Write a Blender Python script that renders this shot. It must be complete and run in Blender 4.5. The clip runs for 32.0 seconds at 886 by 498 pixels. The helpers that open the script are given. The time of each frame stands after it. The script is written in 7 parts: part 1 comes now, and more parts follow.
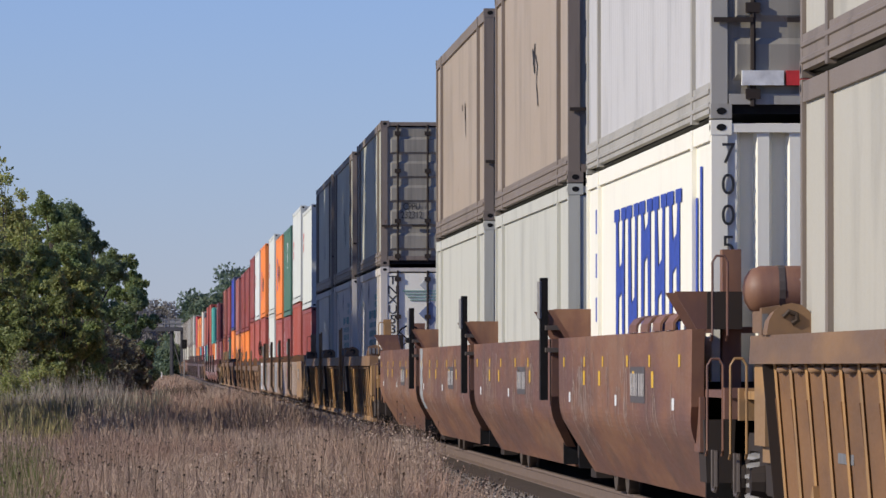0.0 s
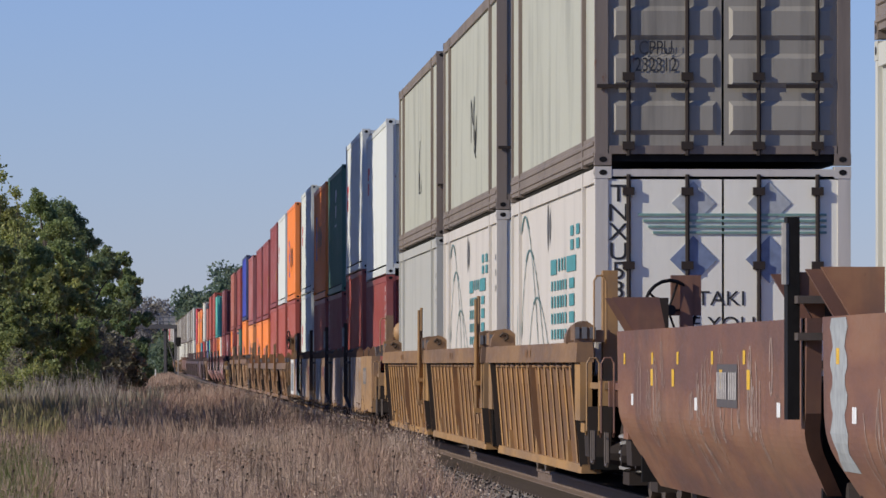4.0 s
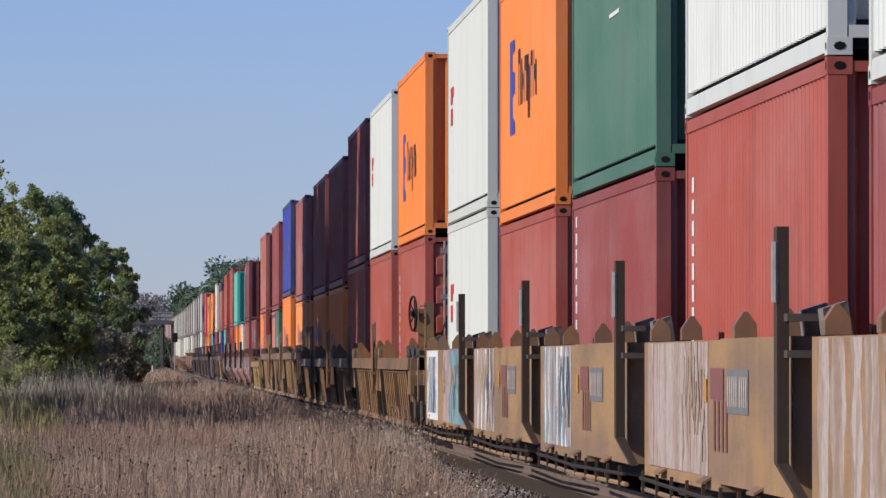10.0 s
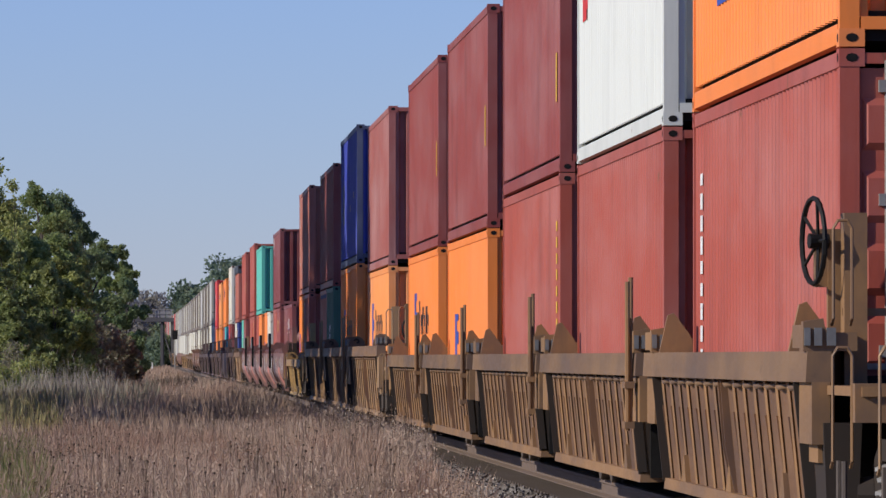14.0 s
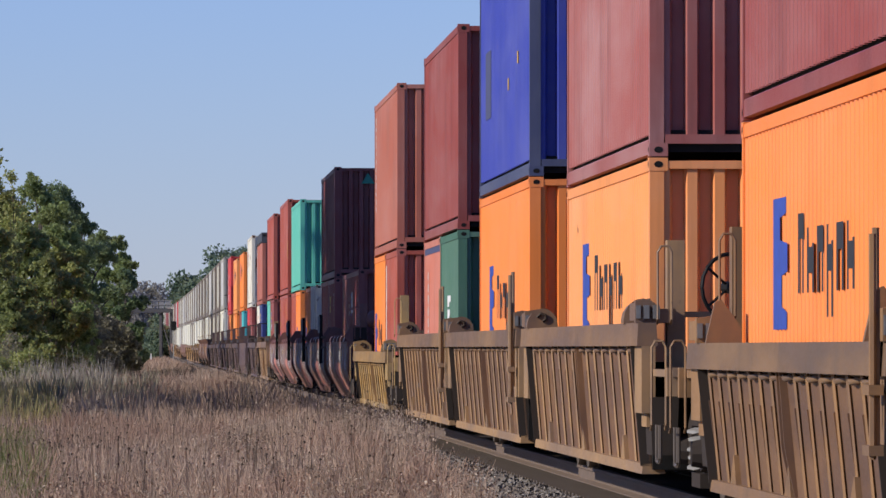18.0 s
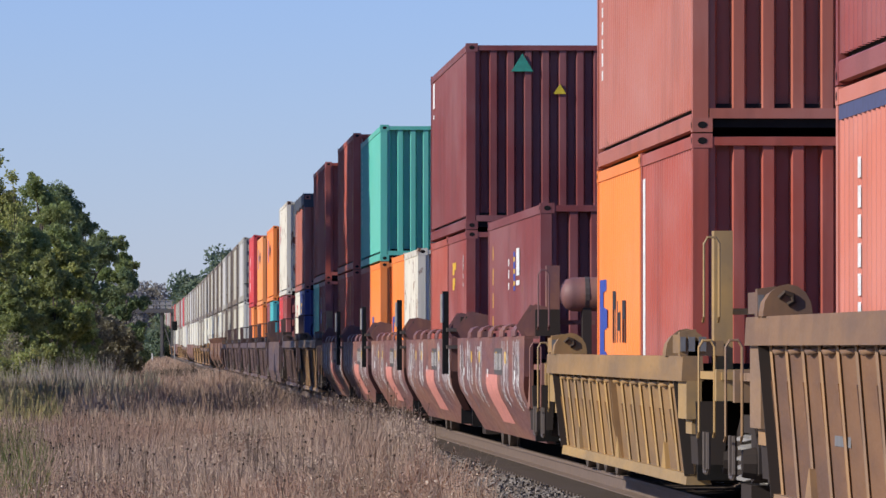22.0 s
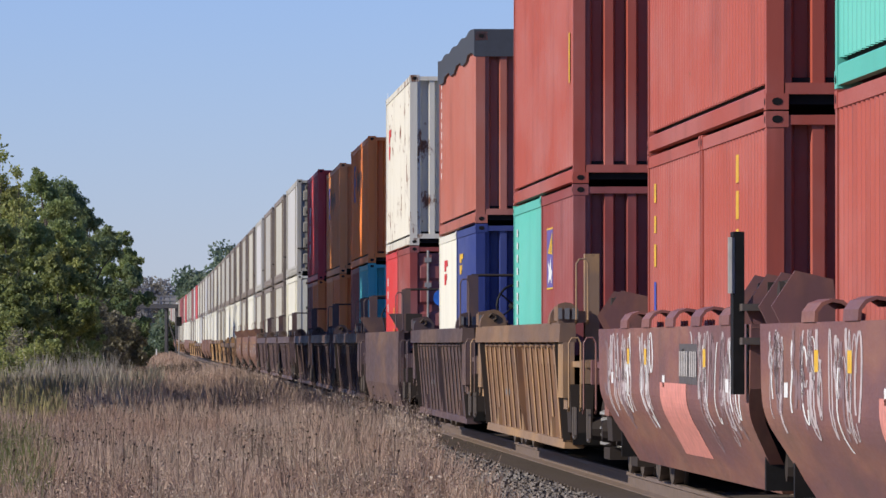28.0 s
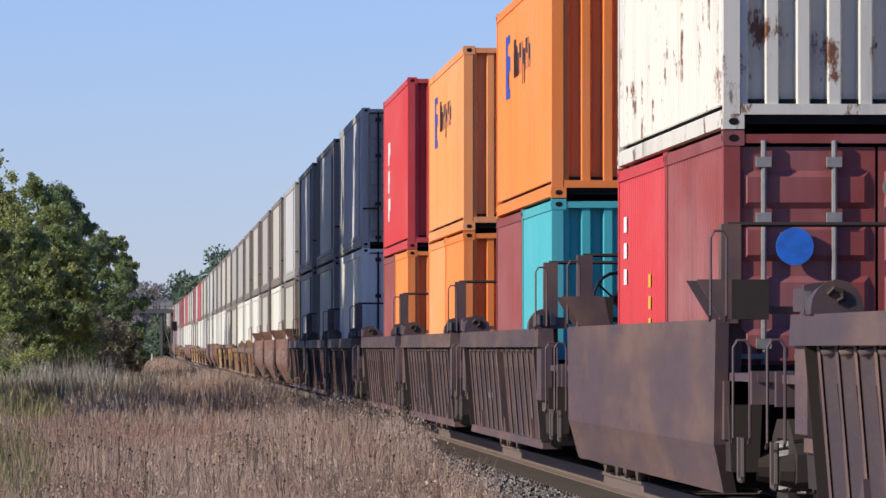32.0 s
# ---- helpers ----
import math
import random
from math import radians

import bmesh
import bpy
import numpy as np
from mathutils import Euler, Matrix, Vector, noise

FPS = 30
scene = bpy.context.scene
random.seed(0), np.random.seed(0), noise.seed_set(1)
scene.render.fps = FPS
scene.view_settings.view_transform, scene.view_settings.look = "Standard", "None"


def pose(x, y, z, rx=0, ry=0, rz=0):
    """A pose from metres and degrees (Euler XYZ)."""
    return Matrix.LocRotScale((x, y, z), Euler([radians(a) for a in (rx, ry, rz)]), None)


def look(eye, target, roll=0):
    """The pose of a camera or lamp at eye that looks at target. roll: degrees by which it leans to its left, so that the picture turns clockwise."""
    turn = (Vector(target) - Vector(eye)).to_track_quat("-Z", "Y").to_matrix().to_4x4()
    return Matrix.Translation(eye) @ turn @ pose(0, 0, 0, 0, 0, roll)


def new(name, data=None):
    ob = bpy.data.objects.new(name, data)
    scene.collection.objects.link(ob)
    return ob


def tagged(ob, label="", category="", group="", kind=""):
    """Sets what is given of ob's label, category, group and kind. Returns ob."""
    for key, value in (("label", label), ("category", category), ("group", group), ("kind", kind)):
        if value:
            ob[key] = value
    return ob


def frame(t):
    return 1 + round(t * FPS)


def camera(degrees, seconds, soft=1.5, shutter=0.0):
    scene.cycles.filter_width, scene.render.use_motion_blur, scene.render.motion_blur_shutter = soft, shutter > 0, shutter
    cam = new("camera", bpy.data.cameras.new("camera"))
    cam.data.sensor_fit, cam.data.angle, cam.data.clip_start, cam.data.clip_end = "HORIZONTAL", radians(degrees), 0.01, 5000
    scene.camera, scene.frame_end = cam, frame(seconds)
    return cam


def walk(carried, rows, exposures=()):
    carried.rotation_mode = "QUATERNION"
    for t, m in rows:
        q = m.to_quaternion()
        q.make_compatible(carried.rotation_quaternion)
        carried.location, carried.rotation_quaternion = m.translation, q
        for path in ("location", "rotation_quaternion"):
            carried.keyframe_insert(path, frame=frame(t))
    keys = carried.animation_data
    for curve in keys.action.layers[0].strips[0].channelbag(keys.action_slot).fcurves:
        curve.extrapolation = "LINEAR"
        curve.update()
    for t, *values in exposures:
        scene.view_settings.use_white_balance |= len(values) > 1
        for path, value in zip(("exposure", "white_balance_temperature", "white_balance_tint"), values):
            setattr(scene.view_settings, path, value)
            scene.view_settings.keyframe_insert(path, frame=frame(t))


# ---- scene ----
LENS_PX = 12140.0      # focal length in picture units of a picture 1568 wide
EYE = 1.34             # eye height above the rail head


def travel(t):
    """How far the train has come at t seconds: about 16.8 m/s, slowing a little."""
    return 16.76 * t - 1.184 * (((t - 16) / 16) ** 2 - 1)


cam = camera(math.degrees(2 * math.atan(784 / LENS_PX)), 32.0, soft=1.5)
# the tripod head drifts a little: time, drift right, drift down (thousandths are LENS_PX units)
SWAY = [
    (0.0, 17.8, 15.4), (0.5, 18.2, 14.8), (1.0, 18.0, 13.1), (1.5, 16.7, 13.5), (2.0, 14.6, 13.8), (2.5, 12.1, 13.4),
    (3.0, 9.5, 11.9), (3.5, 8.1, 11.5), (5.5, 4.8, 9.4), (6.0, 5.2, 10.0), (6.5, 5.5, 10.3), (7.0, 6.3, 9.2),
    (7.5, 7.1, 7.8), (8.0, 6.1, 6.7), (8.5, 4.5, 5.0), (9.0, 2.6, 4.6), (9.5, 1.7, 4.3), (10.0, 1.3, 3.7),
    (10.5, 0.3, 4.1), (11.0, -0.3, 3.6), (11.5, -1.2, 4.0), (12.0, -1.8, 3.4), (12.5, -2.2, 2.5), (13.0, -0.3, 0.6),
    (13.5, 1.3, -0.3), (14.0, 1.2, -1.2), (14.5, 0.3, -1.5), (16.5, -3.0, -8.7), (17.0, -2.4, -12.0), (17.5, -0.8, -15.3),
    (18.0, -1.0, -17.3), (18.5, -0.3, -16.1), (19.0, -0.0, -14.0), (19.5, -0.0, -13.1), (20.0, -0.3, -14.2), (20.5, -1.2, -13.4),
    (21.0, -1.1, -15.3), (21.5, 0.5, -17.4), (22.0, 0.9, -17.1), (22.5, -0.6, -17.1), (23.0, 0.0, -18.7), (23.5, 1.3, -21.4),
    (24.0, 1.3, -24.6), (24.5, 0.3, -27.7), (25.0, 0.1, -28.7), (25.5, 0.6, -28.5), (27.5, 8.0, -26.8), (28.0, 8.6, -25.1),
    (28.5, 8.0, -24.2), (29.0, 7.7, -22.9), (29.5, 7.1, -21.1), (30.0, 5.2, -18.8), (30.5, 4.5, -17.6), (31.0, 3.5, -16.7),
    (31.5, 1.7, -15.9), (32.0, 0.4, -16.5),
]
walk(cam, [(t, pose(0, 0, EYE, 90 + math.degrees((193 + dy) / LENS_PX), 0, math.degrees(dx / LENS_PX))) for t, dx, dy in SWAY],
     exposures=[(0, 0.14), (6, 0.08), (9, 0.16), (13, 0.16), (17, 0.22), (20, 0.31), (24.5, 0.40), (28, 0.34), (32, 0.46)])

# ---- light ----
SUN_EL, SUN_AZ = 27.0, 250.0     # degrees; azimuth clockwise from +y
world = bpy.data.worlds.new("world")
scene.world = world
world.use_nodes = True
wn, wl = world.node_tree.nodes, world.node_tree.links
sky = wn.new("ShaderNodeTexSky")
sky.sky_type, sky.sun_disc = "NISHITA", False
sky.sun_elevation, sky.sun_rotation = radians(SUN_EL), radians(SUN_AZ)
sky.air_density, sky.dust_density, sky.ozone_density = 1.0, 0.0, 3.5
tint = wn.new("ShaderNodeMixRGB")
tint.blend_type, tint.inputs[0].default_value = "MULTIPLY", 1.0
tint.inputs[2].default_value = (0.68, 0.79, 1.36, 1)
wl.new(sky.outputs[0], tint.inputs[1])
wl.new(tint.outputs[0], wn["Background"].inputs[0])
wn["Background"].inputs[1].default_value = 0.083
sun_data = bpy.data.lights.new("sun", "SUN")
sun_data.energy, sun_data.angle, sun_data.color = 4.3, radians(0.5), (1.0, 0.93, 0.84)
sun = new("sun", sun_data)
sd = Vector((math.sin(radians(SUN_AZ)) * math.cos(radians(SUN_EL)), math.cos(radians(SUN_AZ)) * math.cos(radians(SUN_EL)), math.sin(radians(SUN_EL))))
sun.matrix_world = look(sd * 300, (0, 0, 0))

# ---- materials ----
def material(name):
    m = bpy.data.materials.new(name)
    m.use_nodes = True
    return m, m.node_tree.nodes, m.node_tree.links, m.node_tree.nodes["Principled BSDF"]


def noise_node(n, l, scale, detail=4, stretch=(1, 1, 1), coord=None, rough=0.6):
    tex = n.new("ShaderNodeTexNoise")
    tex.inputs["Scale"].default_value, tex.inputs["Detail"].default_value, tex.inputs["Roughness"].default_value = scale, detail, rough
    mp = n.new("ShaderNodeMapping")
    mp.inputs["Scale"].default_value = stretch
    co = coord or n.new("ShaderNodeTexCoord").outputs["Object"]
    l.new(co, mp.inputs[0])
    l.new(mp.outputs[0], tex.inputs["Vector"])
    return tex


def ramp(n, l, src, lo, hi, a=(0, 0, 0, 1), b=(1, 1, 1, 1)):
    r = n.new("ShaderNodeValToRGB")
    r.color_ramp.elements[0].position, r.color_ramp.elements[1].position = lo, hi
    r.color_ramp.elements[0].color, r.color_ramp.elements[1].color = a, b
    l.new(src, r.inputs[0])
    return r


def mix(n, l, fac, a, b, mode="MIX"):
    m = n.new("ShaderNodeMixRGB")
    m.blend_type = mode
    for k, val in enumerate((fac, a, b)):
        if isinstance(val, (int, float)):
            m.inputs[k].default_value = val
        elif isinstance(val, tuple):
            m.inputs[k].default_value = (*val[:3], 1)
        else:
            l.new(val, m.inputs[k])
    return m.outputs[0]


RUST = (0.16, 0.065, 0.03)
PAINTS = {}


def paint(name, colour, rough=0.5, rust=0.35, fade=0.25, dirt=0.3, rust_colour=RUST):
    """Weathered paint on steel: faded patches, vertical dirt streaks, rust spots, faint dents."""
    if name in PAINTS:
        return PAINTS[name]
    m, n, l, b = material(name)
    co = n.new("ShaderNodeTexCoord").outputs["Object"]
    oi = n.new("ShaderNodeObjectInfo")
    add = n.new("ShaderNodeVectorMath")
    sc = n.new("ShaderNodeVectorMath")
    sc.operation = "SCALE"
    comb = n.new("ShaderNodeCombineXYZ")
    for k in range(3):
        l.new(oi.outputs["Random"], comb.inputs[k])
    l.new(comb.outputs[0], sc.inputs[0])
    sc.inputs["Scale"].default_value = 37.0
    l.new(co, add.inputs[0])
    l.new(sc.outputs[0], add.inputs[1])
    co = add.outputs[0]
    big = noise_node(n, l, 0.9, 4, (1, 0.16, 0.7), co)
    streak = noise_node(n, l, 5.0, 5, (1, 0.22, 0.07), co)
    spot = noise_node(n, l, 3.2, 8, (1, 0.4, 0.45), co, 0.72)
    grain = noise_node(n, l, 60.0, 3, (1, 1, 1), co)
    pale = tuple(c + (0.62 - c) * 0.35 for c in colour)
    c = mix(n, l, ramp(n, l, big.outputs[0], 0.42, 0.72, (0, 0, 0, 1), (fade, fade, fade, 1)).outputs[0], colour, pale)
    dark = tuple(x * 0.45 + 0.012 for x in colour)
    c = mix(n, l, ramp(n, l, streak.outputs[0], 0.5, 0.78, (0, 0, 0, 1), (dirt * 1.6, dirt * 1.6, dirt * 1.6, 1)).outputs[0], c, dark)
    hi = 0.80 - 0.16 * rust
    c = mix(n, l, ramp(n, l, spot.outputs[0], hi - 0.05, hi).outputs[0] if rust > 0 else 0.0, c, rust_colour)
    l.new(c, b.inputs["Base Color"])
    rr = ramp(n, l, grain.outputs[0], 0.2, 0.8, (rough - 0.1,) * 3 + (1,), (rough + 0.15,) * 3 + (1,))
    l.new(rr.outputs[0], b.inputs["Roughness"])
    bump = n.new("ShaderNodeBump")
    bump.inputs["Strength"].default_value, bump.inputs["Distance"].default_value = 0.25, 0.02
    l.new(spot.outputs[0], bump.inputs["Height"])
    l.new(bump.outputs[0], b.inputs["Normal"])
    PAINTS[name] = m
    return m


def car_paint(name, colour, grime):
    """Paint of a hard-worked freight car: long patches of brown road grime, chips and streaks over the faded coat."""
    if name in PAINTS:
        return PAINTS[name]
    m, n, l, b = material(name)
    co = n.new("ShaderNodeTexCoord").outputs["Object"]
    oi = n.new("ShaderNodeObjectInfo")
    shift = n.new("ShaderNodeVectorMath")
    shift.operation = "MULTIPLY_ADD"
    comb = n.new("ShaderNodeCombineXYZ")
    for k in range(3):
        l.new(oi.outputs["Random"], comb.inputs[k])
    l.new(comb.outputs[0], shift.inputs[0])
    shift.inputs[1].default_value = (31, 47, 0.6)
    l.new(co, shift.inputs[2])
    co = shift.outputs[0]
    patch = noise_node(n, l, 1.6, 5, (1, 0.13, 0.8), co, 0.6)
    run = noise_node(n, l, 5.0, 4, (1, 0.2, 0.07), co)
    chip = noise_node(n, l, 7.0, 9, (1, 0.16, 1), co, 0.75)
    dust = tuple(0.55 * c + 0.45 * d for c, d in zip(colour, (0.26, 0.160, 0.090)))
    dirt = tuple(0.45 * c + 0.02 for c in colour)
    deep = tuple(c * (0.78, 0.80, 0.92)[k] for k, c in enumerate(colour))
    warm = tuple(c * (1.18, 1.12, 0.92)[k] for k, c in enumerate(colour))
    c = mix(n, l, ramp(n, l, patch.outputs[0], 0.42, 0.60).outputs[0], deep, warm)
    c = mix(n, l, ramp(n, l, patch.outputs[0], 0.52, 0.70, (0, 0, 0, 1), (grime, grime, grime, 1)).outputs[0], c, dust)
    c = mix(n, l, ramp(n, l, run.outputs[0], 0.48, 0.68, (0, 0, 0, 1), (grime * 0.7, grime * 0.7, grime * 0.7, 1)).outputs[0], c, dirt)
    c = mix(n, l, ramp(n, l, chip.outputs[0], 0.62, 0.70, (0, 0, 0, 1), (0.6, 0.6, 0.6, 1)).outputs[0], c, (0.085, 0.05, 0.035))
    l.new(c, b.inputs["Base Color"])
    l.new(ramp(n, l, chip.outputs[0], 0.3, 0.7, (0.45, 0.45, 0.45, 1), (0.75, 0.75, 0.75, 1)).outputs[0], b.inputs["Roughness"])
    bump = n.new("ShaderNodeBump")
    bump.inputs["Strength"].default_value, bump.inputs["Distance"].default_value = 0.25, 0.015
    l.new(patch.outputs[0], bump.inputs["Height"])
    l.new(bump.outputs[0], b.inputs["Normal"])
    PAINTS[name] = m
    return m


def plain(name, colour, rough=0.6, metal=0.0, gloss=0.5):
    if name in PAINTS:
        return PAINTS[name]
    m, n, l, b = material(name)
    g = noise_node(n, l, 9.0, 5)
    c = mix(n, l, ramp(n, l, g.outputs[0], 0.35, 0.75).outputs[0], colour, tuple(x * 0.6 + 0.01 for x in colour))
    l.new(c, b.inputs["Base Color"])
    b.inputs["Roughness"].default_value, b.inputs["Metallic"].default_value = rough, metal
    b.inputs["Specular IOR Level"].default_value = gloss
    PAINTS[name] = m
    return m


COLOURS = {   # container and car paints: colour, rust, fade, dirt
    "deep_maroon": ((0.175, 0.037, 0.035), 0.5, 0.25, 0.42), "maroon": ((0.235, 0.045, 0.036), 0.55, 0.3, 0.42), "red": ((0.335, 0.066, 0.040), 0.55, 0.3, 0.42),
    "brick": ((0.36, 0.108, 0.070), 0.55, 0.3, 0.42), "faded_red": ((0.30, 0.085, 0.070), 0.4, 0.5, 0.35),
    "bright_red": ((0.50, 0.035, 0.035), 0.1, 0.2, 0.2), "orange": ((0.77, 0.210, 0.036), 0.3, 0.15, 0.2),
    "pale_orange": ((0.77, 0.275, 0.078), 0.5, 0.3, 0.3), "white": ((0.64, 0.62, 0.515), 0.3, 0.0, 0.2), "cream": ((0.82, 0.79, 0.66), 0.1, 0.0, 0.1), "cold_white": ((0.57, 0.59, 0.545), 0.35, 0.0, 0.2), "worn_white": ((0.55, 0.51, 0.445), 0.35, 0.0, 0.3),
    "mint_white": ((0.50, 0.495, 0.42), 0.3, 0.0, 0.3), "cool_grey": ((0.40, 0.395, 0.35), 0.15, 0.1, 0.25), "lichen": ((0.42, 0.42, 0.33), 0.45, 0.15, 0.5),
    "rusty_white": ((0.60, 0.57, 0.475), 1.15, 0.0, 0.35), "bone": ((0.44, 0.415, 0.335), 0.4, 0.15, 0.35),
    "dirty_rail": ((0.20, 0.160, 0.125), 0.6, 0.1, 0.6), "door_grey": ((0.29, 0.265, 0.21), 0.5, 0.1, 0.6), "soot_grey": ((0.27, 0.265, 0.25), 0.5, 0.15, 0.6),
    "beige": ((0.375, 0.30, 0.222), 0.6, 0.2, 0.4), "silver": ((0.46, 0.45, 0.43), 0.2, 0.1, 0.4),
    "pale_grey": ((0.55, 0.57, 0.51), 0.15, 0.0, 0.2), "grey": ((0.36, 0.34, 0.29), 0.4, 0.2, 0.45),
    "green": ((0.055, 0.140, 0.092), 0.25, 0.2, 0.25), "blue": ((0.03, 0.045, 0.30), 0.3, 0.2, 0.25),
    "slate": ((0.055, 0.065, 0.13), 0.4, 0.2, 0.4), "navy": ((0.02, 0.035, 0.16), 0.2, 0.2, 0.2), "teal": ((0.09, 0.42, 0.33), 0.2, 0.2, 0.2),
    "cyan": ((0.05, 0.36, 0.38), 0.2, 0.2, 0.2), "pink_red": ((0.48, 0.14, 0.085), 0.3, 0.4, 0.3),
    # second paint of each ribbed car: brown dirt plus shade between ribs, in the colour
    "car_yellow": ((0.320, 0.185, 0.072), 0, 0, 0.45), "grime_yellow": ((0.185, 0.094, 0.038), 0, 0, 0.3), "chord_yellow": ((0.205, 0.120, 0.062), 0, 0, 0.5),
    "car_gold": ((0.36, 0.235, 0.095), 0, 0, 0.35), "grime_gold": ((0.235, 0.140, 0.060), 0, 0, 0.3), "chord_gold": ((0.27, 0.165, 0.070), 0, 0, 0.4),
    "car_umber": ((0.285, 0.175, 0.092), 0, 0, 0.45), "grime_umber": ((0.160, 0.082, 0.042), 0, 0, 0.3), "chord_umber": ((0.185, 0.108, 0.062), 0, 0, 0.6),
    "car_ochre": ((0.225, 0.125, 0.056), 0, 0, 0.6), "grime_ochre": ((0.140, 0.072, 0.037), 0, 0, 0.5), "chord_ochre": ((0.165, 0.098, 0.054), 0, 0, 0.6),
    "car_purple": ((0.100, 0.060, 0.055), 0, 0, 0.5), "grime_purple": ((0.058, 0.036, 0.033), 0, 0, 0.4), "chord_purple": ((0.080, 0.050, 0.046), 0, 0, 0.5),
    "car_tan": ((0.30, 0.182, 0.090), 0, 0, 0.6), "car_brown": ((0.180, 0.086, 0.054), 0, 0, 0.85), "car_rose": ((0.195, 0.086, 0.072), 0, 0, 0.75),
}


def shade(key):
    colour, rust, fade, dirt = COLOURS[key]
    if key[:4] == "car_" or key[:6] in ("grime_", "chord_"):
        return car_paint(key + "_paint", colour, dirt)
    return paint(key + "_paint", colour, 0.5, rust, fade, dirt)


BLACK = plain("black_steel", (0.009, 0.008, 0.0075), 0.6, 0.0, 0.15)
STEEL = plain("dull_steel", (0.115, 0.092, 0.075), 0.55, 0.25, 0.3)
TRUCK = plain("truck_iron", (0.038, 0.028, 0.022), 0.75, 0.0, 0.2)
GALV = plain("galvanised_steel", (0.30, 0.285, 0.26), 0.5, 0.2)
RUBBER = plain("dark_rubber", (0.015, 0.015, 0.016), 0.8)
WHITE_MARK = plain("white_marking", (0.75, 0.75, 0.72), 0.6)
YELLOW_MARK = plain("yellow_marking", (0.70, 0.42, 0.03), 0.6)
BLACK_MARK = plain("black_marking", (0.02, 0.02, 0.022), 0.6)
BLUE_MARK = plain("blue_marking", (0.03, 0.07, 0.36), 0.6)
RED_MARK = plain("red_marking", (0.60, 0.03, 0.03), 0.6)
GREEN_MARK = plain("green_marking", (0.03, 0.28, 0.20), 0.6)
PINK_MARK = plain("pink_primer", (0.62, 0.24, 0.19), 0.7)
GREY_MARK = plain("grey_primer", (0.16, 0.16, 0.16), 0.7)


# ---- mesh helpers ----
class Solid:
    """Collects boxes, prisms and tubes into one mesh."""

    def __init__(self):
        self.v, self.f, self.mi = [], [], []

    def face(self, pts, k=0):
        i = len(self.v)
        self.v += [tuple(p) for p in pts]
        self.f.append(tuple(range(i, i + len(pts))))
        self.mi.append(k)

    def box(self, x0, x1, y0, y1, z0, z1, k=0):
        i = len(self.v)
        self.v += [(x, y, z) for z in (z0, z1) for y in (y0, y1) for x in (x0, x1)]
        for q in ((0, 2, 3, 1), (4, 5, 7, 6), (0, 1, 5, 4), (2, 6, 7, 3), (0, 4, 6, 2), (1, 3, 7, 5)):
            self.f.append(tuple(i + a for a in q))
            self.mi.append(k)
        return self

    def hull(self, low, high, k=0):
        """A prism between two polygons of as many points."""
        i, c = len(self.v), len(low)
        self.v += [tuple(p) for p in low] + [tuple(p) for p in high]
        self.f.append(tuple(i + a for a in reversed(range(c))))
        self.f.append(tuple(i + c + a for a in range(c)))
        self.mi += [k, k]
        for a in range(c):
            b = (a + 1) % c
            self.f.append((i + a, i + b, i + c + b, i + c + a))
            self.mi.append(k)
        return self

    def tube(self, path, r, sides=8, k=0):
        pts = [Vector(p) for p in path]
        rings = []
        for j, p in enumerate(pts):
            d = (pts[min(j + 1, len(pts) - 1)] - pts[max(j - 1, 0)]).normalized()
            u = d.orthogonal().normalized() if j == 0 else (u - d * u.dot(d)).normalized()
            w = d.cross(u)
            rings.append(len(self.v))
            for a in range(sides):
                q = 2 * math.pi * a / sides
                self.v.append(tuple(p + (u * math.cos(q) + w * math.sin(q)) * r))
        for j in range(len(pts) - 1):
            for a in range(sides):
                b = (a + 1) % sides
                self.f.append((rings[j] + a, rings[j] + b, rings[j + 1] + b, rings[j + 1] + a))
                self.mi.append(k)
        self.f.append(tuple(rings[0] + a for a in reversed(range(sides))))
        self.f.append(tuple(rings[-1] + a for a in range(sides)))
        self.mi += [k, k]
        return self

    def lathe(self, profile, axis, centre, sides=16, k=0):
        """Turns (distance along, radius) pairs about an axis 'x', 'y' or 'z' through centre."""
        rows = []
        for d, r in profile:
            rows.append(len(self.v))
            for a in range(sides):
                q = 2 * math.pi * a / sides
                c, s = r * math.cos(q), r * math.sin(q)
                p = {"x": (d, c, s), "y": (s, d, c), "z": (c, s, d)}[axis]
                self.v.append(tuple(p[i] + centre[i] for i in range(3)))
        for j in range(len(profile) - 1):
            for a in range(sides):
                b = (a + 1) % sides
                self.f.append((rows[j] + a, rows[j] + b, rows[j + 1] + b, rows[j + 1] + a))
                self.mi.append(k)
        self.f.append(tuple(rows[0] + a for a in reversed(range(sides))))
        self.f.append(tuple(rows[-1] + a for a in range(sides)))
        self.mi += [k, k]
        return self

    def mesh(self, name, mats, smooth=False):
        me = bpy.data.meshes.new(name)
        me.from_pydata(self.v, [], self.f)
        for m in mats:
            me.materials.append(m)
        if len(mats) > 1:
            me.polygons.foreach_set("material_index", self.mi)
        if smooth:
            me.polygons.foreach_set("use_smooth", [True] * len(me.polygons))
        me.update()
        return me


CACHE = {}


def shared(key, mats, make, smooth=False):
    """One mesh for each key and set of materials."""
    mats = mats if isinstance(mats, tuple) else (mats,)
    k = (key, tuple(m.name for m in mats))
    if k not in CACHE:
        s = Solid()
        make(s)
        CACHE[k] = s.mesh(str(key[0] if isinstance(key, tuple) else key), mats, smooth)
    return CACHE[k]


def part(name, me, parent, at=(0, 0, 0), label=""):
    ob = new(name, me)
    ob.parent = parent
    ob.location = at
    if label:
        tagged(ob, label)
    return ob


def thing(name, label, category, group="", kind=""):
    return tagged(new(name), label, category, group, kind)


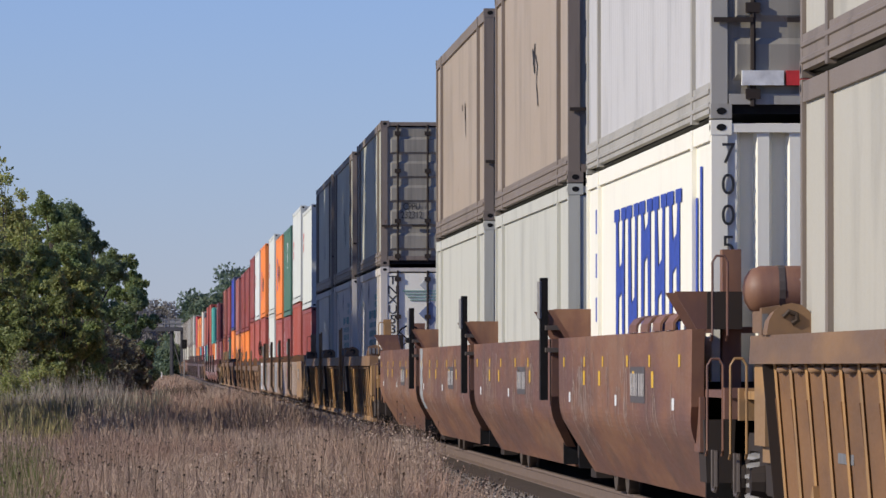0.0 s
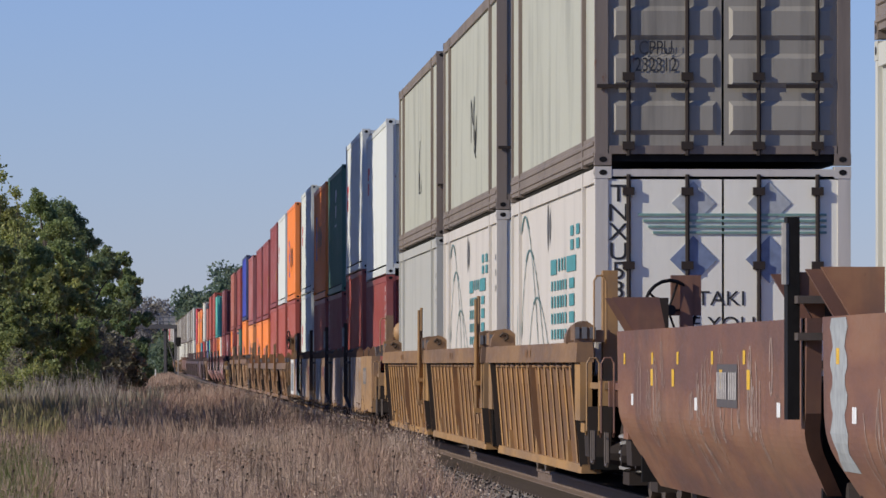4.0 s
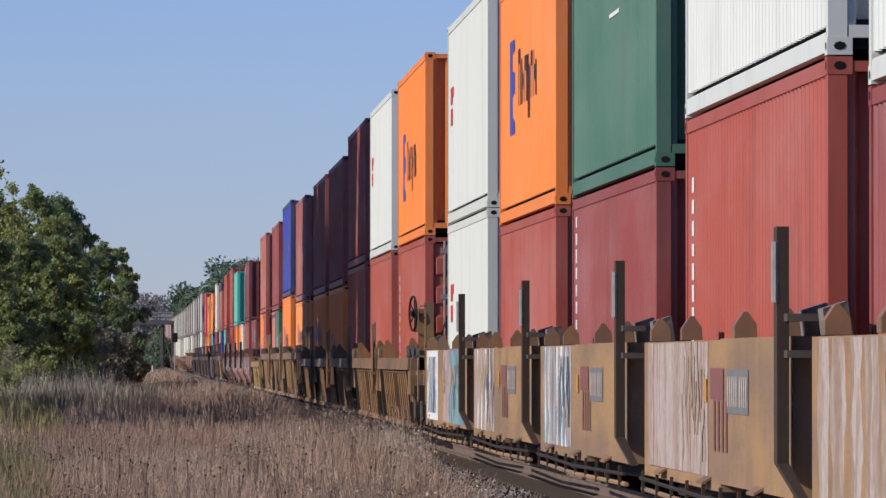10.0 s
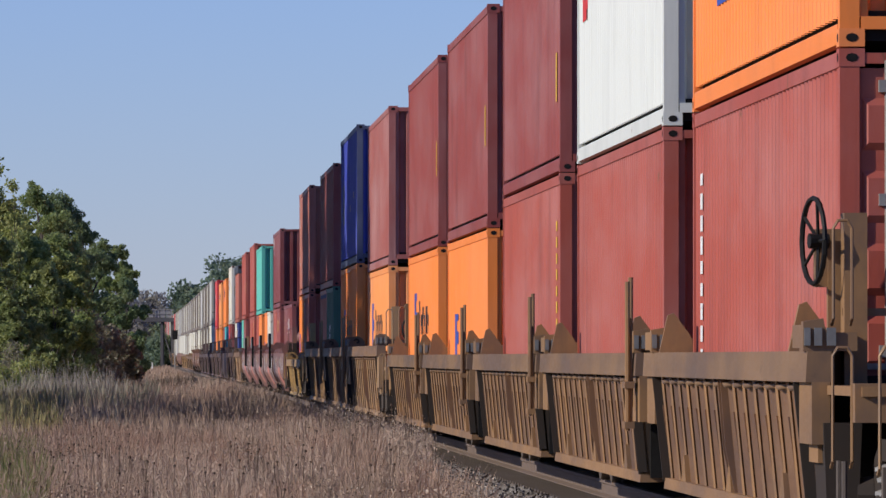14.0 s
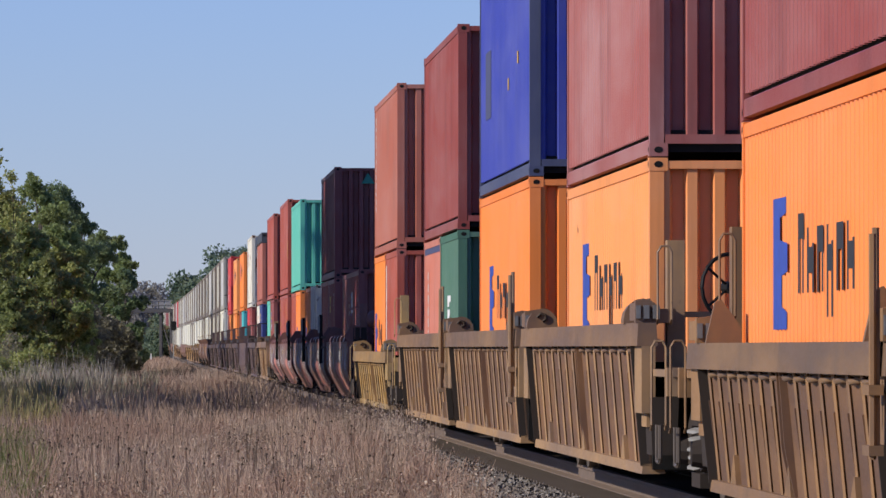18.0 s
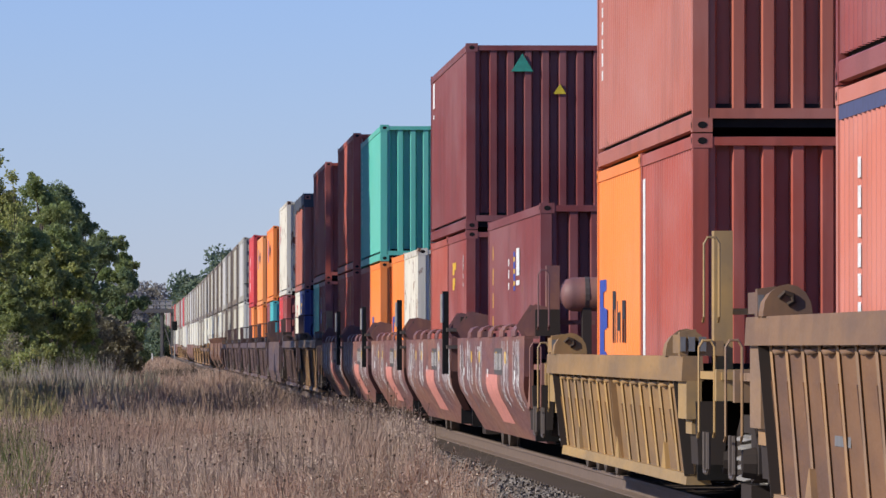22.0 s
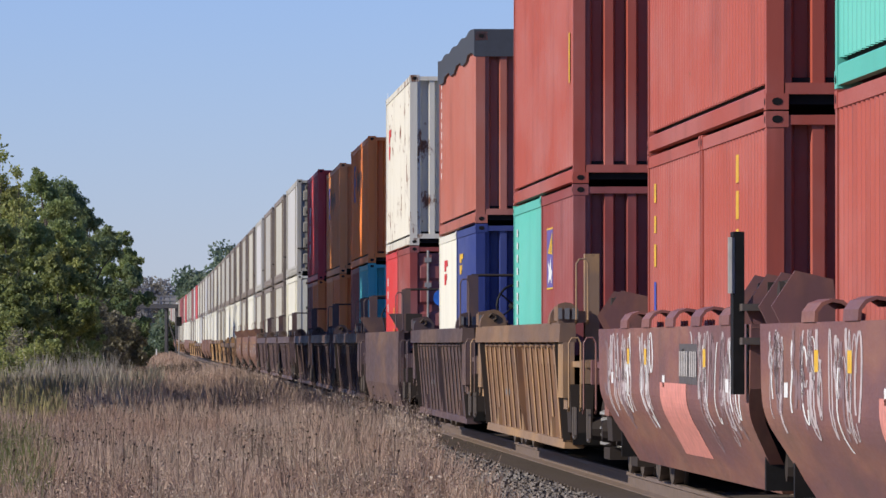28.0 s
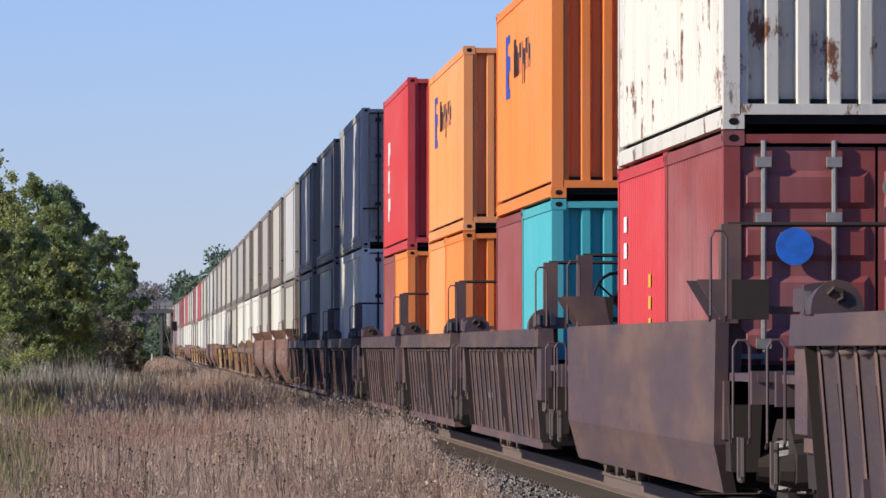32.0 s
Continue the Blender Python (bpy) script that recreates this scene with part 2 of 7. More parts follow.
def lettering(name, words, size, mat, parent, m, squeeze=1.0, label=""):
    cu = bpy.data.curves.new(name, "FONT")
    cu.body, cu.size, cu.align_x, cu.align_y, cu.space_line = words, size, "CENTER", "CENTER", 0.85
    tmp = bpy.data.objects.new(name, cu)
    me = bpy.data.meshes.new_from_object(tmp)
    me.transform(m @ Matrix.Diagonal((squeeze, 1, 1, 1)))
    me.materials.clear()
    me.materials.append(mat)
    bpy.data.objects.remove(tmp)
    bpy.data.curves.remove(cu)
    return part(name, me, parent, (0, 0, 0), label)


ON_SIDE = Matrix(((0, 0, -1, 0), (-1, 0, 0, 0), (0, 1, 0, 0), (0, 0, 0, 1)))   # writing read from the train's left
ON_END = Matrix(((1, 0, 0, 0), (0, 0, -1, 0), (0, 1, 0, 0), (0, 0, 0, 1)))     # writing read from ahead of the train

# ---- the line of the track ----
def side_x(y):
    return 4.57 - 0.0431 * y - 1.85e-6 * y * abs(y)


def centre_x(y):
    return side_x(y) + 1.22


def rise(y):
    q = min(max(y - 434.0, 0.0), 1200.0)
    return 1.7e-6 * q * q


def on_track(y):
    """The pose of a thing on the rails whose middle is at y."""
    dx = (centre_x(y + 5) - centre_x(y - 5)) / 10
    dz = (rise(y + 5) - rise(y - 5)) / 10
    return Matrix.LocRotScale((centre_x(y), y, rise(y)), Euler((math.atan(dz), 0, -math.atan(dx))), None)


MOVING = []     # things and the place of their middle on the line at the start


def rides(ob, y):
    MOVING.append((ob, y))
    ob.matrix_basis = on_track(y)
    return ob

# ---- ground, track bed, track ----
def ground_z(x, y):
    """Field level: a shallow ditch beside the bed, a slow rise far off."""
    d = centre_x(y) - x
    side = min(max((abs(d) - 2.6) / 2.2, 0), 1)
    return rise(y) - 0.42 - 0.26 * side + 0.18 * min(max((d - 12) / 25, 0), 1) + 0.10 * noise.noise((x * 0.11, y * 0.03, 0))


def earth_material():
    m, n, l, b = material("field_soil")
    co = n.new("ShaderNodeTexCoord").outputs["Object"]
    a = noise_node(n, l, 0.12, 5, (1, 0.4, 1), co)
    g = noise_node(n, l, 6.0, 6, (1, 1, 1), co)
    c = mix(n, l, ramp(n, l, a.outputs[0], 0.35, 0.7).outputs[0], (0.20, 0.145, 0.09), (0.15, 0.135, 0.065))
    c = mix(n, l, ramp(n, l, g.outputs[0], 0.3, 0.7).outputs[0], c, (0.26, 0.20, 0.125))
    l.new(c, b.inputs["Base Color"])
    b.inputs["Roughness"].default_value = 0.95
    return m


SOIL = earth_material()
ys = [-600, -300, -120, -40, 0, 20] + list(range(30, 260, 5)) + list(range(260, 800, 15)) + list(range(800, 1600, 60)) + [1800, 2400, 3200, 4800]
ds = [-4500, -1500, -500, -200, -80, -40, -20, -10, -6, -4.8, -3.7, -2.6, 0, 2.6, 3.7, 4.8, 6, 8, 10, 12, 15, 18, 22, 27, 33, 40, 60, 90, 150, 300, 700, 1800, 4500]
gs = Solid()
for y in ys:
    for d in ds:
        x = centre_x(min(y, 1500)) - d
        gs.v.append((x, y, ground_z(x, y)))
for j in range(len(ys) - 1):
    for i in range(len(ds) - 1):
        a = j * len(ds) + i
        gs.f.append((a + 1, a, a + len(ds), a + len(ds) + 1))
        gs.mi.append(0)
ground = tagged(new("ground", gs.mesh("ground", (SOIL,), True)), "dry late-summer field of bare brown soil under grass", "ground", kind="structure")


def gravel_material():
    m, n, l, b = material("ballast_stone")
    co = n.new("ShaderNodeTexCoord").outputs["Object"]
    vo = n.new("ShaderNodeTexVoronoi")
    vo.inputs["Scale"].default_value = 16.0
    l.new(co, vo.inputs["Vector"])
    big = noise_node(n, l, 0.5, 4, (1, 1, 1), co)
    isl = n.new("ShaderNodeNewGeometry")
    c = ramp(n, l, isl.outputs["Random Per Island"], 0.0, 1.0, (0.065, 0.055, 0.046, 1), (0.31, 0.275, 0.24, 1)).outputs[0]
    c2 = mix(n, l, vo.outputs["Color"], (0.08, 0.069, 0.06), (0.24, 0.21, 0.18))
    c = mix(n, l, 0.5, c, c2)
    c = mix(n, l, ramp(n, l, big.outputs[0], 0.4, 0.7).outputs[0], c, (0.15, 0.115, 0.088))
    l.new(c, b.inputs["Base Color"])
    b.inputs["Roughness"].default_value = 0.9
    bump = n.new("ShaderNodeBump")
    bump.inputs["Strength"].default_value, bump.inputs["Distance"].default_value = 0.9, 0.05
    l.new(vo.outputs["Distance"], bump.inputs["Height"])
    l.new(bump.outputs[0], b.inputs["Normal"])
    return m


BALLAST = gravel_material()


def along(profile, mat, name, y0, y1, step, closed=True):
    """A profile of (offset right of the track's centre, height over the rail head) drawn along the line."""
    s = Solid()
    n_, y = len(profile), y0
    count = 0
    while y <= y1 + 1e-6:
        for d, h in profile:
            s.v.append((centre_x(y) + d, y, rise(y) + h))
        count += 1
        y += step
    for j in range(count - 1):
        for i in range(n_ if closed else n_ - 1):
            b = (i + 1) % n_
            s.f.append((j * n_ + i, j * n_ + b, (j + 1) * n_ + b, (j + 1) * n_ + i))
            s.mi.append(0)
    return s.mesh(name, (mat,))


bed = tagged(new("track_bed", along([(-3.6, -0.86), (-2.15, -0.30), (-1.35, -0.24), (1.35, -0.24), (2.15, -0.30), (3.6, -0.86)], BALLAST, "track_bed", -60, 1650, 10)),
             "grey crushed stone track bed with brown stains", "track bed", kind="structure")
RAIL_STEEL = plain("rail_steel", (0.175, 0.125, 0.095), 0.6, 0.1)
for side in (-1, 1):
    c = side * 0.7535
    prof = [(-0.075, -0.185), (0.075, -0.185), (0.075, -0.172), (0.012, -0.15), (0.012, -0.045), (0.037, -0.035), (0.034, 0.0), (-0.034, 0.0), (-0.037, -0.035), (-0.012, -0.045), (-0.012, -0.15), (-0.075, -0.172)]
    tagged(new("rail", along([(c + a, h) for a, h in prof], RAIL_STEEL, "rail", -60, 1650, 10)), "rusty steel running rail on wooden sleepers", "rail", "rails", "structure")
SLEEPER = plain("sleeper_wood", (0.10, 0.072, 0.052), 0.9)
sleeper_mesh = shared("sleeper", SLEEPER, lambda s: s.hull([(-1.3, -0.115, -0.40), (1.3, -0.115, -0.40), (1.3, 0.115, -0.40), (-1.3, 0.115, -0.40)],
                                                           [(-1.29, -0.105, -0.185), (1.29, -0.105, -0.185), (1.29, 0.105, -0.185), (-1.29, 0.105, -0.185)]))

# ---- the train: containers ----
def corrugated(s, x, y0, y1, z0, z1, pitch, depth, out):
    """A wall of trapezoid waves running along y at x; out is the way its waves stand proud."""
    n_ = max(1, round((y1 - y0) / pitch))
    p = (y1 - y0) / n_
    pts = []
    for i in range(n_):
        a = y0 + i * p
        pts += [(a, 0), (a + 0.26 * p, 0), (a + 0.5 * p, 1), (a + 0.76 * p, 1)]
    pts.append((y1, 0))
    for (ya, da), (yb, db) in zip(pts, pts[1:]):
        s.face([(x + out * depth * da, ya, z0), (x + out * depth * da, ya, z1), (x + out * depth * db, yb, z1), (x + out * depth * db, yb, z0)][::out])


def corrugated_end(s, y, x0, x1, z0, z1, waves, depth):
    p = (x1 - x0) / waves
    pts = []
    for i in range(waves):
        a = x0 + i * p
        pts += [(a, 0), (a + 0.34 * p, 0), (a + 0.46 * p, 1), (a + 0.86 * p, 1), (a + 0.98 * p, 0)]
    pts.append((x1, 0))
    for (xa, da), (xb, db) in zip(pts, pts[1:]):
        s.face([(xa, y + depth * da, z0), (xb, y + depth * db, z0), (xb, y + depth * db, z1), (xa, y + depth * da, z1)])


def casting(s):
    """A corner casting: a block with a dark oval hole on its outer sides."""
    s.box(-0.085, 0.085, -0.09, 0.09, -0.06, 0.06)
    for q, w in (("x", -0.0875), ("x", 0.0875), ("y", -0.0925), ("y", 0.0925)):
        ring = [(0.042 * math.cos(a * math.pi / 4), 0.030 * math.sin(a * math.pi / 4)) for a in range(8)]
        pts = [(w, c, d) if q == "x" else (c, w, d) for c, d in ring]
        s.face(pts if (w > 0) == (q == "x") else pts[::-1], 1)


def container(y_front, base, length, height, colour, end="waves", style="iso", level=2, label="", frame_colour=None, marks=None):
    """One freight container standing at base over the rail head. y_front: where its leading end is at the start."""
    w = 2.44 if style == "iso" else 2.59
    h2, hw = length / 2, w / 2
    mat = shade(colour)
    fmat = shade(frame_colour) if frame_colour else mat
    name = "freight_container"
    ob = thing(name, label or "%s steel freight container on a train" % colour.replace("_", " "), "container", "containers on the train")
    ob["half"] = h2
    key = (length, height, style)
    post = 0.10 if style == "iso" else 0.12
    rail_b = 0.205 if style == "iso" else 0.30
    rail_t = 0.10 if style == "iso" else 0.14
    z0, z1 = base, base + height
    if level == 0:
        def shell(s):
            s.box(-hw + 0.03, hw - 0.03, -h2 + 0.02, h2 - 0.02, 0.0, height - 0.03)
        part("body", shared(("body", key), mat, shell), ob, (0, 0, z0))
    else:
        inset = 0.045 if style == "iso" else 0.03
        for sx in (-1, 1):
            def wall(s, sx=sx):
                if style == "iso":
                    corrugated(s, sx * (hw - inset), -h2 + post, h2 - post, rail_b, height - rail_t, 0.28, 0.036, sx)
                else:
                    corrugated(s, sx * (hw - inset), -h2 + post, h2 - post, rail_b, height - rail_t, 0.30, 0.012 if colour == "silver" else 0.0018, sx)
            part("side_panel", shared(("side_panel", key, sx, colour == "silver"), mat, wall), ob, (0, 0, z0))

        def top(s):
            s.box(-hw + 0.05, hw - 0.05, -h2 + 0.06, h2 - 0.06, height - 0.06, height - 0.025)
        part("roof", shared(("roof", key), mat, top), ob, (0, 0, z0))

        # black floor stands in for shade in the rail groove and end gap
        def bottom(s):
            s.box(-hw + 0.075, hw - 0.075, -h2 + 0.06, h2 - 0.06, 0.04, 0.24)
        part("floor", shared(("floor", key), BLACK, bottom), ob, (0, 0, z0))

        def back(s):
            s.box(-hw + post, hw - post, h2 - 0.06, h2 - 0.03, 0.12, height - 0.1)
        part("end_panel", shared(("end_panel_back", key), mat, back), ob, (0, 0, z0))
        # leading end
        if end == "waves":
            def front(s):
                corrugated_end(s, -h2 + 0.02, -hw + post, hw - post, 0.19, height - 0.09, 9, 0.105)
            part("end_panel", shared(("end_panel", key), mat, front), ob, (0, 0, z0))
        else:
            # door_grey: dirt plus narrow-gap shade in the paint; cream lifts dim white leaves
            doors(ob, end, key, hw, h2, height, post, z0, shade("door_grey") if frame_colour == "dirty_rail" or colour == "silver" else shade("cream") if colour == "worn_white" else mat, fmat)
    for sx in (-1, 1):
        def low(s, sx=sx):
            if style == "iso":
                prof = [(hw, 0.022), (hw, 0.150), (hw - 0.012, 0.162), (hw - 0.07, 0.162), (hw - 0.07, 0.022)]
            else:
                prof = [(hw, 0.05), (hw, 0.09), (hw + 0.014, 0.10), (hw + 0.014, 0.13), (hw, 0.14), (hw, 0.20), (hw + 0.014, 0.21), (hw + 0.014, 0.24), (hw, 0.25), (hw, rail_b), (hw - 0.06, rail_b), (hw - 0.06, 0.05)]
            s.hull([(sx * a, -h2 + 0.16, b) for a, b in prof], [(sx * a, h2 - 0.16, b) for a, b in prof])
        part("bottom_rail", shared(("bottom_rail", key, sx), fmat, low), ob, (0, 0, z0))

        def high(s, sx=sx):
            a, b = sx * hw, sx * (hw - 0.06)
            s.box(min(a, b), max(a, b), -h2 + 0.16, h2 - 0.16, height - rail_t - 0.02, height - 0.018)
        part("top_rail", shared(("top_rail", key, sx), fmat, high), ob, (0, 0, z0))
        for sy in (-1, 1):
            def upright(s, sx=sx, sy=sy):
                a, b = sx * hw, sx * (hw - 0.13)
                c, d = sy * h2, sy * (h2 - post - 0.02)
                s.box(min(a, b), max(a, b), min(c, d), max(c, d), 0.12, height - 0.12)
            part("corner_post", shared(("corner_post", key, sx, sy), fmat, upright), ob, (0, 0, z0))
            if level == 2:
                for zz in (0.06, height - 0.06):
                    part("corner_casting", shared("corner_casting", (fmat, BLACK), casting), ob, (sx * (hw - 0.08), sy * (h2 - 0.085), z0 + zz))
    if level:
        def beam(s):
            s.box(-hw + 0.14, hw - 0.14, -h2, -h2 + 0.09, 0.115, 0.20)
        part("end_sill", shared(("end_sill", key), fmat, beam), ob, (0, 0, z0))

        def head(s):
            s.box(-hw + 0.14, hw - 0.14, -h2, -h2 + 0.09, height - 0.10, height - 0.03)
        part("end_header", shared(("end_header", key), fmat, head), ob, (0, 0, z0))
        if style != "iso" and length > 13:
            # stacking posts at the forty-foot points
            for sy in (-1, 1):
                def stack(s, sy=sy):
                    s.box(-hw - 0.012, -hw + 0.05, sy * 6.1 - 0.09, sy * 6.1 + 0.09, 0.02, height - 0.02)
                part("stacking_post", shared(("stacking_post", key, sy), fmat, stack), ob, (0, 0, z0))
    rides(ob, y_front + h2)
    if marks and level:
        marks(ob, hw, h2, z0, height)
    return ob


def doors(ob, kind, key, hw, h2, height, post, z0, mat, fmat):
    """Two door leaves with locking rods and hinges on the leading end."""
    plate = mat.name in ("cream_paint", "white_paint", "worn_white_paint", "mint_white_paint")
    for sx in (-1, 1):
        def leaf(s, sx=sx):
            a, b = sx * 0.012, sx * (hw - post)
            x0, x1 = min(a, b), max(a, b)
            flush = plate and key[2] == "dom"
            s.box(x0, x1, -h2 + (0.012 if flush else 0.035), -h2 + 0.07, 0.16, height - 0.13)
            n_ = 0 if flush else 5
            for i in range(n_):        # pressed horizontal panels
                c = 0.24 + (height - 0.50) * (i + 0.5) / n_
                hh = (height - 0.50) / n_ * 0.36
                s.hull([(x0 + 0.05, -h2 + 0.035, c - hh), (x1 - 0.05, -h2 + 0.035, c - hh), (x1 - 0.05, -h2 + 0.035, c + hh), (x0 + 0.05, -h2 + 0.035, c + hh)],
                       [(x0 + 0.09, -h2 + 0.008, c - hh + 0.05), (x1 - 0.09, -h2 + 0.008, c - hh + 0.05), (x1 - 0.09, -h2 + 0.008, c + hh - 0.05), (x0 + 0.09, -h2 + 0.008, c + hh - 0.05)])
        leaf_ob = part("door_leaf", shared(("door_leaf", key, sx, plate), mat, leaf), ob, (0, 0, z0))
        for k in (0.28, 0.74):
            def rod(s, sx=sx, k=k):
                x = sx * hw * k
                s.tube([(x, -h2 - 0.01, 0.1), (x, -h2 - 0.01, height - 0.08)], 0.022, 6)
                for zz in (0.2, 0.9, 1.9, height - 0.25):
                    s.box(x - 0.06, x + 0.06, -h2 - 0.035, -h2 + 0.03, zz - 0.04, zz + 0.04)
                s.box(min(x, x - 0.32), x, -h2 - 0.04, -h2 - 0.015, 0.78, 0.82)
            part("locking_rod", shared(("locking_rod", key, sx, k), GALV if key[2] == "iso" else TRUCK, rod), leaf_ob, (0, 0, 0), "galvanised locking rod" if key[2] == "iso" else "black locking rod")


# ---- the train: well cars ----
def truck_parts(parent, y):
    tr = part("truck", shared("truck_bolster", TRUCK, lambda s: s.box(-1.0, 1.0, -0.22, 0.22, 0.42, 0.72)), parent, (0, y, 0), "black cast iron railway truck")

    def frame_side(s):
        s.hull([(-0.09, -1.12, 0.38), (0.09, -1.12, 0.38), (0.09, -0.45, 0.30), (-0.09, -0.45, 0.30)], [(-0.09, -1.12, 0.58), (0.09, -1.12, 0.58), (0.09, -0.45, 0.82), (-0.09, -0.45, 0.82)])
        s.hull([(-0.09, 0.45, 0.30), (0.09, 0.45, 0.30), (0.09, 1.12, 0.38), (-0.09, 1.12, 0.38)], [(-0.09, 0.45, 0.82), (0.09, 0.45, 0.82), (0.09, 1.12, 0.58), (-0.09, 1.12, 0.58)])
        s.box(-0.09, 0.09, -0.45, 0.45, 0.68, 0.82)
        s.box(-0.09, 0.09, -0.45, 0.45, 0.16, 0.28)
        for a in (-0.89, 0.89):
            s.lathe([(-0.2, 0.11), (-0.1, 0.13), (0.1, 0.13)], "x", (0, a, 0.457), 10)

    def wheel(s):
        s.lathe([(-0.065, 0.30), (-0.065, 0.457), (0.035, 0.462), (0.04, 0.485), (0.07, 0.485), (0.07, 0.40), (0.03, 0.36), (0.03, 0.12), (0.07, 0.1)], "x", (0, 0, 0), 24)

    def coil(s):
        path = [(0.10 * math.cos(a * 0.7), 0.10 * math.sin(a * 0.7), 0.29 + 0.0085 * a) for a in range(46)]
        s.tube(path[::2], 0.022, 5)
    for sx in (-1, 1):
        part("side_frame", shared("side_frame", TRUCK, frame_side), tr, (sx * 1.03, 0, 0))
        for a in (-0.89, 0.89):
            part("wheel", shared(("wheel", sx), STEEL, (lambda s: wheel(s))), tr, (sx * 0.755, a, 0.457))
        for a in (-0.25, 0.0, 0.25) if sx < 0 else ():
            part("spring", shared("spring", GALV, coil), tr, (sx * 1.06, a, 0))
    return tr


TOPS = {"car_gold": 1.28, "car_yellow": 1.56, "car_umber": 1.56, "car_ochre": 1.38, "car_purple": 1.56, "car_brown": 1.64, "car_rose": 1.48, "car_tan": 1.50}      # top of the well sides over the rail head
GRIME_SHADE = {"car_gold": "grime_gold", "car_yellow": "grime_yellow", "car_umber": "grime_umber", "car_ochre": "grime_ochre", "car_purple": "grime_purple"}
CHORD = {"car_gold": "chord_gold", "car_yellow": "chord_yellow", "car_umber": "chord_umber", "car_ochre": "chord_ochre", "car_purple": "chord_purple"}


def belly_x(z):
    """Outer face of a well side that is upright above and slopes in below a soft bend, 3 mm proud."""
    q = max(0.0, 0.95 - z)
    return -(1.53 - (1.15 * q * q if q < 0.24 else 0.06624 + 0.552 * (q - 0.24))) - 0.003


def side_profile(kind, TOP, straight=False):
    """Points of the well side's outer face, (half width, height), from the top down."""
    if straight:
        return [(1.53, TOP), (1.53, 0.62), (1.51, 0.55), (1.44, 0.25)]
    if kind == "smooth":
        return [(1.53, TOP), (1.53, 1.02), (1.53, 0.95)] + [(-belly_x(z) - 0.003, z) for z in (0.90, 0.86, 0.82, 0.78, 0.74, 0.70, 0.64, 0.58, 0.50, 0.42, 0.34, 0.25)]
    return [(1.53, TOP - 0.02), (1.53, 0.62), (1.51, 0.36)]


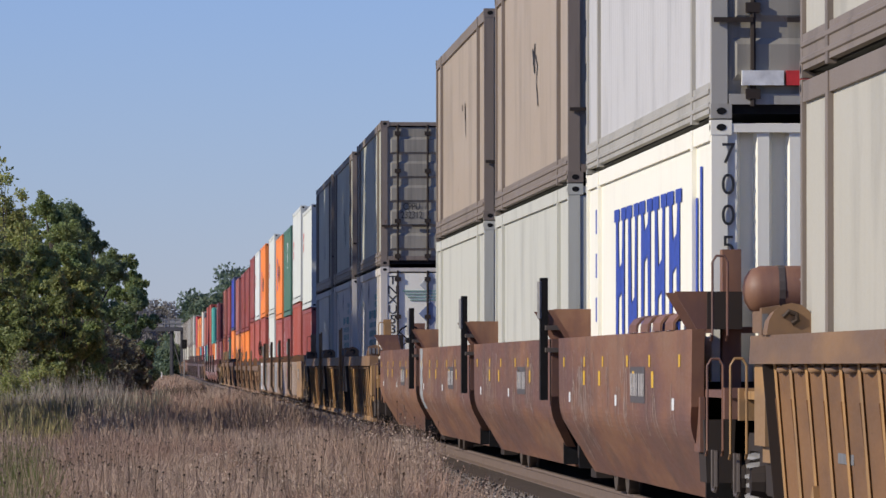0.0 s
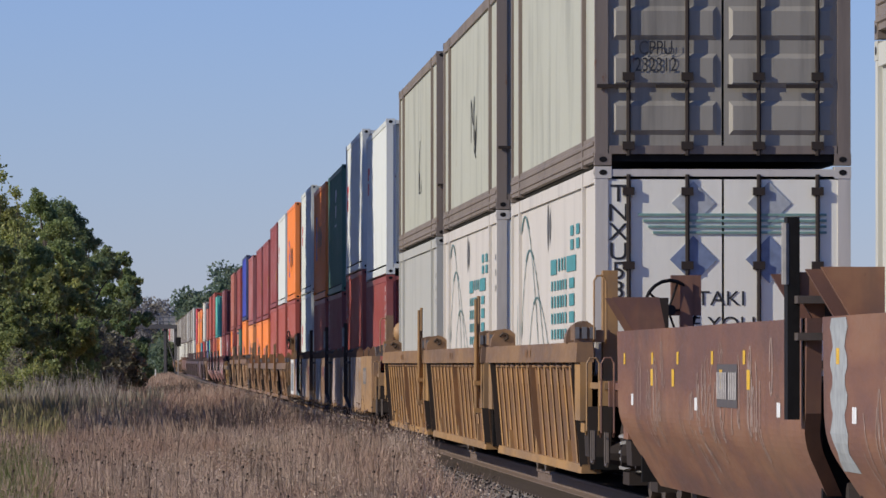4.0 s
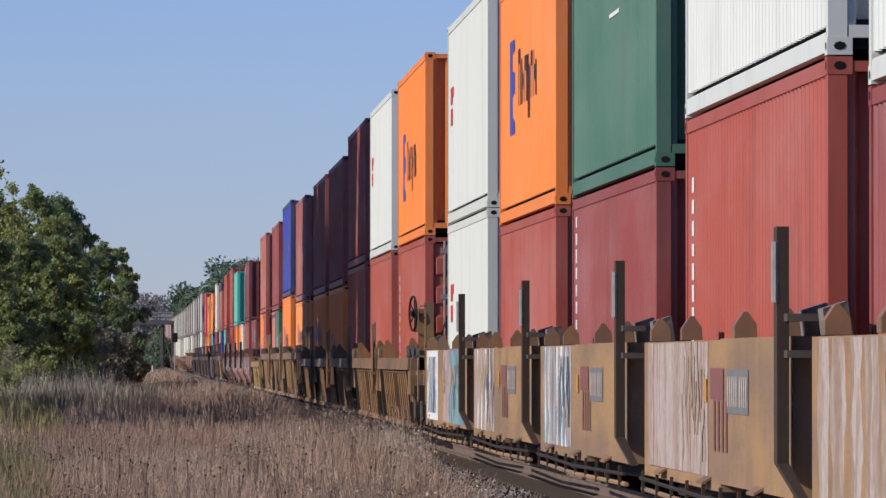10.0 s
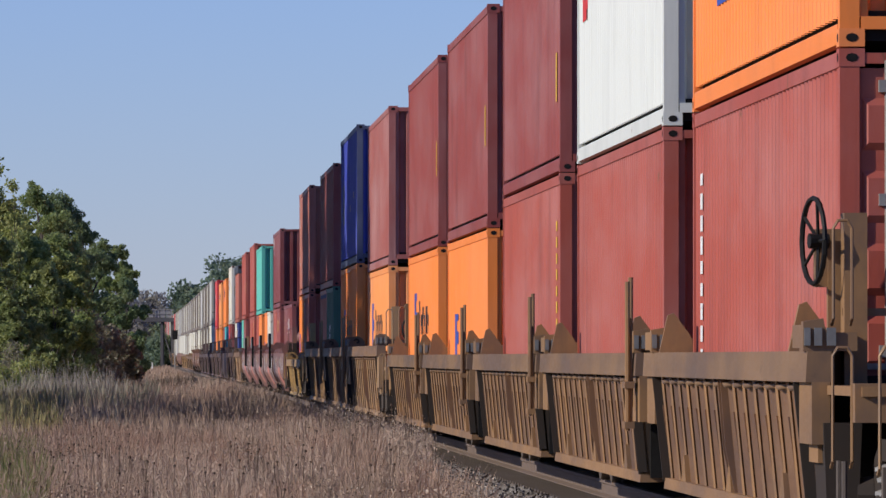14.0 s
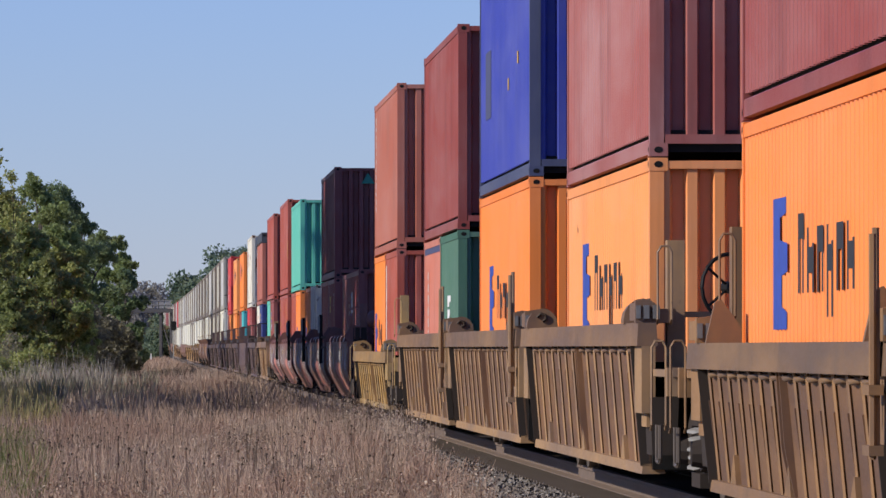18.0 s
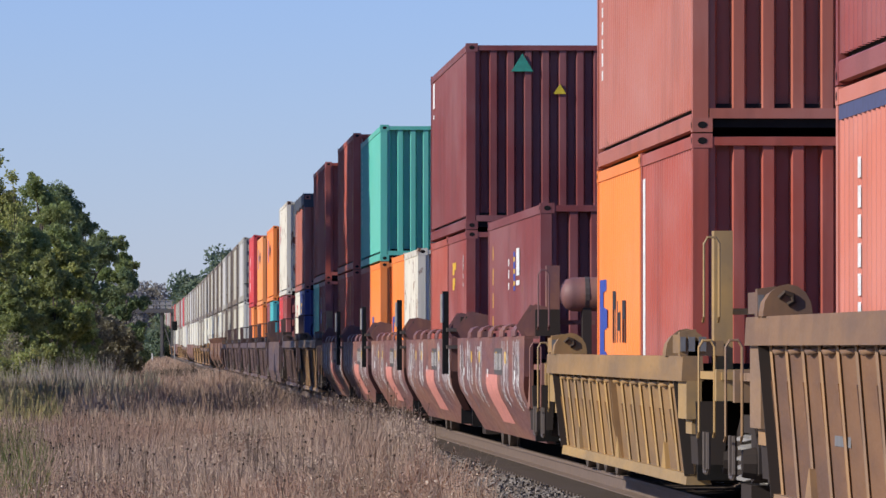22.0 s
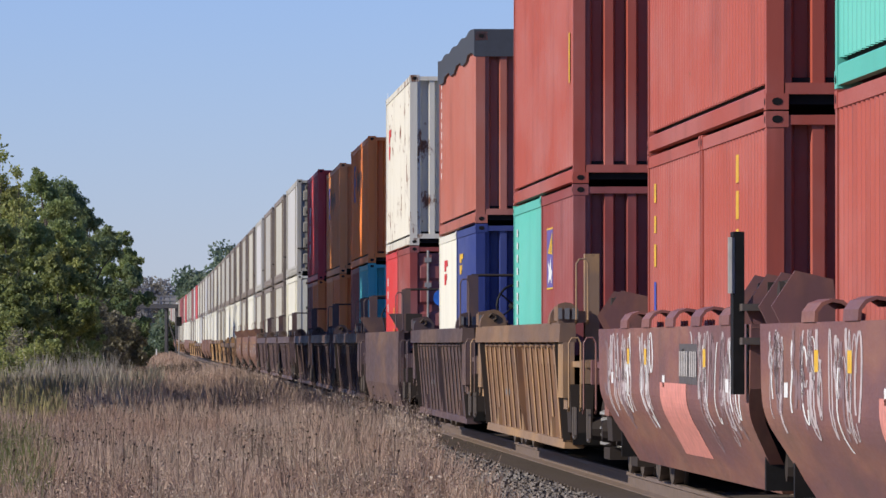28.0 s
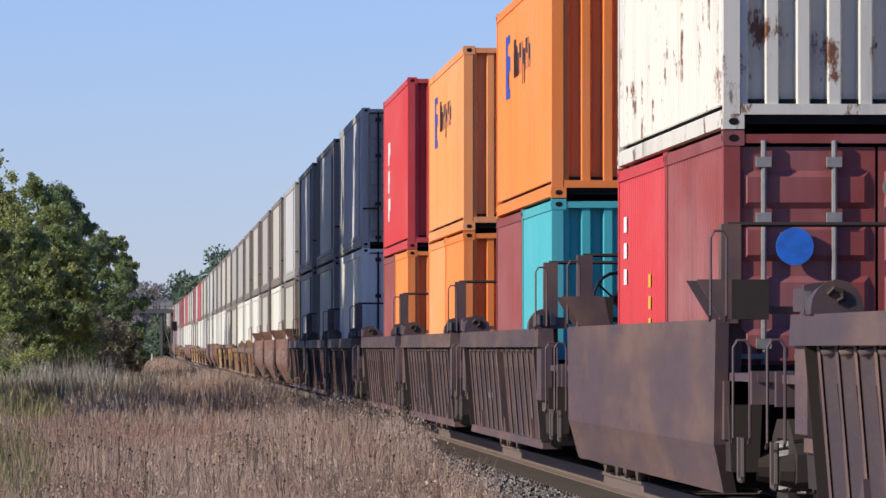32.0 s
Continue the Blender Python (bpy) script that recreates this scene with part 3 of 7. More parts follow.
def well_car(mid, well, kind, colour, near_truck, far_truck, level=2, label="", post=None, near_end=False, far_end=False, bed_z=0.36):
    """One well unit. mid: place of its middle at the start; well: length of the well; near_truck and far_truck: how far its trucks stand from its middle (or None)."""
    mat, TOP = shade(colour), TOPS[colour]
    low_c = TOP - 0.20
    ob = thing("well_car", label, "railway car", "well cars of the train")
    hw = well / 2
    reach_n, reach_f = near_truck or hw + 1.2, far_truck or hw + 1.2
    key = (round(well, 2), kind, colour)
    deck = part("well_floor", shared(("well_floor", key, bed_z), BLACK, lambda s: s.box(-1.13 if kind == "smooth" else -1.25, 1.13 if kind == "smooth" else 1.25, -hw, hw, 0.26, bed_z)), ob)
    for sx in (-1, 1):
        if kind == "ribbed":
            def chord(s, sx=sx):
                a, b = sx * 1.56, sx * 1.38
                s.hull([(min(a, b), -hw - 0.95, low_c), (max(a, b), -hw - 0.95, low_c), (max(a, b), hw + 0.95, low_c), (min(a, b), hw + 0.95, low_c)],
                       [(min(a, b) + 0.012, -hw - 0.95, TOP), (max(a, b) - 0.012, -hw - 0.95, TOP), (max(a, b) - 0.012, hw + 0.95, TOP), (min(a, b) + 0.012, hw + 0.95, TOP)])
            part("top_chord", shared(("top_chord", key, sx), shade(CHORD[colour]), chord), ob)

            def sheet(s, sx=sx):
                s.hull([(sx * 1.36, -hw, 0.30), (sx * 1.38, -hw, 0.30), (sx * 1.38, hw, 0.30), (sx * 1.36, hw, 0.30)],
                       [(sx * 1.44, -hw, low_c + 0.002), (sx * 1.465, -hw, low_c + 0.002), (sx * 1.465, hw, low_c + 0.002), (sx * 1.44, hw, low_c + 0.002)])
            part("side_sheet", shared(("side_sheet", key, sx), shade(GRIME_SHADE[colour]), sheet), ob)

            def sill(s, sx=sx):
                s.hull([(sx * 1.24, -hw, 0.24), (sx * 1.45, -hw, 0.24), (sx * 1.45, hw, 0.24), (sx * 1.24, hw, 0.24)],
                       [(sx * 1.26, -hw, 0.33), (sx * 1.44, -hw, 0.33), (sx * 1.44, hw, 0.33), (sx * 1.26, hw, 0.33)])
            if sx < 0:
                part("bottom_sill", shared(("bottom_sill", key, sx), mat, sill), ob)
            n_ = 15

            def rib(s, sx=sx, wd=0.045):
                """A bulb bar outside, joined to the sheet by a thin web."""
                for zz0, zz1, c0, c1 in ((0.33, low_c + 0.002, 1.396, 1.480),):
                    ring = [(math.cos(k * math.pi / 4), math.sin(k * math.pi / 4)) for k in range(8)]
                    s.hull([(sx * (c0 + 0.013 * u), wd * w, zz0) for u, w in ring], [(sx * (c1 + 0.013 * u), wd * w, zz1) for u, w in ring])
                # web takes the darker paint: the bulb bar's shade is coloured in
                s.hull([(sx * 1.25, -0.01, 0.32), (sx * 1.40, -0.01, 0.32), (sx * 1.40, 0.01, 0.32), (sx * 1.25, 0.01, 0.32)],
                       [(sx * 1.35, -0.01, low_c - 0.24), (sx * 1.48, -0.01, low_c - 0.24), (sx * 1.48, 0.01, low_c - 0.24), (sx * 1.35, 0.01, low_c - 0.24)], 1)
            for sy in (-1, 1) if sx < 0 else ():
                def end_plate(s, sx=sx, sy=sy):
                    a, b = sorted((sy * (hw - 0.03), sy * hw))
                    low_p, high_p = sorted((sx * 1.28, sx * 1.46)), sorted((sx * 1.39, sx * 1.55))
                    s.hull([(low_p[0], a, 0.31), (low_p[1], a, 0.31), (low_p[1], b, 0.31), (low_p[0], b, 0.31)], [(high_p[0], a, low_c), (high_p[1], a, low_c), (high_p[1], b, low_c), (high_p[0], b, low_c)])
                # plate coloured near-black, its shaded look put into the paint
                part("end_plate", shared(("end_plate", key, sx, sy), TRUCK, end_plate), ob)

            def deep_rib(s):
                """A deep plate that kinks inwards at its foot."""
                for q in (-0.14, 0.08):
                    up_p = [(-1.36, q), (-1.475, q), (-1.475, q + 0.03), (-1.36, q + 0.03)]
                    s.hull([(a, b, 0.66) for a, b in up_p], [(a - 0.04, b, low_c) for a, b in up_p])
                    s.hull([(-1.30, q, 0.31), (-1.40, q, 0.31), (-1.40, q + 0.03, 0.31), (-1.30, q + 0.03, 0.31)], [(a, b, 0.66) for a, b in up_p])
            if level == 0 or sx > 0:
                def ribs(s, sx=sx):
                    for i in range(n_):
                        k = len(s.v)
                        rib(s, sx)
                        y = -hw + 0.25 + (well - 0.5) * i / (n_ - 1)
                        for j in range(k, len(s.v)):
                            s.v[j] = (s.v[j][0], s.v[j][1] + y, s.v[j][2])
                tagged(part("ribs", shared(("ribs", key, sx), (mat, shade(GRIME_SHADE[colour])), ribs), ob), kind="stuff")
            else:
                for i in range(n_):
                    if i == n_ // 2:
                        # darker paint stands in for the shaded face of the deep rib
                        part("deep_rib", shared(("deep_rib", sx, low_c), shade(GRIME_SHADE[colour]), deep_rib), ob, (0, -hw + 0.25 + (well - 0.5) * i / (n_ - 1), 0))
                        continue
                    part("rib", shared(("rib", sx, low_c), (mat, shade(GRIME_SHADE[colour])), lambda s: rib(s, sx)), ob, (0, -hw + 0.25 + (well - 0.5) * i / (n_ - 1), 0))
                # a row of hooks under the chord and short braces at the foot
                def hook(s):
                        y = 0.0
                        s.tube([(-1.44, y - 0.34, low_c - 0.03), (-1.485, y - 0.2, low_c - 0.035), (-1.495, y, low_c - 0.045), (-1.485, y + 0.2, low_c - 0.035), (-1.44, y + 0.34, low_c - 0.03)], 0.022, 8)
                for i in range(n_ - 1):
                    part("tie_hook", shared(("tie_hook", low_c), shade(CHORD[colour]), hook, True), ob, (0, -hw + 0.25 + (well - 0.5) * (i + 0.5) / (n_ - 1), 0))

                def gusset(s):
                    s.hull([(-1.425, -0.05, 0.33), (-1.28, -0.05, 0.33), (-1.28, 0.45, 0.33), (-1.425, 0.45, 0.33)], [(-1.44, -0.05, 0.55), (-1.31, -0.05, 0.55), (-1.31, 0.0, 0.55), (-1.44, 0.0, 0.55)])
                for i in (2, n_ // 2, n_ - 3):
                    part("gusset", shared("gusset", mat, gusset), ob, (0, -hw + 0.25 + (well - 0.5) * i / (n_ - 1), 0))
        elif kind == "smooth":
            def panel(s, sx=sx):
                prof = side_profile("smooth", TOP, colour == "car_purple")
                ends = []
                for x, z in prof:
                    cut = 0.75 * (1 - min(1, (z - 0.25) / 0.95)) ** 1.4
                    ends.append((hw + 0.80 - cut * (0.5 if colour == "car_purple" else 1.35), x, z))
                for (e0, x0, za), (e1, x1, zb) in zip(ends, ends[1:]):
                    s.face([(sx * x0, -e0, za), (sx * x1, -e1, zb), (sx * x1, e1, zb), (sx * x0, e0, za)][::sx])
                    s.face([(sx * (x0 - 0.1), -e0, za), (sx * x0, -e0, za), (sx * x1, -e1, zb), (sx * (x1 - 0.1), -e1, zb)])
                    s.face([(sx * (x0 - 0.1), e0, za), (sx * (x1 - 0.1), e1, zb), (sx * x1, e1, zb), (sx * x0, e0, za)])
                    s.face([(sx * (x0 - 0.1), -e0, za), (sx * (x1 - 0.1), -e1, zb), (sx * (x1 - 0.1), e1, zb), (sx * (x0 - 0.1), e0, za)])
                e = ends[0][0]
                s.box(min(sx * 1.526, sx * 1.36), max(sx * 1.526, sx * 1.36), -e + 0.004, e - 0.004, TOP - 0.03, TOP - 0.001)
            part("side_panel", shared(("smooth_panel", key, sx), mat, panel), ob)
        else:
            def slab(s, sx=sx):
                for a, b, z0, z1 in ((-hw - 0.55, -hw * 0.18, 0.42, TOP), (-hw * 0.18, hw + 0.35, 0.36, TOP - 0.01)):
                    x0, x1 = sx * 1.53, sx * 1.36
                    s.box(min(x0, x1), max(x0, x1), a, b, z0, z1)
            part("side_panel", shared(("flat_panel", key, sx), mat, slab), ob)
    # end bulkheads, deck beams and trucks
    for sy, truck in ((-1, near_truck), (1, far_truck)):
        reach = reach_n if sy < 0 else reach_f

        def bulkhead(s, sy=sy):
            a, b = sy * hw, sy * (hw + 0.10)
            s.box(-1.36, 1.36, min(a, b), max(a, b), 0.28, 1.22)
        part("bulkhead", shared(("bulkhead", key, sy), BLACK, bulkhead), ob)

        def beam(s, sy=sy, reach=reach):
            a, b = sy * (hw + 0.1), sy * (reach - 0.05)
            s.box(-0.45, 0.45, min(a, b), max(a, b), 0.74, 1.05)
        part("draft_beam", shared(("draft_beam", key, sy, round(reach, 2)), mat, beam), ob)
        for sx in (-1, 1):
            def wing(s, sx=sx, sy=sy):
                a, b = sx * 1.52, sx * 1.40
                c, d = sy * (hw + 0.1), sy * (hw + 0.95)
                s.box(min(a, b), max(a, b), min(c, d), max(c, d), 0.78, low_c + 0.003)
            if kind == "ribbed":
                part("end_wing", shared(("end_wing", key, sx, sy), mat, wing), ob)
        if truck and level:
            if sy > 0 or near_end:
                truck_parts(ob, sy * truck)
    rides(ob, mid)
    return ob, deck

# ---- the consist, from the head back ----
FEET = {20: 6.06, 40: 12.19, 48: 14.63, 53: 16.15}
WELL = {40: 12.6, 48: 15.0, 53: 16.5}
# car, place of the leading container end, box feet, well feet, car kind, car paint, lower boxes, upper box; a box: feet, paint, leading end, style
D, W = "doors", "waves"
CONSIST = [
    (0, 12.5, 53, 53, "ribbed", "car_yellow", [(53, "bone", D, "dom")], (53, "bone", D, "dom")),
    (0, 31.8, 53, 53, "ribbed", "car_yellow", [(53, "bone", D, "dom")], (53, "bone", D, "dom")),
    (1, 55.6, 53, 53, "smooth", "car_brown", [(53, "cream", W, "dom")], (53, "silver", D, "dom")),
    (1, 74.9, 53, 53, "smooth", "car_brown", [(53, "mint_white", D, "dom")], (53, "beige", D, "dom")),
    (1, 94.0, 53, 53, "smooth", "car_brown", [(53, "mint_white", D, "dom")], (53, "beige", D, "dom")),
    (1, 113.1, 53, 53, "smooth", "car_brown", [], None),
    (2, 136.9, 53, 53, "ribbed", "car_yellow", [(53, "worn_white", D, "dom")], (53, "lichen", D, "dom")),
    (2, 156.5, 53, 53, "ribbed", "car_yellow", [(53, "worn_white", D, "dom")], (53, "lichen", D, "dom")),
    (2, 175.1, 53, 53, "ribbed", "car_yellow", [(53, "cool_grey", D, "dom")], (53, "lichen", D, "dom")),
    (3, 199.9, 40, 40, "flat", "car_tan", [(40, "maroon", W, "iso", 2.59)], (40, "cold_white", W, "iso")),
    (3, 214.7, 40, 40, "flat", "car_tan", [(40, "red", W, "iso")], (40, "cold_white", W, "iso")),
    (3, 230.2, 40, 40, "flat", "car_tan", [(40, "maroon", W, "iso", 2.59)], (40, "green", W, "iso")),
    (3, 245.3, 40, 40, "flat", "car_tan", [(40, "red", W, "iso", 2.59)], (40, "orange", W, "iso")),
    (3, 260.6, 40, 40, "flat", "car_tan", [(40, "pale_grey", W, "iso")], (40, "pale_grey", W, "iso")),
    (4, 281.1, 40, 40, "ribbed", "car_ochre", [(40, "red", D, "iso")], (40, "orange", W, "iso")),
    (4, 296.5, 40, 40, "ribbed", "car_ochre", [(40, "red", W, "iso")], (40, "cold_white", W, "iso")),
    (4, 311.7, 40, 40, "ribbed", "car_ochre", [(40, "red", W, "iso")], (40, "maroon", W, "iso")),
    (4, 327.8, 40, 40, "ribbed", "car_ochre", [(40, "orange", W, "iso", 2.59)], (40, "maroon", W, "iso")),
    (4, 343.3, 40, 40, "ribbed", "car_ochre", [(40, "orange", W, "iso", 2.59)], (40, "maroon", W, "iso")),
    (5, 365.1, 40, 53, "ribbed", "car_umber", [(40, "pale_orange", W, "iso", 2.59)], (40, "faded_red", W, "iso")),
    (5, 384.5, 40, 53, "ribbed", "car_umber", [(40, "orange", W, "iso")], (40, "blue", W, "iso")),
    (5, 403.1, 40, 53, "ribbed", "car_umber", [(20, "green", W, "iso", 2.59), (20, "pink_red", W, "iso", 2.59)], (40, "maroon", W, "iso")),
    (6, 427.2, 40, 53, "ribbed", "car_gold", [(20, "red", W, "iso", 2.59), (20, "orange", W, "iso", 2.59)], (40, "brick", W, "iso")),
    (7, 449.4, 40, 48, "smooth", "car_rose", [(40, "deep_maroon", W, "iso", 2.59)], None),
    (7, 467.8, 40, 48, "smooth", "car_rose", [(20, "maroon", W, "iso", 2.59), (20, "red", W, "iso", 2.59)], (40, "deep_maroon", W, "iso", 2.66)),
    (7, 485.2, 40, 48, "smooth", "car_rose", [(20, "rusty_white", W, "iso", 2.59), (20, "orange", W, "iso", 2.59)], None),
    (7, 503.5, 40, 48, "smooth", "car_rose", [(20, "orange", W, "iso", 2.59), (20, "red", W, "iso", 2.59)], (40, "teal", W, "iso", 2.66)),
    (7, 520.8, 40, 48, "smooth", "car_rose", [(20, "red", W, "iso", 2.59), (20, "red", W, "iso", 2.59)], (40, "red", W, "iso")),
    (8, 544.1, 40, 53, "ribbed", "car_umber", [(20, "maroon", W, "iso", 2.59), (20, "teal", W, "iso", 2.59)], (40, "red", W, "iso")),
    (9, 566.3, 40, 53, "ribbed", "car_purple", [(20, "navy", W, "iso", 2.59), (20, "white", W, "iso", 2.59)], (40, "brick", W, "iso", 2.69)),
    (10, 590.7, 40, 53, "smooth", "car_purple", [(20, "maroon", D, "iso", 2.59), (20, "bright_red", W, "iso", 2.59)], (40, "rusty_white", W, "iso")),
    (11, 613.7, 40, 53, "ribbed", "car_purple", [(20, "cyan", W, "iso", 2.59), (20, "maroon", W, "iso", 2.59)], (40, "orange", W, "iso", 2.66)),
    (12, 635.1, 40, 53, "ribbed", "car_purple", [(20, "orange", W, "iso", 2.59), (20, "pale_orange", W, "iso", 2.59)], (40, "pale_orange", W, "iso", 2.66)),
    (13, 656.1, 40, 53, "ribbed", "car_purple", [(20, "orange", W, "iso", 2.59), (20, "maroon", W, "iso", 2.59)], (40, "bright_red", W, "iso")),
]
rng = random.Random(7)
greys = ["grey", "bone", "silver", "bone", "bone", "beige"]
y = 678.9
k = 0
while y < 1500:
    car = 14 + k
    kind, col = (("ribbed", "car_yellow"), ("smooth", "car_brown"), ("ribbed", "car_ochre"))[(k // 3) % 3] if k > 2 else ("ribbed", "car_purple")
    up, lo = greys[rng.randrange(6)], ("bone", "white", "silver", "white")[rng.randrange(4)]
    if k in (18, 24):
        up = "bright_red"
    if k in (20, 26, 27):
        up, lo = "maroon", "bone"
    if k >= 28:
        up, lo = ("faded_red", "bone", "grey", "silver")[k % 4], ("bone", "silver", "grey", "faded_red")[k % 4]
    CONSIST.append((car, y, 53, 53, kind, col, [(53, lo, D, "dom")], (53, up, D, "dom")))
    y += 21.05
    k += 1

CAR_LABEL = {"ribbed": "%s articulated well car with close vertical side ribs", "smooth": "%s well car with smooth bellied steel sides", "flat": "%s well car with flat plated sides and graffiti"}
CAR_WORD = {"car_gold": "low pale yellow", "car_umber": "rusty yellow brown", "car_yellow": "faded yellow", "car_brown": "rusty brown", "car_tan": "weathered tan", "car_ochre": "grimy ochre brown", "car_rose": "faded rose brown", "car_purple": "dark purple brown"}
UNITS = []
BOXES = {}
RAILS = {"blue": "slate", "bone": "dirty_rail", "lichen": "dirty_rail", "grey": "dirty_rail", "beige": "dirty_rail", "silver": "grey"}
for i, (car, y0, box, well, kind, col, lower, upper) in enumerate(CONSIST):
    mid = y0 + FEET[box] / 2
    wl_ = WELL[well]
    prev, nxt = CONSIST[i - 1] if i else None, CONSIST[i + 1] if i + 1 < len(CONSIST) else None
    same_n = bool(prev) and prev[0] == car
    same_f = bool(nxt) and nxt[0] == car
    gap_f = (nxt[1] + FEET[nxt[2]] / 2 - WELL[nxt[3]] / 2) - (mid + wl_ / 2) if nxt else 6.0
    gap_n = (mid - wl_ / 2) - (prev[1] + FEET[prev[2]] / 2 + WELL[prev[3]] / 2) if prev else 6.0
    plat_n, plat_f = (min(3.0, max(1.4, (g - 0.7) / 2)) for g in (gap_n, gap_f))
    far_t = (nxt[1] + FEET[nxt[2]] / 2 - mid) / 2 if same_f else wl_ / 2 + plat_f * 0.6
    near_t = (mid - prev[1] - FEET[prev[2]] / 2) / 2 if same_n else wl_ / 2 + plat_n * 0.6
    level = 2 if y0 < 830 else 0
    base = 0.54 if y0 > 670 else 0.44 if box == 53 or (upper and len(upper) > 4) or not upper else 0.55 if y0 == 427.2 else 0.48
    unit, deck = well_car(mid, wl_, kind, col, near_t, far_t, level, (CAR_LABEL[kind] % CAR_WORD[col]), None, not same_n, not same_f, base)
    UNITS.append((unit, mid, wl_, kind, col, near_t, far_t, same_n, same_f, level, plat_n, plat_f))
    boxes = {}
    yy, top_z = y0, base
    for spec in lower:
        ft, colour, end, style = spec[:4]
        h = spec[4] if len(spec) > 4 else 2.9
        boxes[(i, "low", len(boxes))] = container(yy, base, FEET[ft], h, colour, end, style, level, "", RAILS.get(colour) if style == "dom" or colour == "blue" else None)
        yy += FEET[ft] + 0.07
        top_z = base + h + 0.012
    if upper:
        ft, colour, end, style = upper[:4]
        boxes[(i, "up", 0)] = container(y0, top_z, FEET[ft], upper[4] if len(upper) > 4 else 2.9 if style == "dom" else 3.0, colour, end, style, level, "", RAILS.get(colour) if style == "dom" or colour == "blue" else None)
    for (u, where, _), b in boxes.items():
        BOXES.setdefault((u, where), []).append(b)

# ---- trees ----
def leaf_material(name, a, b2):
    m, n, l, b = material(name)
    g = n.new("ShaderNodeNewGeometry")
    co = n.new("ShaderNodeTexCoord").outputs["Object"]
    big = noise_node(n, l, 0.35, 3, (1, 1, 1), co)
    c = ramp(n, l, g.outputs["Random Per Island"], 0.0, 1.0, (*a, 1), (*b2, 1)).outputs[0]
    c = mix(n, l, ramp(n, l, big.outputs[0], 0.45, 0.7).outputs[0], c, tuple(x * 0.5 + y_ * 0.5 for x, y_ in zip(b2, (0.16, 0.13, 0.03))))
    l.new(c, b.inputs["Base Color"])
    b.inputs["Roughness"].default_value = 0.6
    tr = n.new("ShaderNodeBsdfTranslucent")
    l.new(c, tr.inputs["Color"])
    mx = n.new("ShaderNodeMixShader")
    mx.inputs[0].default_value = 0.5
    l.new(b.outputs[0], mx.inputs[1])
    l.new(tr.outputs[0], mx.inputs[2])
    l.new(mx.outputs[0], n["Material Output"].inputs[0])
    return m


LEAF_DARK = leaf_material("dark_foliage", (0.13, 0.19, 0.09), (0.25, 0.32, 0.15))
LEAF_MID = leaf_material("green_foliage", (0.16, 0.22, 0.08), (0.32, 0.38, 0.14))
LEAF_OLIVE = leaf_material("olive_foliage", (0.17, 0.22, 0.065), (0.42, 0.43, 0.14))
LEAF_BROWN = leaf_material("brown_foliage", (0.16, 0.15, 0.10), (0.31, 0.28, 0.18))
# LEAF_HAZE and LEAF_FAR hold distance haze in their leaf colour
LEAF_HAZE = leaf_material("hazy_foliage", (0.24, 0.225, 0.21), (0.34, 0.32, 0.29))
LEAF_GOLD = leaf_material("gold_foliage", (0.16, 0.205, 0.075), (0.33, 0.36, 0.13))
LEAF_FAR = leaf_material("far_foliage", (0.10, 0.15, 0.11), (0.17, 0.235, 0.15))
BARK = plain("bark", (0.075, 0.06, 0.048), 0.9)


def leaf_cloud(centres, count, size, seed):
    """Many small leaf clumps, each a bent pair of triangles, spread through balls (x, y, z, r)."""
    g = np.random.default_rng(seed)
    c = np.array(centres)
    wgt = c[:, 3] ** 2
    pick = g.choice(len(c), count, p=wgt / wgt.sum())
    d = g.normal(size=(count, 3))
    d /= np.linalg.norm(d, axis=1)[:, None]
    rad = c[pick, 3] * (0.35 + 0.90 * g.random(count) ** 0.8)
    p = c[pick, :3] + d * rad[:, None] * np.array([1, 1, 0.85])
    u = g.normal(size=(count, 3))
    u /= np.linalg.norm(u, axis=1)[:, None]
    w = np.cross(u, g.normal(size=(count, 3)))
    w /= np.linalg.norm(w, axis=1)[:, None]
    s = size * (0.5 + g.random(count))[:, None]
    nrm = np.cross(u, w)
    v = np.empty((count, 4, 3))
    v[:, 0], v[:, 1], v[:, 2], v[:, 3] = p - u * s * 0.5, p + w * s * 0.32 + nrm * s * 0.1, p + u * s * 0.6, p - w * s * 0.32 + nrm * s * 0.1
    return v.reshape(-1, 3)


def quads(name, v, mat):
    me = bpy.data.meshes.new(name)
    n_ = len(v) // 4
    me.vertices.add(len(v))
    me.vertices.foreach_set("co", v.astype(np.float32).ravel())
    me.loops.add(n_ * 4)
    me.loops.foreach_set("vertex_index", np.arange(n_ * 4, dtype=np.int32))
    me.polygons.add(n_)
    me.polygons.foreach_set("loop_start", np.arange(0, n_ * 4, 4, dtype=np.int32))
    me.materials.append(mat)
    me.update(calc_edges=True)
    return me


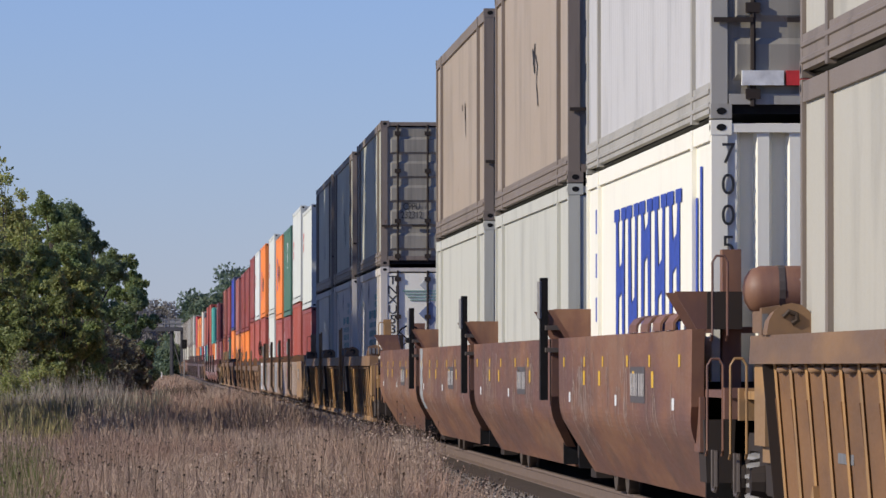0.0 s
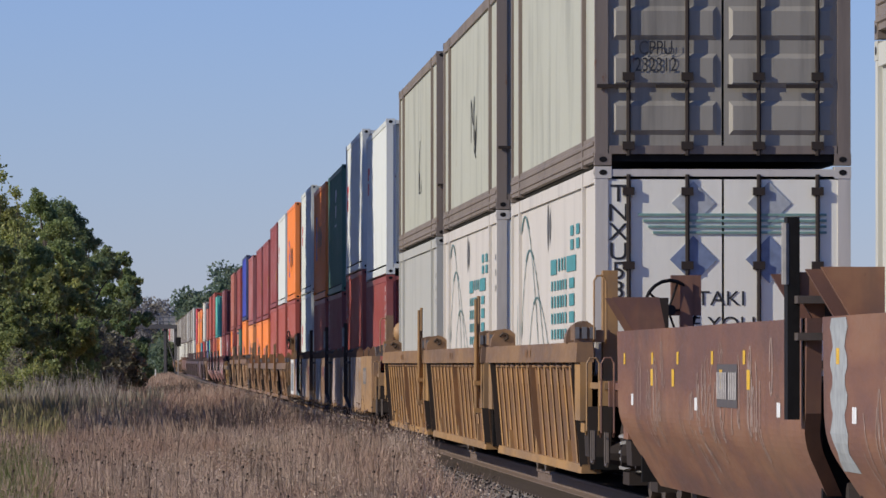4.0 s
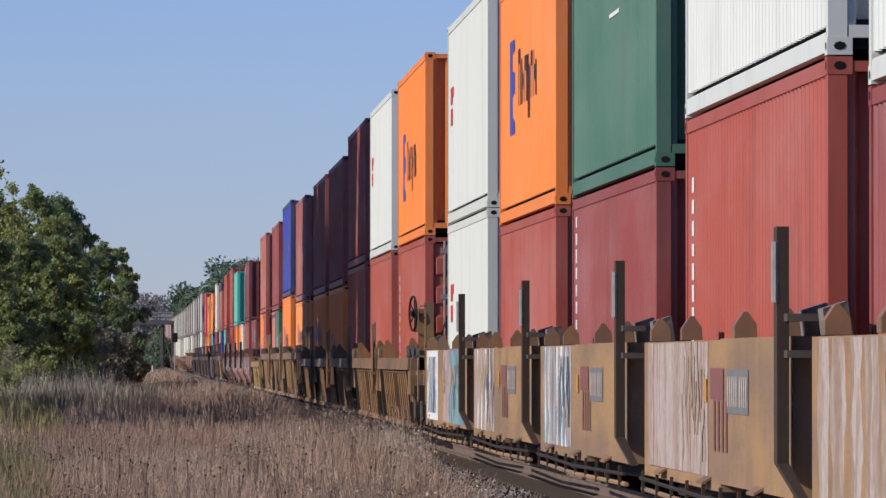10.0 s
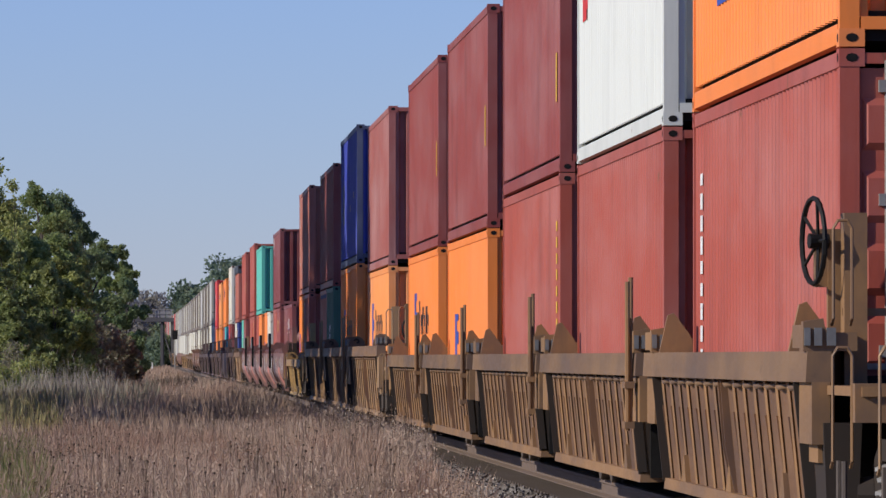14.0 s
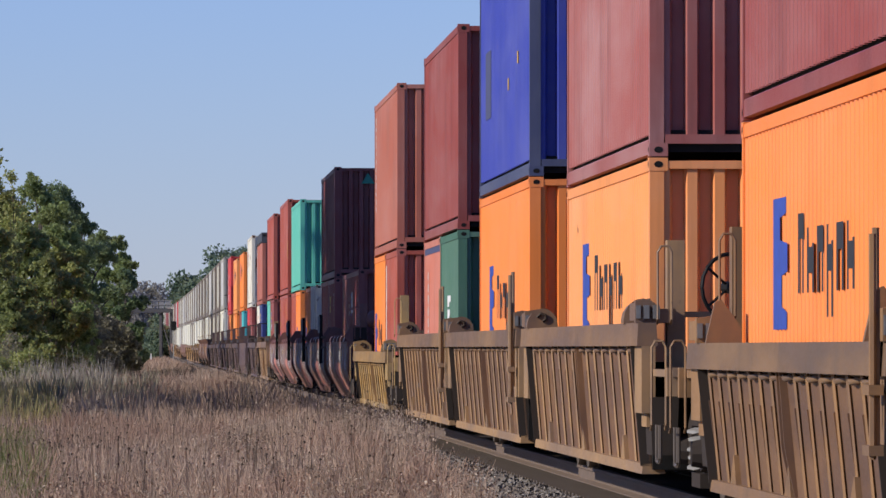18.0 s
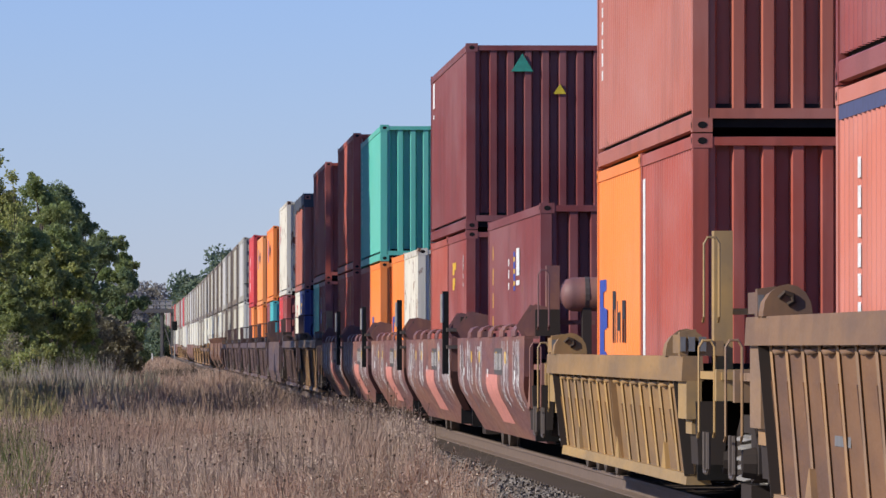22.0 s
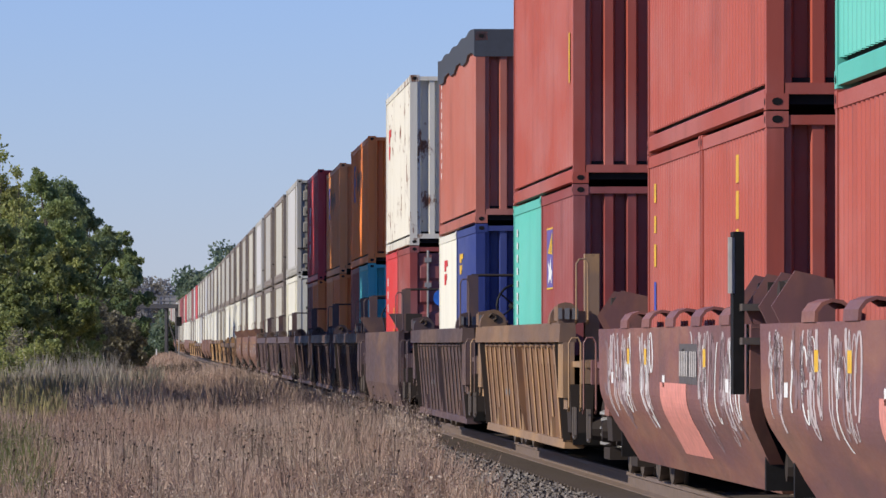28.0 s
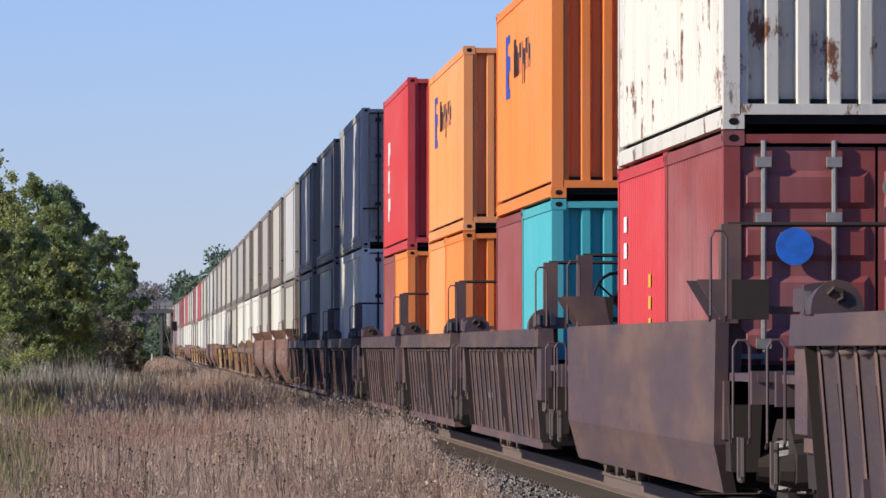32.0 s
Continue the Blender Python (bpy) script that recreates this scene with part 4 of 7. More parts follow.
def tree(x, y, height, spread, mat, seed, label, leaves=9000, size=0.34, low=0.12, name="tree"):
    g = random.Random(seed)
    ob = thing(name, label, "tree" if name == "tree" else "bush", "trees beside the line")
    z = ground_z(x, y)
    ob.location = (x, y, z)
    wood = Solid()
    lean = (g.uniform(-0.4, 0.4), g.uniform(-0.4, 0.4))
    trunk = [(lean[0] * t * t, lean[1] * t * t, height * 0.8 * t - 0.1) for t in (0, 0.15, 0.3, 0.5, 0.7, 0.85, 1.0)]
    r0 = height * 0.004 * spread if spread < 1.5 else height * 0.007 * spread
    for j in range(len(trunk) - 1):
        wood.tube([trunk[j], trunk[j + 1]], r0 * (1 - 0.8 * j / 6), 7)
    balls = []
    for j in range(13):
        t = low + (0.95 - low) * (j + 0.5) / 13
        a = j * 2.4 + g.uniform(-0.4, 0.4)
        reach = spread * math.sqrt(max(0.05, 1 - (2 * t - 0.85) ** 2)) * g.uniform(0.45, 0.95)
        tip = (math.cos(a) * reach, math.sin(a) * reach, height * t + g.uniform(0, 0.8))
        base = (lean[0] * t * t * 0.6, lean[1] * t * t * 0.6, height * max(0.08, t - 0.18))
        midp = tuple((p + q) / 2 + (0.25 if k == 2 else 0) for k, (p, q) in enumerate(zip(base, tip)))
        wood.tube([base, midp], r0 * 0.35, 5)
        wood.tube([midp, tip], r0 * 0.2, 5)
        balls.append((tip[0], tip[1], tip[2], spread * g.uniform(0.28, 0.46)))
        balls.append((tip[0] * 0.5, tip[1] * 0.5, tip[2] * 0.98, spread * g.uniform(0.25, 0.4)))
        b2 = (tip[0] * 1.25, tip[1] * 1.25, tip[2] + g.uniform(-0.5, 0.9), spread * g.uniform(0.10, 0.2))
        balls.append(b2)
    balls.append((lean[0], lean[1], height * 0.93, spread * 0.25))
    if name == "tree" and leaves > 10000 and low < 0.5:
        fine = []
        for bx, by, bz, br in balls:
            fine.append((bx, by, bz, br * 0.62))
            for _ in range(7):
                d = Vector((g.gauss(0, 1), g.gauss(0, 1), g.gauss(0, 1))).normalized() * br * g.uniform(0.45, 1.05)
                fine.append((bx + d.x, by + d.y, bz + d.z * 0.9, br * g.uniform(0.16, 0.42)))
        balls = fine
    part("trunk", wood.mesh("trunk", (BARK,)), ob)
    part("crown", quads("crown", leaf_cloud(balls, leaves, size, seed), mat), ob)
    return ob


TREES = [  # x, y, height, spread, foliage
    (-24.2, 434, 12.3, 2.7, LEAF_DARK, 12, "rounded dark green tree beside the railway line"),
    (-24.4, 468, 11.6, 2.3, LEAF_DARK, 13, "dark green tree with a sloping crown"),
    (-27.6, 439, 11.6, 2.8, LEAF_MID, 11, "leafy green tree in mixed woods beside the line"),
    (-24.0, 507, 10.2, 2.0, LEAF_MID, 15, "green tree with a ragged top beside the line"),
    (-22.6, 490, 7.4, 1.7, LEAF_DARK, 16, "low dark tree at the edge of the wood"),
    (-29.0, 542, 11.0, 2.8, LEAF_DARK, 17, "dark tree behind the hedge"),
    (-22.9, 358, 10.2, 2.5, LEAF_OLIVE, 18, "yellowing green tree in dry grass"),
    (-20.4, 366, 7.6, 1.9, LEAF_OLIVE, 19, "small yellowing tree in dry grass"),
    (-26.2, 374, 10.8, 2.4, LEAF_MID, 20, "green tree with light outer leaves"),
    (-24.6, 352, 10.6, 2.6, LEAF_OLIVE, 26, "yellow-green tree in front of darker woods"),
    (-21.4, 356, 8.2, 2.2, LEAF_MID, 27, "leafy green tree at the edge of the field"),
    (-25.2, 430, 12.4, 2.5, LEAF_MID, 29, "round-topped green tree among others"),
    (-26.8, 372, 11.4, 2.8, LEAF_MID, 28, "broad green tree in mixed woods"),
    (-22.2, 403, 9.0, 2.2, LEAF_MID, 21, "green tree standing in front of darker woods"),
]
for x, y, h, sp, mat, seed, lab in TREES:
    tree(x, y, h, sp, mat, seed, lab, 32000, 0.16, 0.08)
for x, y, h, sp, seed in ((-21.6, 336, 7.6, 2.0, 151), (-19.6, 342, 6.0, 1.7, 152), (-22.6, 331, 8.8, 1.9, 153), (-20.6, 328, 4.6, 1.5, 154)):
    tree(x, y, h, sp, LEAF_GOLD, seed, "small sunlit yellow-green tree at the edge of the wood", 16000, 0.17, 0.05)
tree(-22.8, 345, 12.9, 1.1, LEAF_OLIVE, 23, "thin young tree with sparse yellow leaves", 900, 0.18, 0.45)
tree(-21.9, 349, 11.4, 0.8, LEAF_OLIVE, 24, "thin young tree with sparse yellow leaves", 600, 0.18, 0.45)
for x, y, h, sp, seed in ((-23.4, 415, 4.6, 1.7, 31), (-21.9, 417, 4.4, 1.7, 32), (-20.8, 421, 3.4, 1.4, 33), (-19.9, 428, 2.8, 1.2, 34)):
    tree(x, y, h, sp, LEAF_BROWN, seed, "brown leafless thicket at the foot of the trees", 5500, 0.20, 0.05, "bush")
for x, y, h, sp, mat, seed in ((-23.5, 322, 2.6, 1.5, LEAF_OLIVE, 35), (-21.3, 318, 2.2, 1.3, LEAF_OLIVE, 36), (-19.6, 312, 1.7, 1.2, LEAF_BROWN, 37), (-18.3, 300, 1.5, 1.0, LEAF_OLIVE, 38), (-18.9, 270, 1.6, 1.1, LEAF_BROWN, 39), (-16.9, 262, 1.3, 0.9, LEAF_OLIVE, 40)):
    tree(x, y, h, sp, mat, seed, "low yellowing scrub in the dry grass", 2600, 0.12, 0.02, "bush")
# tall trees beside the field whose shade falls over the grass and the train
for k in range(7):
    tree(-26 - 0.7 * (k % 3), 135.5 + 8.8 * k, 23.0 + 0.5 * (k % 2), 4.2 + 0.2 * (k % 3), LEAF_MID, 41 + k, "tall broadleaf tree shading the field and the line", 15000, 0.55, 0.62)
for k in range(8):
    tree(-26 - 0.5 * (k % 2), 155 + 9.0 * k, 11.6 + 0.4 * (k % 3), 2.7, LEAF_MID, 141 + k, "middle-sized broadleaf tree shading the dry field", 14000, 0.5, 0.60)


def woods(name, x0, x1, y0, y1, height, count, mat, seed, label, leaf=1.0, dense=1500):
    g = random.Random(seed)
    balls = []
    for _ in range(count):
        x, y = g.uniform(x0, x1), g.uniform(y0, y1)
        h = height * g.uniform(0.7, 1.05)
        z = ground_z(x, y)
        for t in (0.25, 0.5, 0.75, 0.95):
            balls.append((x + g.uniform(-1.5, 1.5), y + g.uniform(-2, 2), z + h * t, h * (0.24 - 0.12 * t) + 0.6))
    return tagged(new(name, quads(name, leaf_cloud(balls, count * dense, leaf, seed), mat)), label, "woods", kind="stuff")


woods("far_woods", -33.0, -19, 1008, 1062, 14.6, 44, LEAF_FAR, 51, "distant dark green woods beyond the train", 0.55, 1900)
woods("far_woods", -38.2, -32.5, 1008, 1051, 10.8, 18, LEAF_FAR, 54, "distant green trees stepping down to the line", 0.55, 1900)
woods("far_woods", -42.0, -38.0, 1020, 1060, 7.6, 12, LEAF_FAR, 57, "distant low green trees near the bridge", 0.55, 1900)
woods("far_scrub", -46.5, -42.0, 1171, 1236, 8.5, 12, LEAF_FAR, 52, "distant low green scrub beside the line", 0.6)
woods("far_hedge", -72, -53, 1214, 1301, 11.5, 34, LEAF_HAZE, 53, "distant hazy brown trees behind the bridge", 0.6)
woods("line_scrub", -39.0, -35.8, 885, 940, 4.2, 14, LEAF_FAR, 55, "green scrub growing close beside the line far off", 0.45)
# out-of-view woods added to cut low sky light on the train
woods("shade_woods", -62, -40, 105, 255, 11, 70, LEAF_MID, 56, "dense broadleaf woods beyond the field edge", 1.1, 600)
# pale blue base colour carries the hill's distance haze
HILL = plain("hazy_hill", (0.34, 0.41, 0.52), 1.0)
hs = Solid()
for i in range(60):
    xa, xb = -700 + i * 24, -700 + (i + 1) * 24
    ha, hb = (36 + 4 * noise.noise((q * 0.006, 3.1, 0)) + 1.2 * noise.noise((q * 0.05, 1.0, 0)) for q in (xa, xb))
    hs.hull([(xa, 4550, -10), (xb, 4550, -10), (xb, 4800, -10), (xa, 4800, -10)], [(xa, 4550, ha), (xb, 4550, hb), (xb, 4800, hb), (xa, 4800, ha)])
tagged(new("far_hill", hs.mesh("far_hill", (HILL,))), "low blue hazy wooded hill on the horizon", "hill", kind="structure")

# ---- the overbridge ----
TIMBER = plain("dark_timber", (0.085, 0.082, 0.085), 0.9)
BRIDGE_Y = 846
bridge = thing("trestle_bridge", "dark timber trestle bridge end with a thin railing far off", "bridge")
part("deck", shared("bridge_deck", TIMBER, lambda s: s.box(-58, -33.2, BRIDGE_Y - 2.0, BRIDGE_Y + 2.0, 5.72, 6.2)), bridge)
for i in range(13):
    part("railing_post", shared("railing_post", GALV, lambda s: s.box(-0.05, 0.05, -0.05, 0.05, 0, 1.05)), bridge, (-57.5 + i * 2.0, BRIDGE_Y - 1.9, 6.2))
for zz in (0.5, 1.0):
    part("railing", shared(("railing", zz), GALV, lambda s: s.box(-58, -33.2, -0.04, 0.04, zz - 0.05, zz + 0.05)), bridge, (0, BRIDGE_Y - 1.9, 6.2))
for i in range(34):
    part("parapet_board", shared("parapet_board", plain("bleached_board", (0.30, 0.29, 0.28), 0.9), lambda s: s.box(-0.29, 0.29, -0.03, 0.03, 0.06, 0.92 + 0.0)), bridge, (-57.6 + i * 0.72, BRIDGE_Y - 1.82, 6.2))
for bx in (-33.4, -34.7, -46.0, -47.2):
    for dy in (-1.6, 1.6):
        part("bent_leg", shared("bent_leg", TIMBER, lambda s: s.box(-0.16, 0.16, -0.16, 0.16, -1.0, 5.72)), bridge, (bx, BRIDGE_Y + dy, 0))
part("brace", shared("bent_brace", TIMBER, lambda s: s.tube([(-34.7, BRIDGE_Y - 1.6, 5.2), (-33.4, BRIDGE_Y - 1.6, 1.0)], 0.09, 6)), bridge)
sig = thing("signal_mast", "slim steel signal mast with a dark head beside the line", "signal")
sig.location = (-29.3, 748, 0)
part("mast", shared("signal_mast", GALV, lambda s: s.tube([(0, 0, -0.8), (0, 0, 3.9)], 0.07, 8)), sig)
part("signal_head", shared("signal_head", BLACK, lambda s: (s.box(-0.28, 0.28, -0.15, 0.15, 3.3, 4.3), s.lathe([(-0.32, 0.10), (-0.15, 0.12)], "y", (0, 0, 3.9), 10))), sig)
mk = thing("marker_post", "small white marker post in the grass", "marker post")
mk.location = (-33.6, 791, 0)
part("post", shared("marker_post", WHITE_MARK, lambda s: s.hull([(-0.08, -0.08, -0.8), (0.08, -0.08, -0.8), (0.08, 0.08, -0.8), (-0.08, 0.08, -0.8)], [(-0.07, -0.07, 0.75), (0.07, -0.07, 0.75), (0.07, 0.07, 0.75), (-0.07, 0.07, 0.75)])), mk)

# ---- grass ----
def grass_material(name, tones):
    """Dry blades in drifts of three tones, each blade a little lighter or darker."""
    m, n, l, b = material(name)
    g = n.new("ShaderNodeNewGeometry")
    co = n.new("ShaderNodeTexCoord").outputs["Object"]
    big = noise_node(n, l, 0.45, 4, (1, 0.12, 0.0), co)
    mid_ = noise_node(n, l, 1.3, 4, (1, 0.15, 0.0), co)
    c = mix(n, l, ramp(n, l, big.outputs[0], 0.42, 0.58).outputs[0], tones[0], tones[1])
    c = mix(n, l, ramp(n, l, mid_.outputs[0], 0.48, 0.66).outputs[0], c, tones[2])
    c = mix(n, l, 1.0, c, ramp(n, l, g.outputs["Random Per Island"], 0.0, 1.0, (0.68, 0.67, 0.66, 1), (1.36, 1.33, 1.30, 1)).outputs[0], "MULTIPLY")
    l.new(c, b.inputs["Base Color"])
    b.inputs["Roughness"].default_value = 0.8
    return m


DRY = grass_material("dry_grass", ((0.395, 0.295, 0.222), (0.30, 0.193, 0.138), (0.22, 0.165, 0.118)))


def blades(name, spots, hmin, hmax, width, seed, mat, label):
    """Thin upright blades, each leaning its own way."""
    g = np.random.default_rng(seed)
    n_ = len(spots)
    h = hmin + (hmax - hmin) * g.random(n_) ** 1.4
    h *= np.array([0.95 + 0.6 * noise.noise((x * 0.5, y_ * 0.12, 7.0)) + 0.3 * noise.noise((x * 2.0, y_ * 0.6, 2.0)) for x, y_, _ in spots])
    a = g.random(n_) * 6.283
    u = np.stack([np.cos(a), np.sin(a) * 0.5, np.zeros(n_)], 1) * (width * (0.5 + g.random(n_)))[:, None]
    h *= np.array([min(1.0, max(0.35, 0.35 + 0.45 * (centre_x(y_) - x - 1.4))) for x, y_, _ in spots])      # shorter towards the track
    lean = np.stack([g.normal(size=n_) * 0.24, g.normal(size=n_) * 0.24, np.ones(n_)], 1) * h[:, None]
    v = np.empty((n_, 4, 3))
    v[:, 0], v[:, 1] = spots - u, spots + u
    v[:, 2], v[:, 3] = spots + lean + u * 0.35, spots + lean - u * 0.35
    return tagged(new(name, quads(name, v.reshape(-1, 3), mat)), label, "grass", kind="stuff")


def edge(y):
    """How near to the track's centre the grass grows."""
    return 2.55 - 1.20 * min(max((y - 76) / 34, 0), 1)


def field_spots(n_, y0, y1, seed, left=None, right=None, power=1.0, span=None):
    g = np.random.default_rng(seed)
    out = []
    while len(out) < n_:
        y = y0 + (y1 - y0) * g.random() ** power
        lo = -0.066 * y - 1.0 if left is None else left
        hi = centre_x(y) - edge(y) if right is None else right
        if span:
            lo, hi = span[0] * y, span[1] * y
        x = lo + (hi - lo) * g.random()
        if noise.noise((x * 0.7, y * 0.35, 4.0)) + 0.35 < g.random() * 0.55:
            continue
        z = ground_z(x, y)
        d = centre_x(y) - x
        if d < 3.6:
            z = max(z, rise(y) - 0.25 - max(0.0, d - 2.1) * 0.386)
        out.append((x, y, z - 0.03))
    return np.array(out)


blades("dry_grass", field_spots(190000, 63, 152, 61), 0.24, 0.72, 0.0045, 61, DRY, "tall dry brown grass beside the railway line")
blades("dry_grass", field_spots(100000, 152, 325, 62), 0.35, 0.85, 0.010, 62, DRY, "tall dry brown grass in the field")
blades("dry_grass", field_spots(60000, 325, 889, 63), 0.22, 0.58, 0.03, 63, DRY, "distant dry brown grass along the line")
PALE = plain("pale_stalks", (0.34, 0.30, 0.245), 0.8)
GREEN_GRASS = leaf_material("green_grass", (0.09, 0.12, 0.03), (0.20, 0.22, 0.07))
YELLOW_GRASS = grass_material("yellow_grass", ((0.27, 0.23, 0.085), (0.20, 0.20, 0.08), (0.31, 0.25, 0.12)))
DULL_GRASS = grass_material("dull_grass", ((0.21, 0.20, 0.13), (0.26, 0.23, 0.17), (0.16, 0.165, 0.095)))
sparse = field_spots(14000, 60, 110, 68)
sparse = np.array([(x + 1.3, y, z) for x, y, z in sparse if centre_x(y) - x - edge(y) < 1.3])
blades("dry_grass", sparse, 0.15, 0.5, 0.005, 68, DRY, "thin dry grass on the edge of the ballast")
blades("pale_weeds", field_spots(2600, 225, 340, 64, span=(-0.066, -0.047)), 0.6, 1.7, 0.012, 64, PALE, "tall pale grey dry weeds before the trees")
blades("pale_weeds", field_spots(900, 150, 172, 71, span=(-0.051, -0.046)), 0.4, 0.8, 0.010, 71, PALE, "pale weeds bleached by the sun")
blades("dull_weeds", field_spots(9000, 185, 300, 72, span=(-0.066, -0.042)), 0.5, 1.15, 0.012, 72, DULL_GRASS, "grey-green weeds standing in the dry field")
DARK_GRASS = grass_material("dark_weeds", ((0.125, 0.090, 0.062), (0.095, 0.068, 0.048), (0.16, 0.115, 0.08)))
# dark weeds along the trees' shadow band; part of its darkness is blade colour
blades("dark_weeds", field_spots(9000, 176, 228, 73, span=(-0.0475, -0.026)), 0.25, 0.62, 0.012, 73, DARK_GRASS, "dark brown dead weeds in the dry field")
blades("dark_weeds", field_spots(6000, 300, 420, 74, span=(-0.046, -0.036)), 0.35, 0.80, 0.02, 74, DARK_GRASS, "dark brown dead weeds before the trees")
blades("green_grass", field_spots(8500, 70, 128, 65, span=(-0.066, -0.0595)), 0.3, 0.75, 0.007, 65, GREEN_GRASS, "patch of green grass in the dry field")
blades("yellow_grass", field_spots(9000, 140, 225, 66, span=(-0.066, -0.0565)), 0.4, 1.0, 0.011, 66, YELLOW_GRASS, "patch of yellow-green grass in the dry field")



def flecks(name, spots, size, seed, mat, label, lo=0.12, hi=0.62):
    """Tiny dry leaves and husks caught among the blades."""
    g = np.random.default_rng(seed)
    n_ = len(spots)
    p = spots + np.stack([np.zeros(n_), np.zeros(n_), lo + (hi - lo) * g.random(n_)], 1)
    u = g.normal(size=(n_, 3))
    u /= np.linalg.norm(u, axis=1)[:, None]
    w = np.cross(u, g.normal(size=(n_, 3)))
    w /= np.linalg.norm(w, axis=1)[:, None]
    s = size * (0.4 + 1.2 * g.random(n_))[:, None]
    v = np.empty((n_, 4, 3))
    v[:, 0], v[:, 1], v[:, 2], v[:, 3] = p - u * s, p + w * s * 0.5, p + u * s, p - w * s * 0.5
    return tagged(new(name, quads(name, v.reshape(-1, 3), mat)), label, "weeds", kind="stuff")


HUSK = grass_material("husks", ((0.42, 0.335, 0.26), (0.22, 0.15, 0.10), (0.33, 0.29, 0.235)))
flecks("dry_husks", field_spots(42000, 63, 150, 81), 0.016, 81, HUSK, "tiny dry leaves and husks among the grass")
flecks("dry_husks", field_spots(22000, 150, 330, 82), 0.020, 82, HUSK, "small dry leaves and husks farther out in the field", 0.2, 0.85)


def weed_plants(name, spots, seed, mat, label):
    """Bushy dried weeds: each a stalk with rising side branches and many small husks round its top."""
    g = np.random.default_rng(seed)
    v = []
    for x, y, z in spots:
        h = 0.30 + 0.42 * g.random()
        top = np.array([x + g.normal() * 0.06, y + g.normal() * 0.06, z + h])
        foot = np.array([x, y, z])
        w = np.array([0.004, 0.0, 0.0])
        v += [foot - w, foot + w, top + w * 0.5, top - w * 0.5]
        for _ in range(4):
            p = foot + (top - foot) * (0.35 + 0.5 * g.random())
            q = p + np.array([g.normal() * 0.11, g.normal() * 0.11, 0.08 + 0.14 * g.random()])
            v += [p - w * 0.6, p + w * 0.6, q + w * 0.4, q - w * 0.4]
            for _ in range(4):
                c = q + g.normal(size=3) * np.array([0.045, 0.045, 0.04])
                a, b = g.normal(size=3) * 0.006, g.normal(size=3) * 0.006
                v += [c - a, c + b, c + a, c - b]
    return tagged(new(name, quads(name, np.array(v), mat)), label, "weeds", kind="stuff")


MAUVE = grass_material("mauve_weeds", ((0.25, 0.175, 0.145), (0.185, 0.125, 0.10), (0.31, 0.235, 0.18)))
STRAW = grass_material("straw_weeds", ((0.44, 0.35, 0.27), (0.36, 0.27, 0.20), (0.30, 0.25, 0.19)))
weed_plants("dry_weeds", field_spots(2600, 64, 150, 91), 91, MAUVE, "bushy brown dried weeds among the grass")
weed_plants("dry_weeds", field_spots(700, 64, 120, 92), 92, STRAW, "pale straw-coloured dried weeds among the grass")
weed_plants("dry_weeds", field_spots(1500, 150, 300, 93), 93, MAUVE, "brown dried weeds farther out in the field")
# dark seed heads on tall stalks
g_ = np.random.default_rng(67)
sp = field_spots(700, 67, 163, 67)
HEAD = plain("seed_head", (0.075, 0.048, 0.032), 0.9)
hd = Solid()
for (x, y, z) in sp:
    h = 0.55 + 0.45 * g_.random()
    r = 0.007 + 0.013 * g_.random()
    dx = g_.normal() * 0.08
    hd.hull([(x - 0.004, y, z), (x + 0.004, y, z), (x, y + 0.006, z)], [(x + dx - 0.003, y, z + h), (x + dx + 0.003, y, z + h), (x + dx, y + 0.004, z + h)])
    hd.hull([(x + dx - r, y, z + h), (x + dx, y - r, z + h), (x + dx + r, y, z + h), (x + dx, y + r, z + h)], [(x + dx - r * 0.7, y, z + h + r * 1.3), (x + dx, y - r * 0.7, z + h + r * 1.3), (x + dx + r * 0.7, y, z + h + r * 1.3), (x + dx, y + r * 0.7, z + h + r * 1.3)])
tagged(new("seed_heads", hd.mesh("seed_heads", (HEAD,))), "dark brown seed heads on tall dry stalks", "weeds", kind="stuff")

# loose ballast stones
st = Solid()
for _ in range(11000):
    y = 56 + 85 * g_.random() ** 1.3
    d = 1.32 + 2.1 * g_.random() ** 1.2
    h = -0.24 - 0.075 * (d - 1.35) if d < 2.15 else -0.30 - (d - 2.15) * 0.386
    x, z, r = centre_x(y) - d, h, 0.025 + 0.035 * g_.random()
    a = g_.random() * 3
    c_, s_ = math.cos(a) * r, math.sin(a) * r
    ring = [(x + c_, y + s_), (x - s_, y + c_), (x - c_, y - s_), (x + s_, y - c_)]
    st.hull([(p, q, z - 0.02) for p, q in ring], [(x + (p - x) * 0.6, y + (q - y) * 0.7, z + r * (0.5 + 0.5 * g_.random())) for p, q in ring])
tagged(new("ballast_stones", st.mesh("ballast_stones", (BALLAST,))), "loose grey crushed stones on the track bed", "ballast", kind="stuff")

# ---- fittings of the well cars ----
def loop_rail(s, x, y, z0, z1, span, r=0.011):
    """A bent grab rail: two legs side by side with a rounded top."""
    s.tube([(x, y + 0.1, z0), (x, y, z0 + 0.04), (x, y, z1 - 0.05), (x + 0.03, y, z1), (x + span - 0.03, y, z1), (x + span, y, z1 - 0.05), (x + span, y, z0 + 0.04), (x + span, y + 0.1, z0)], r, 6)


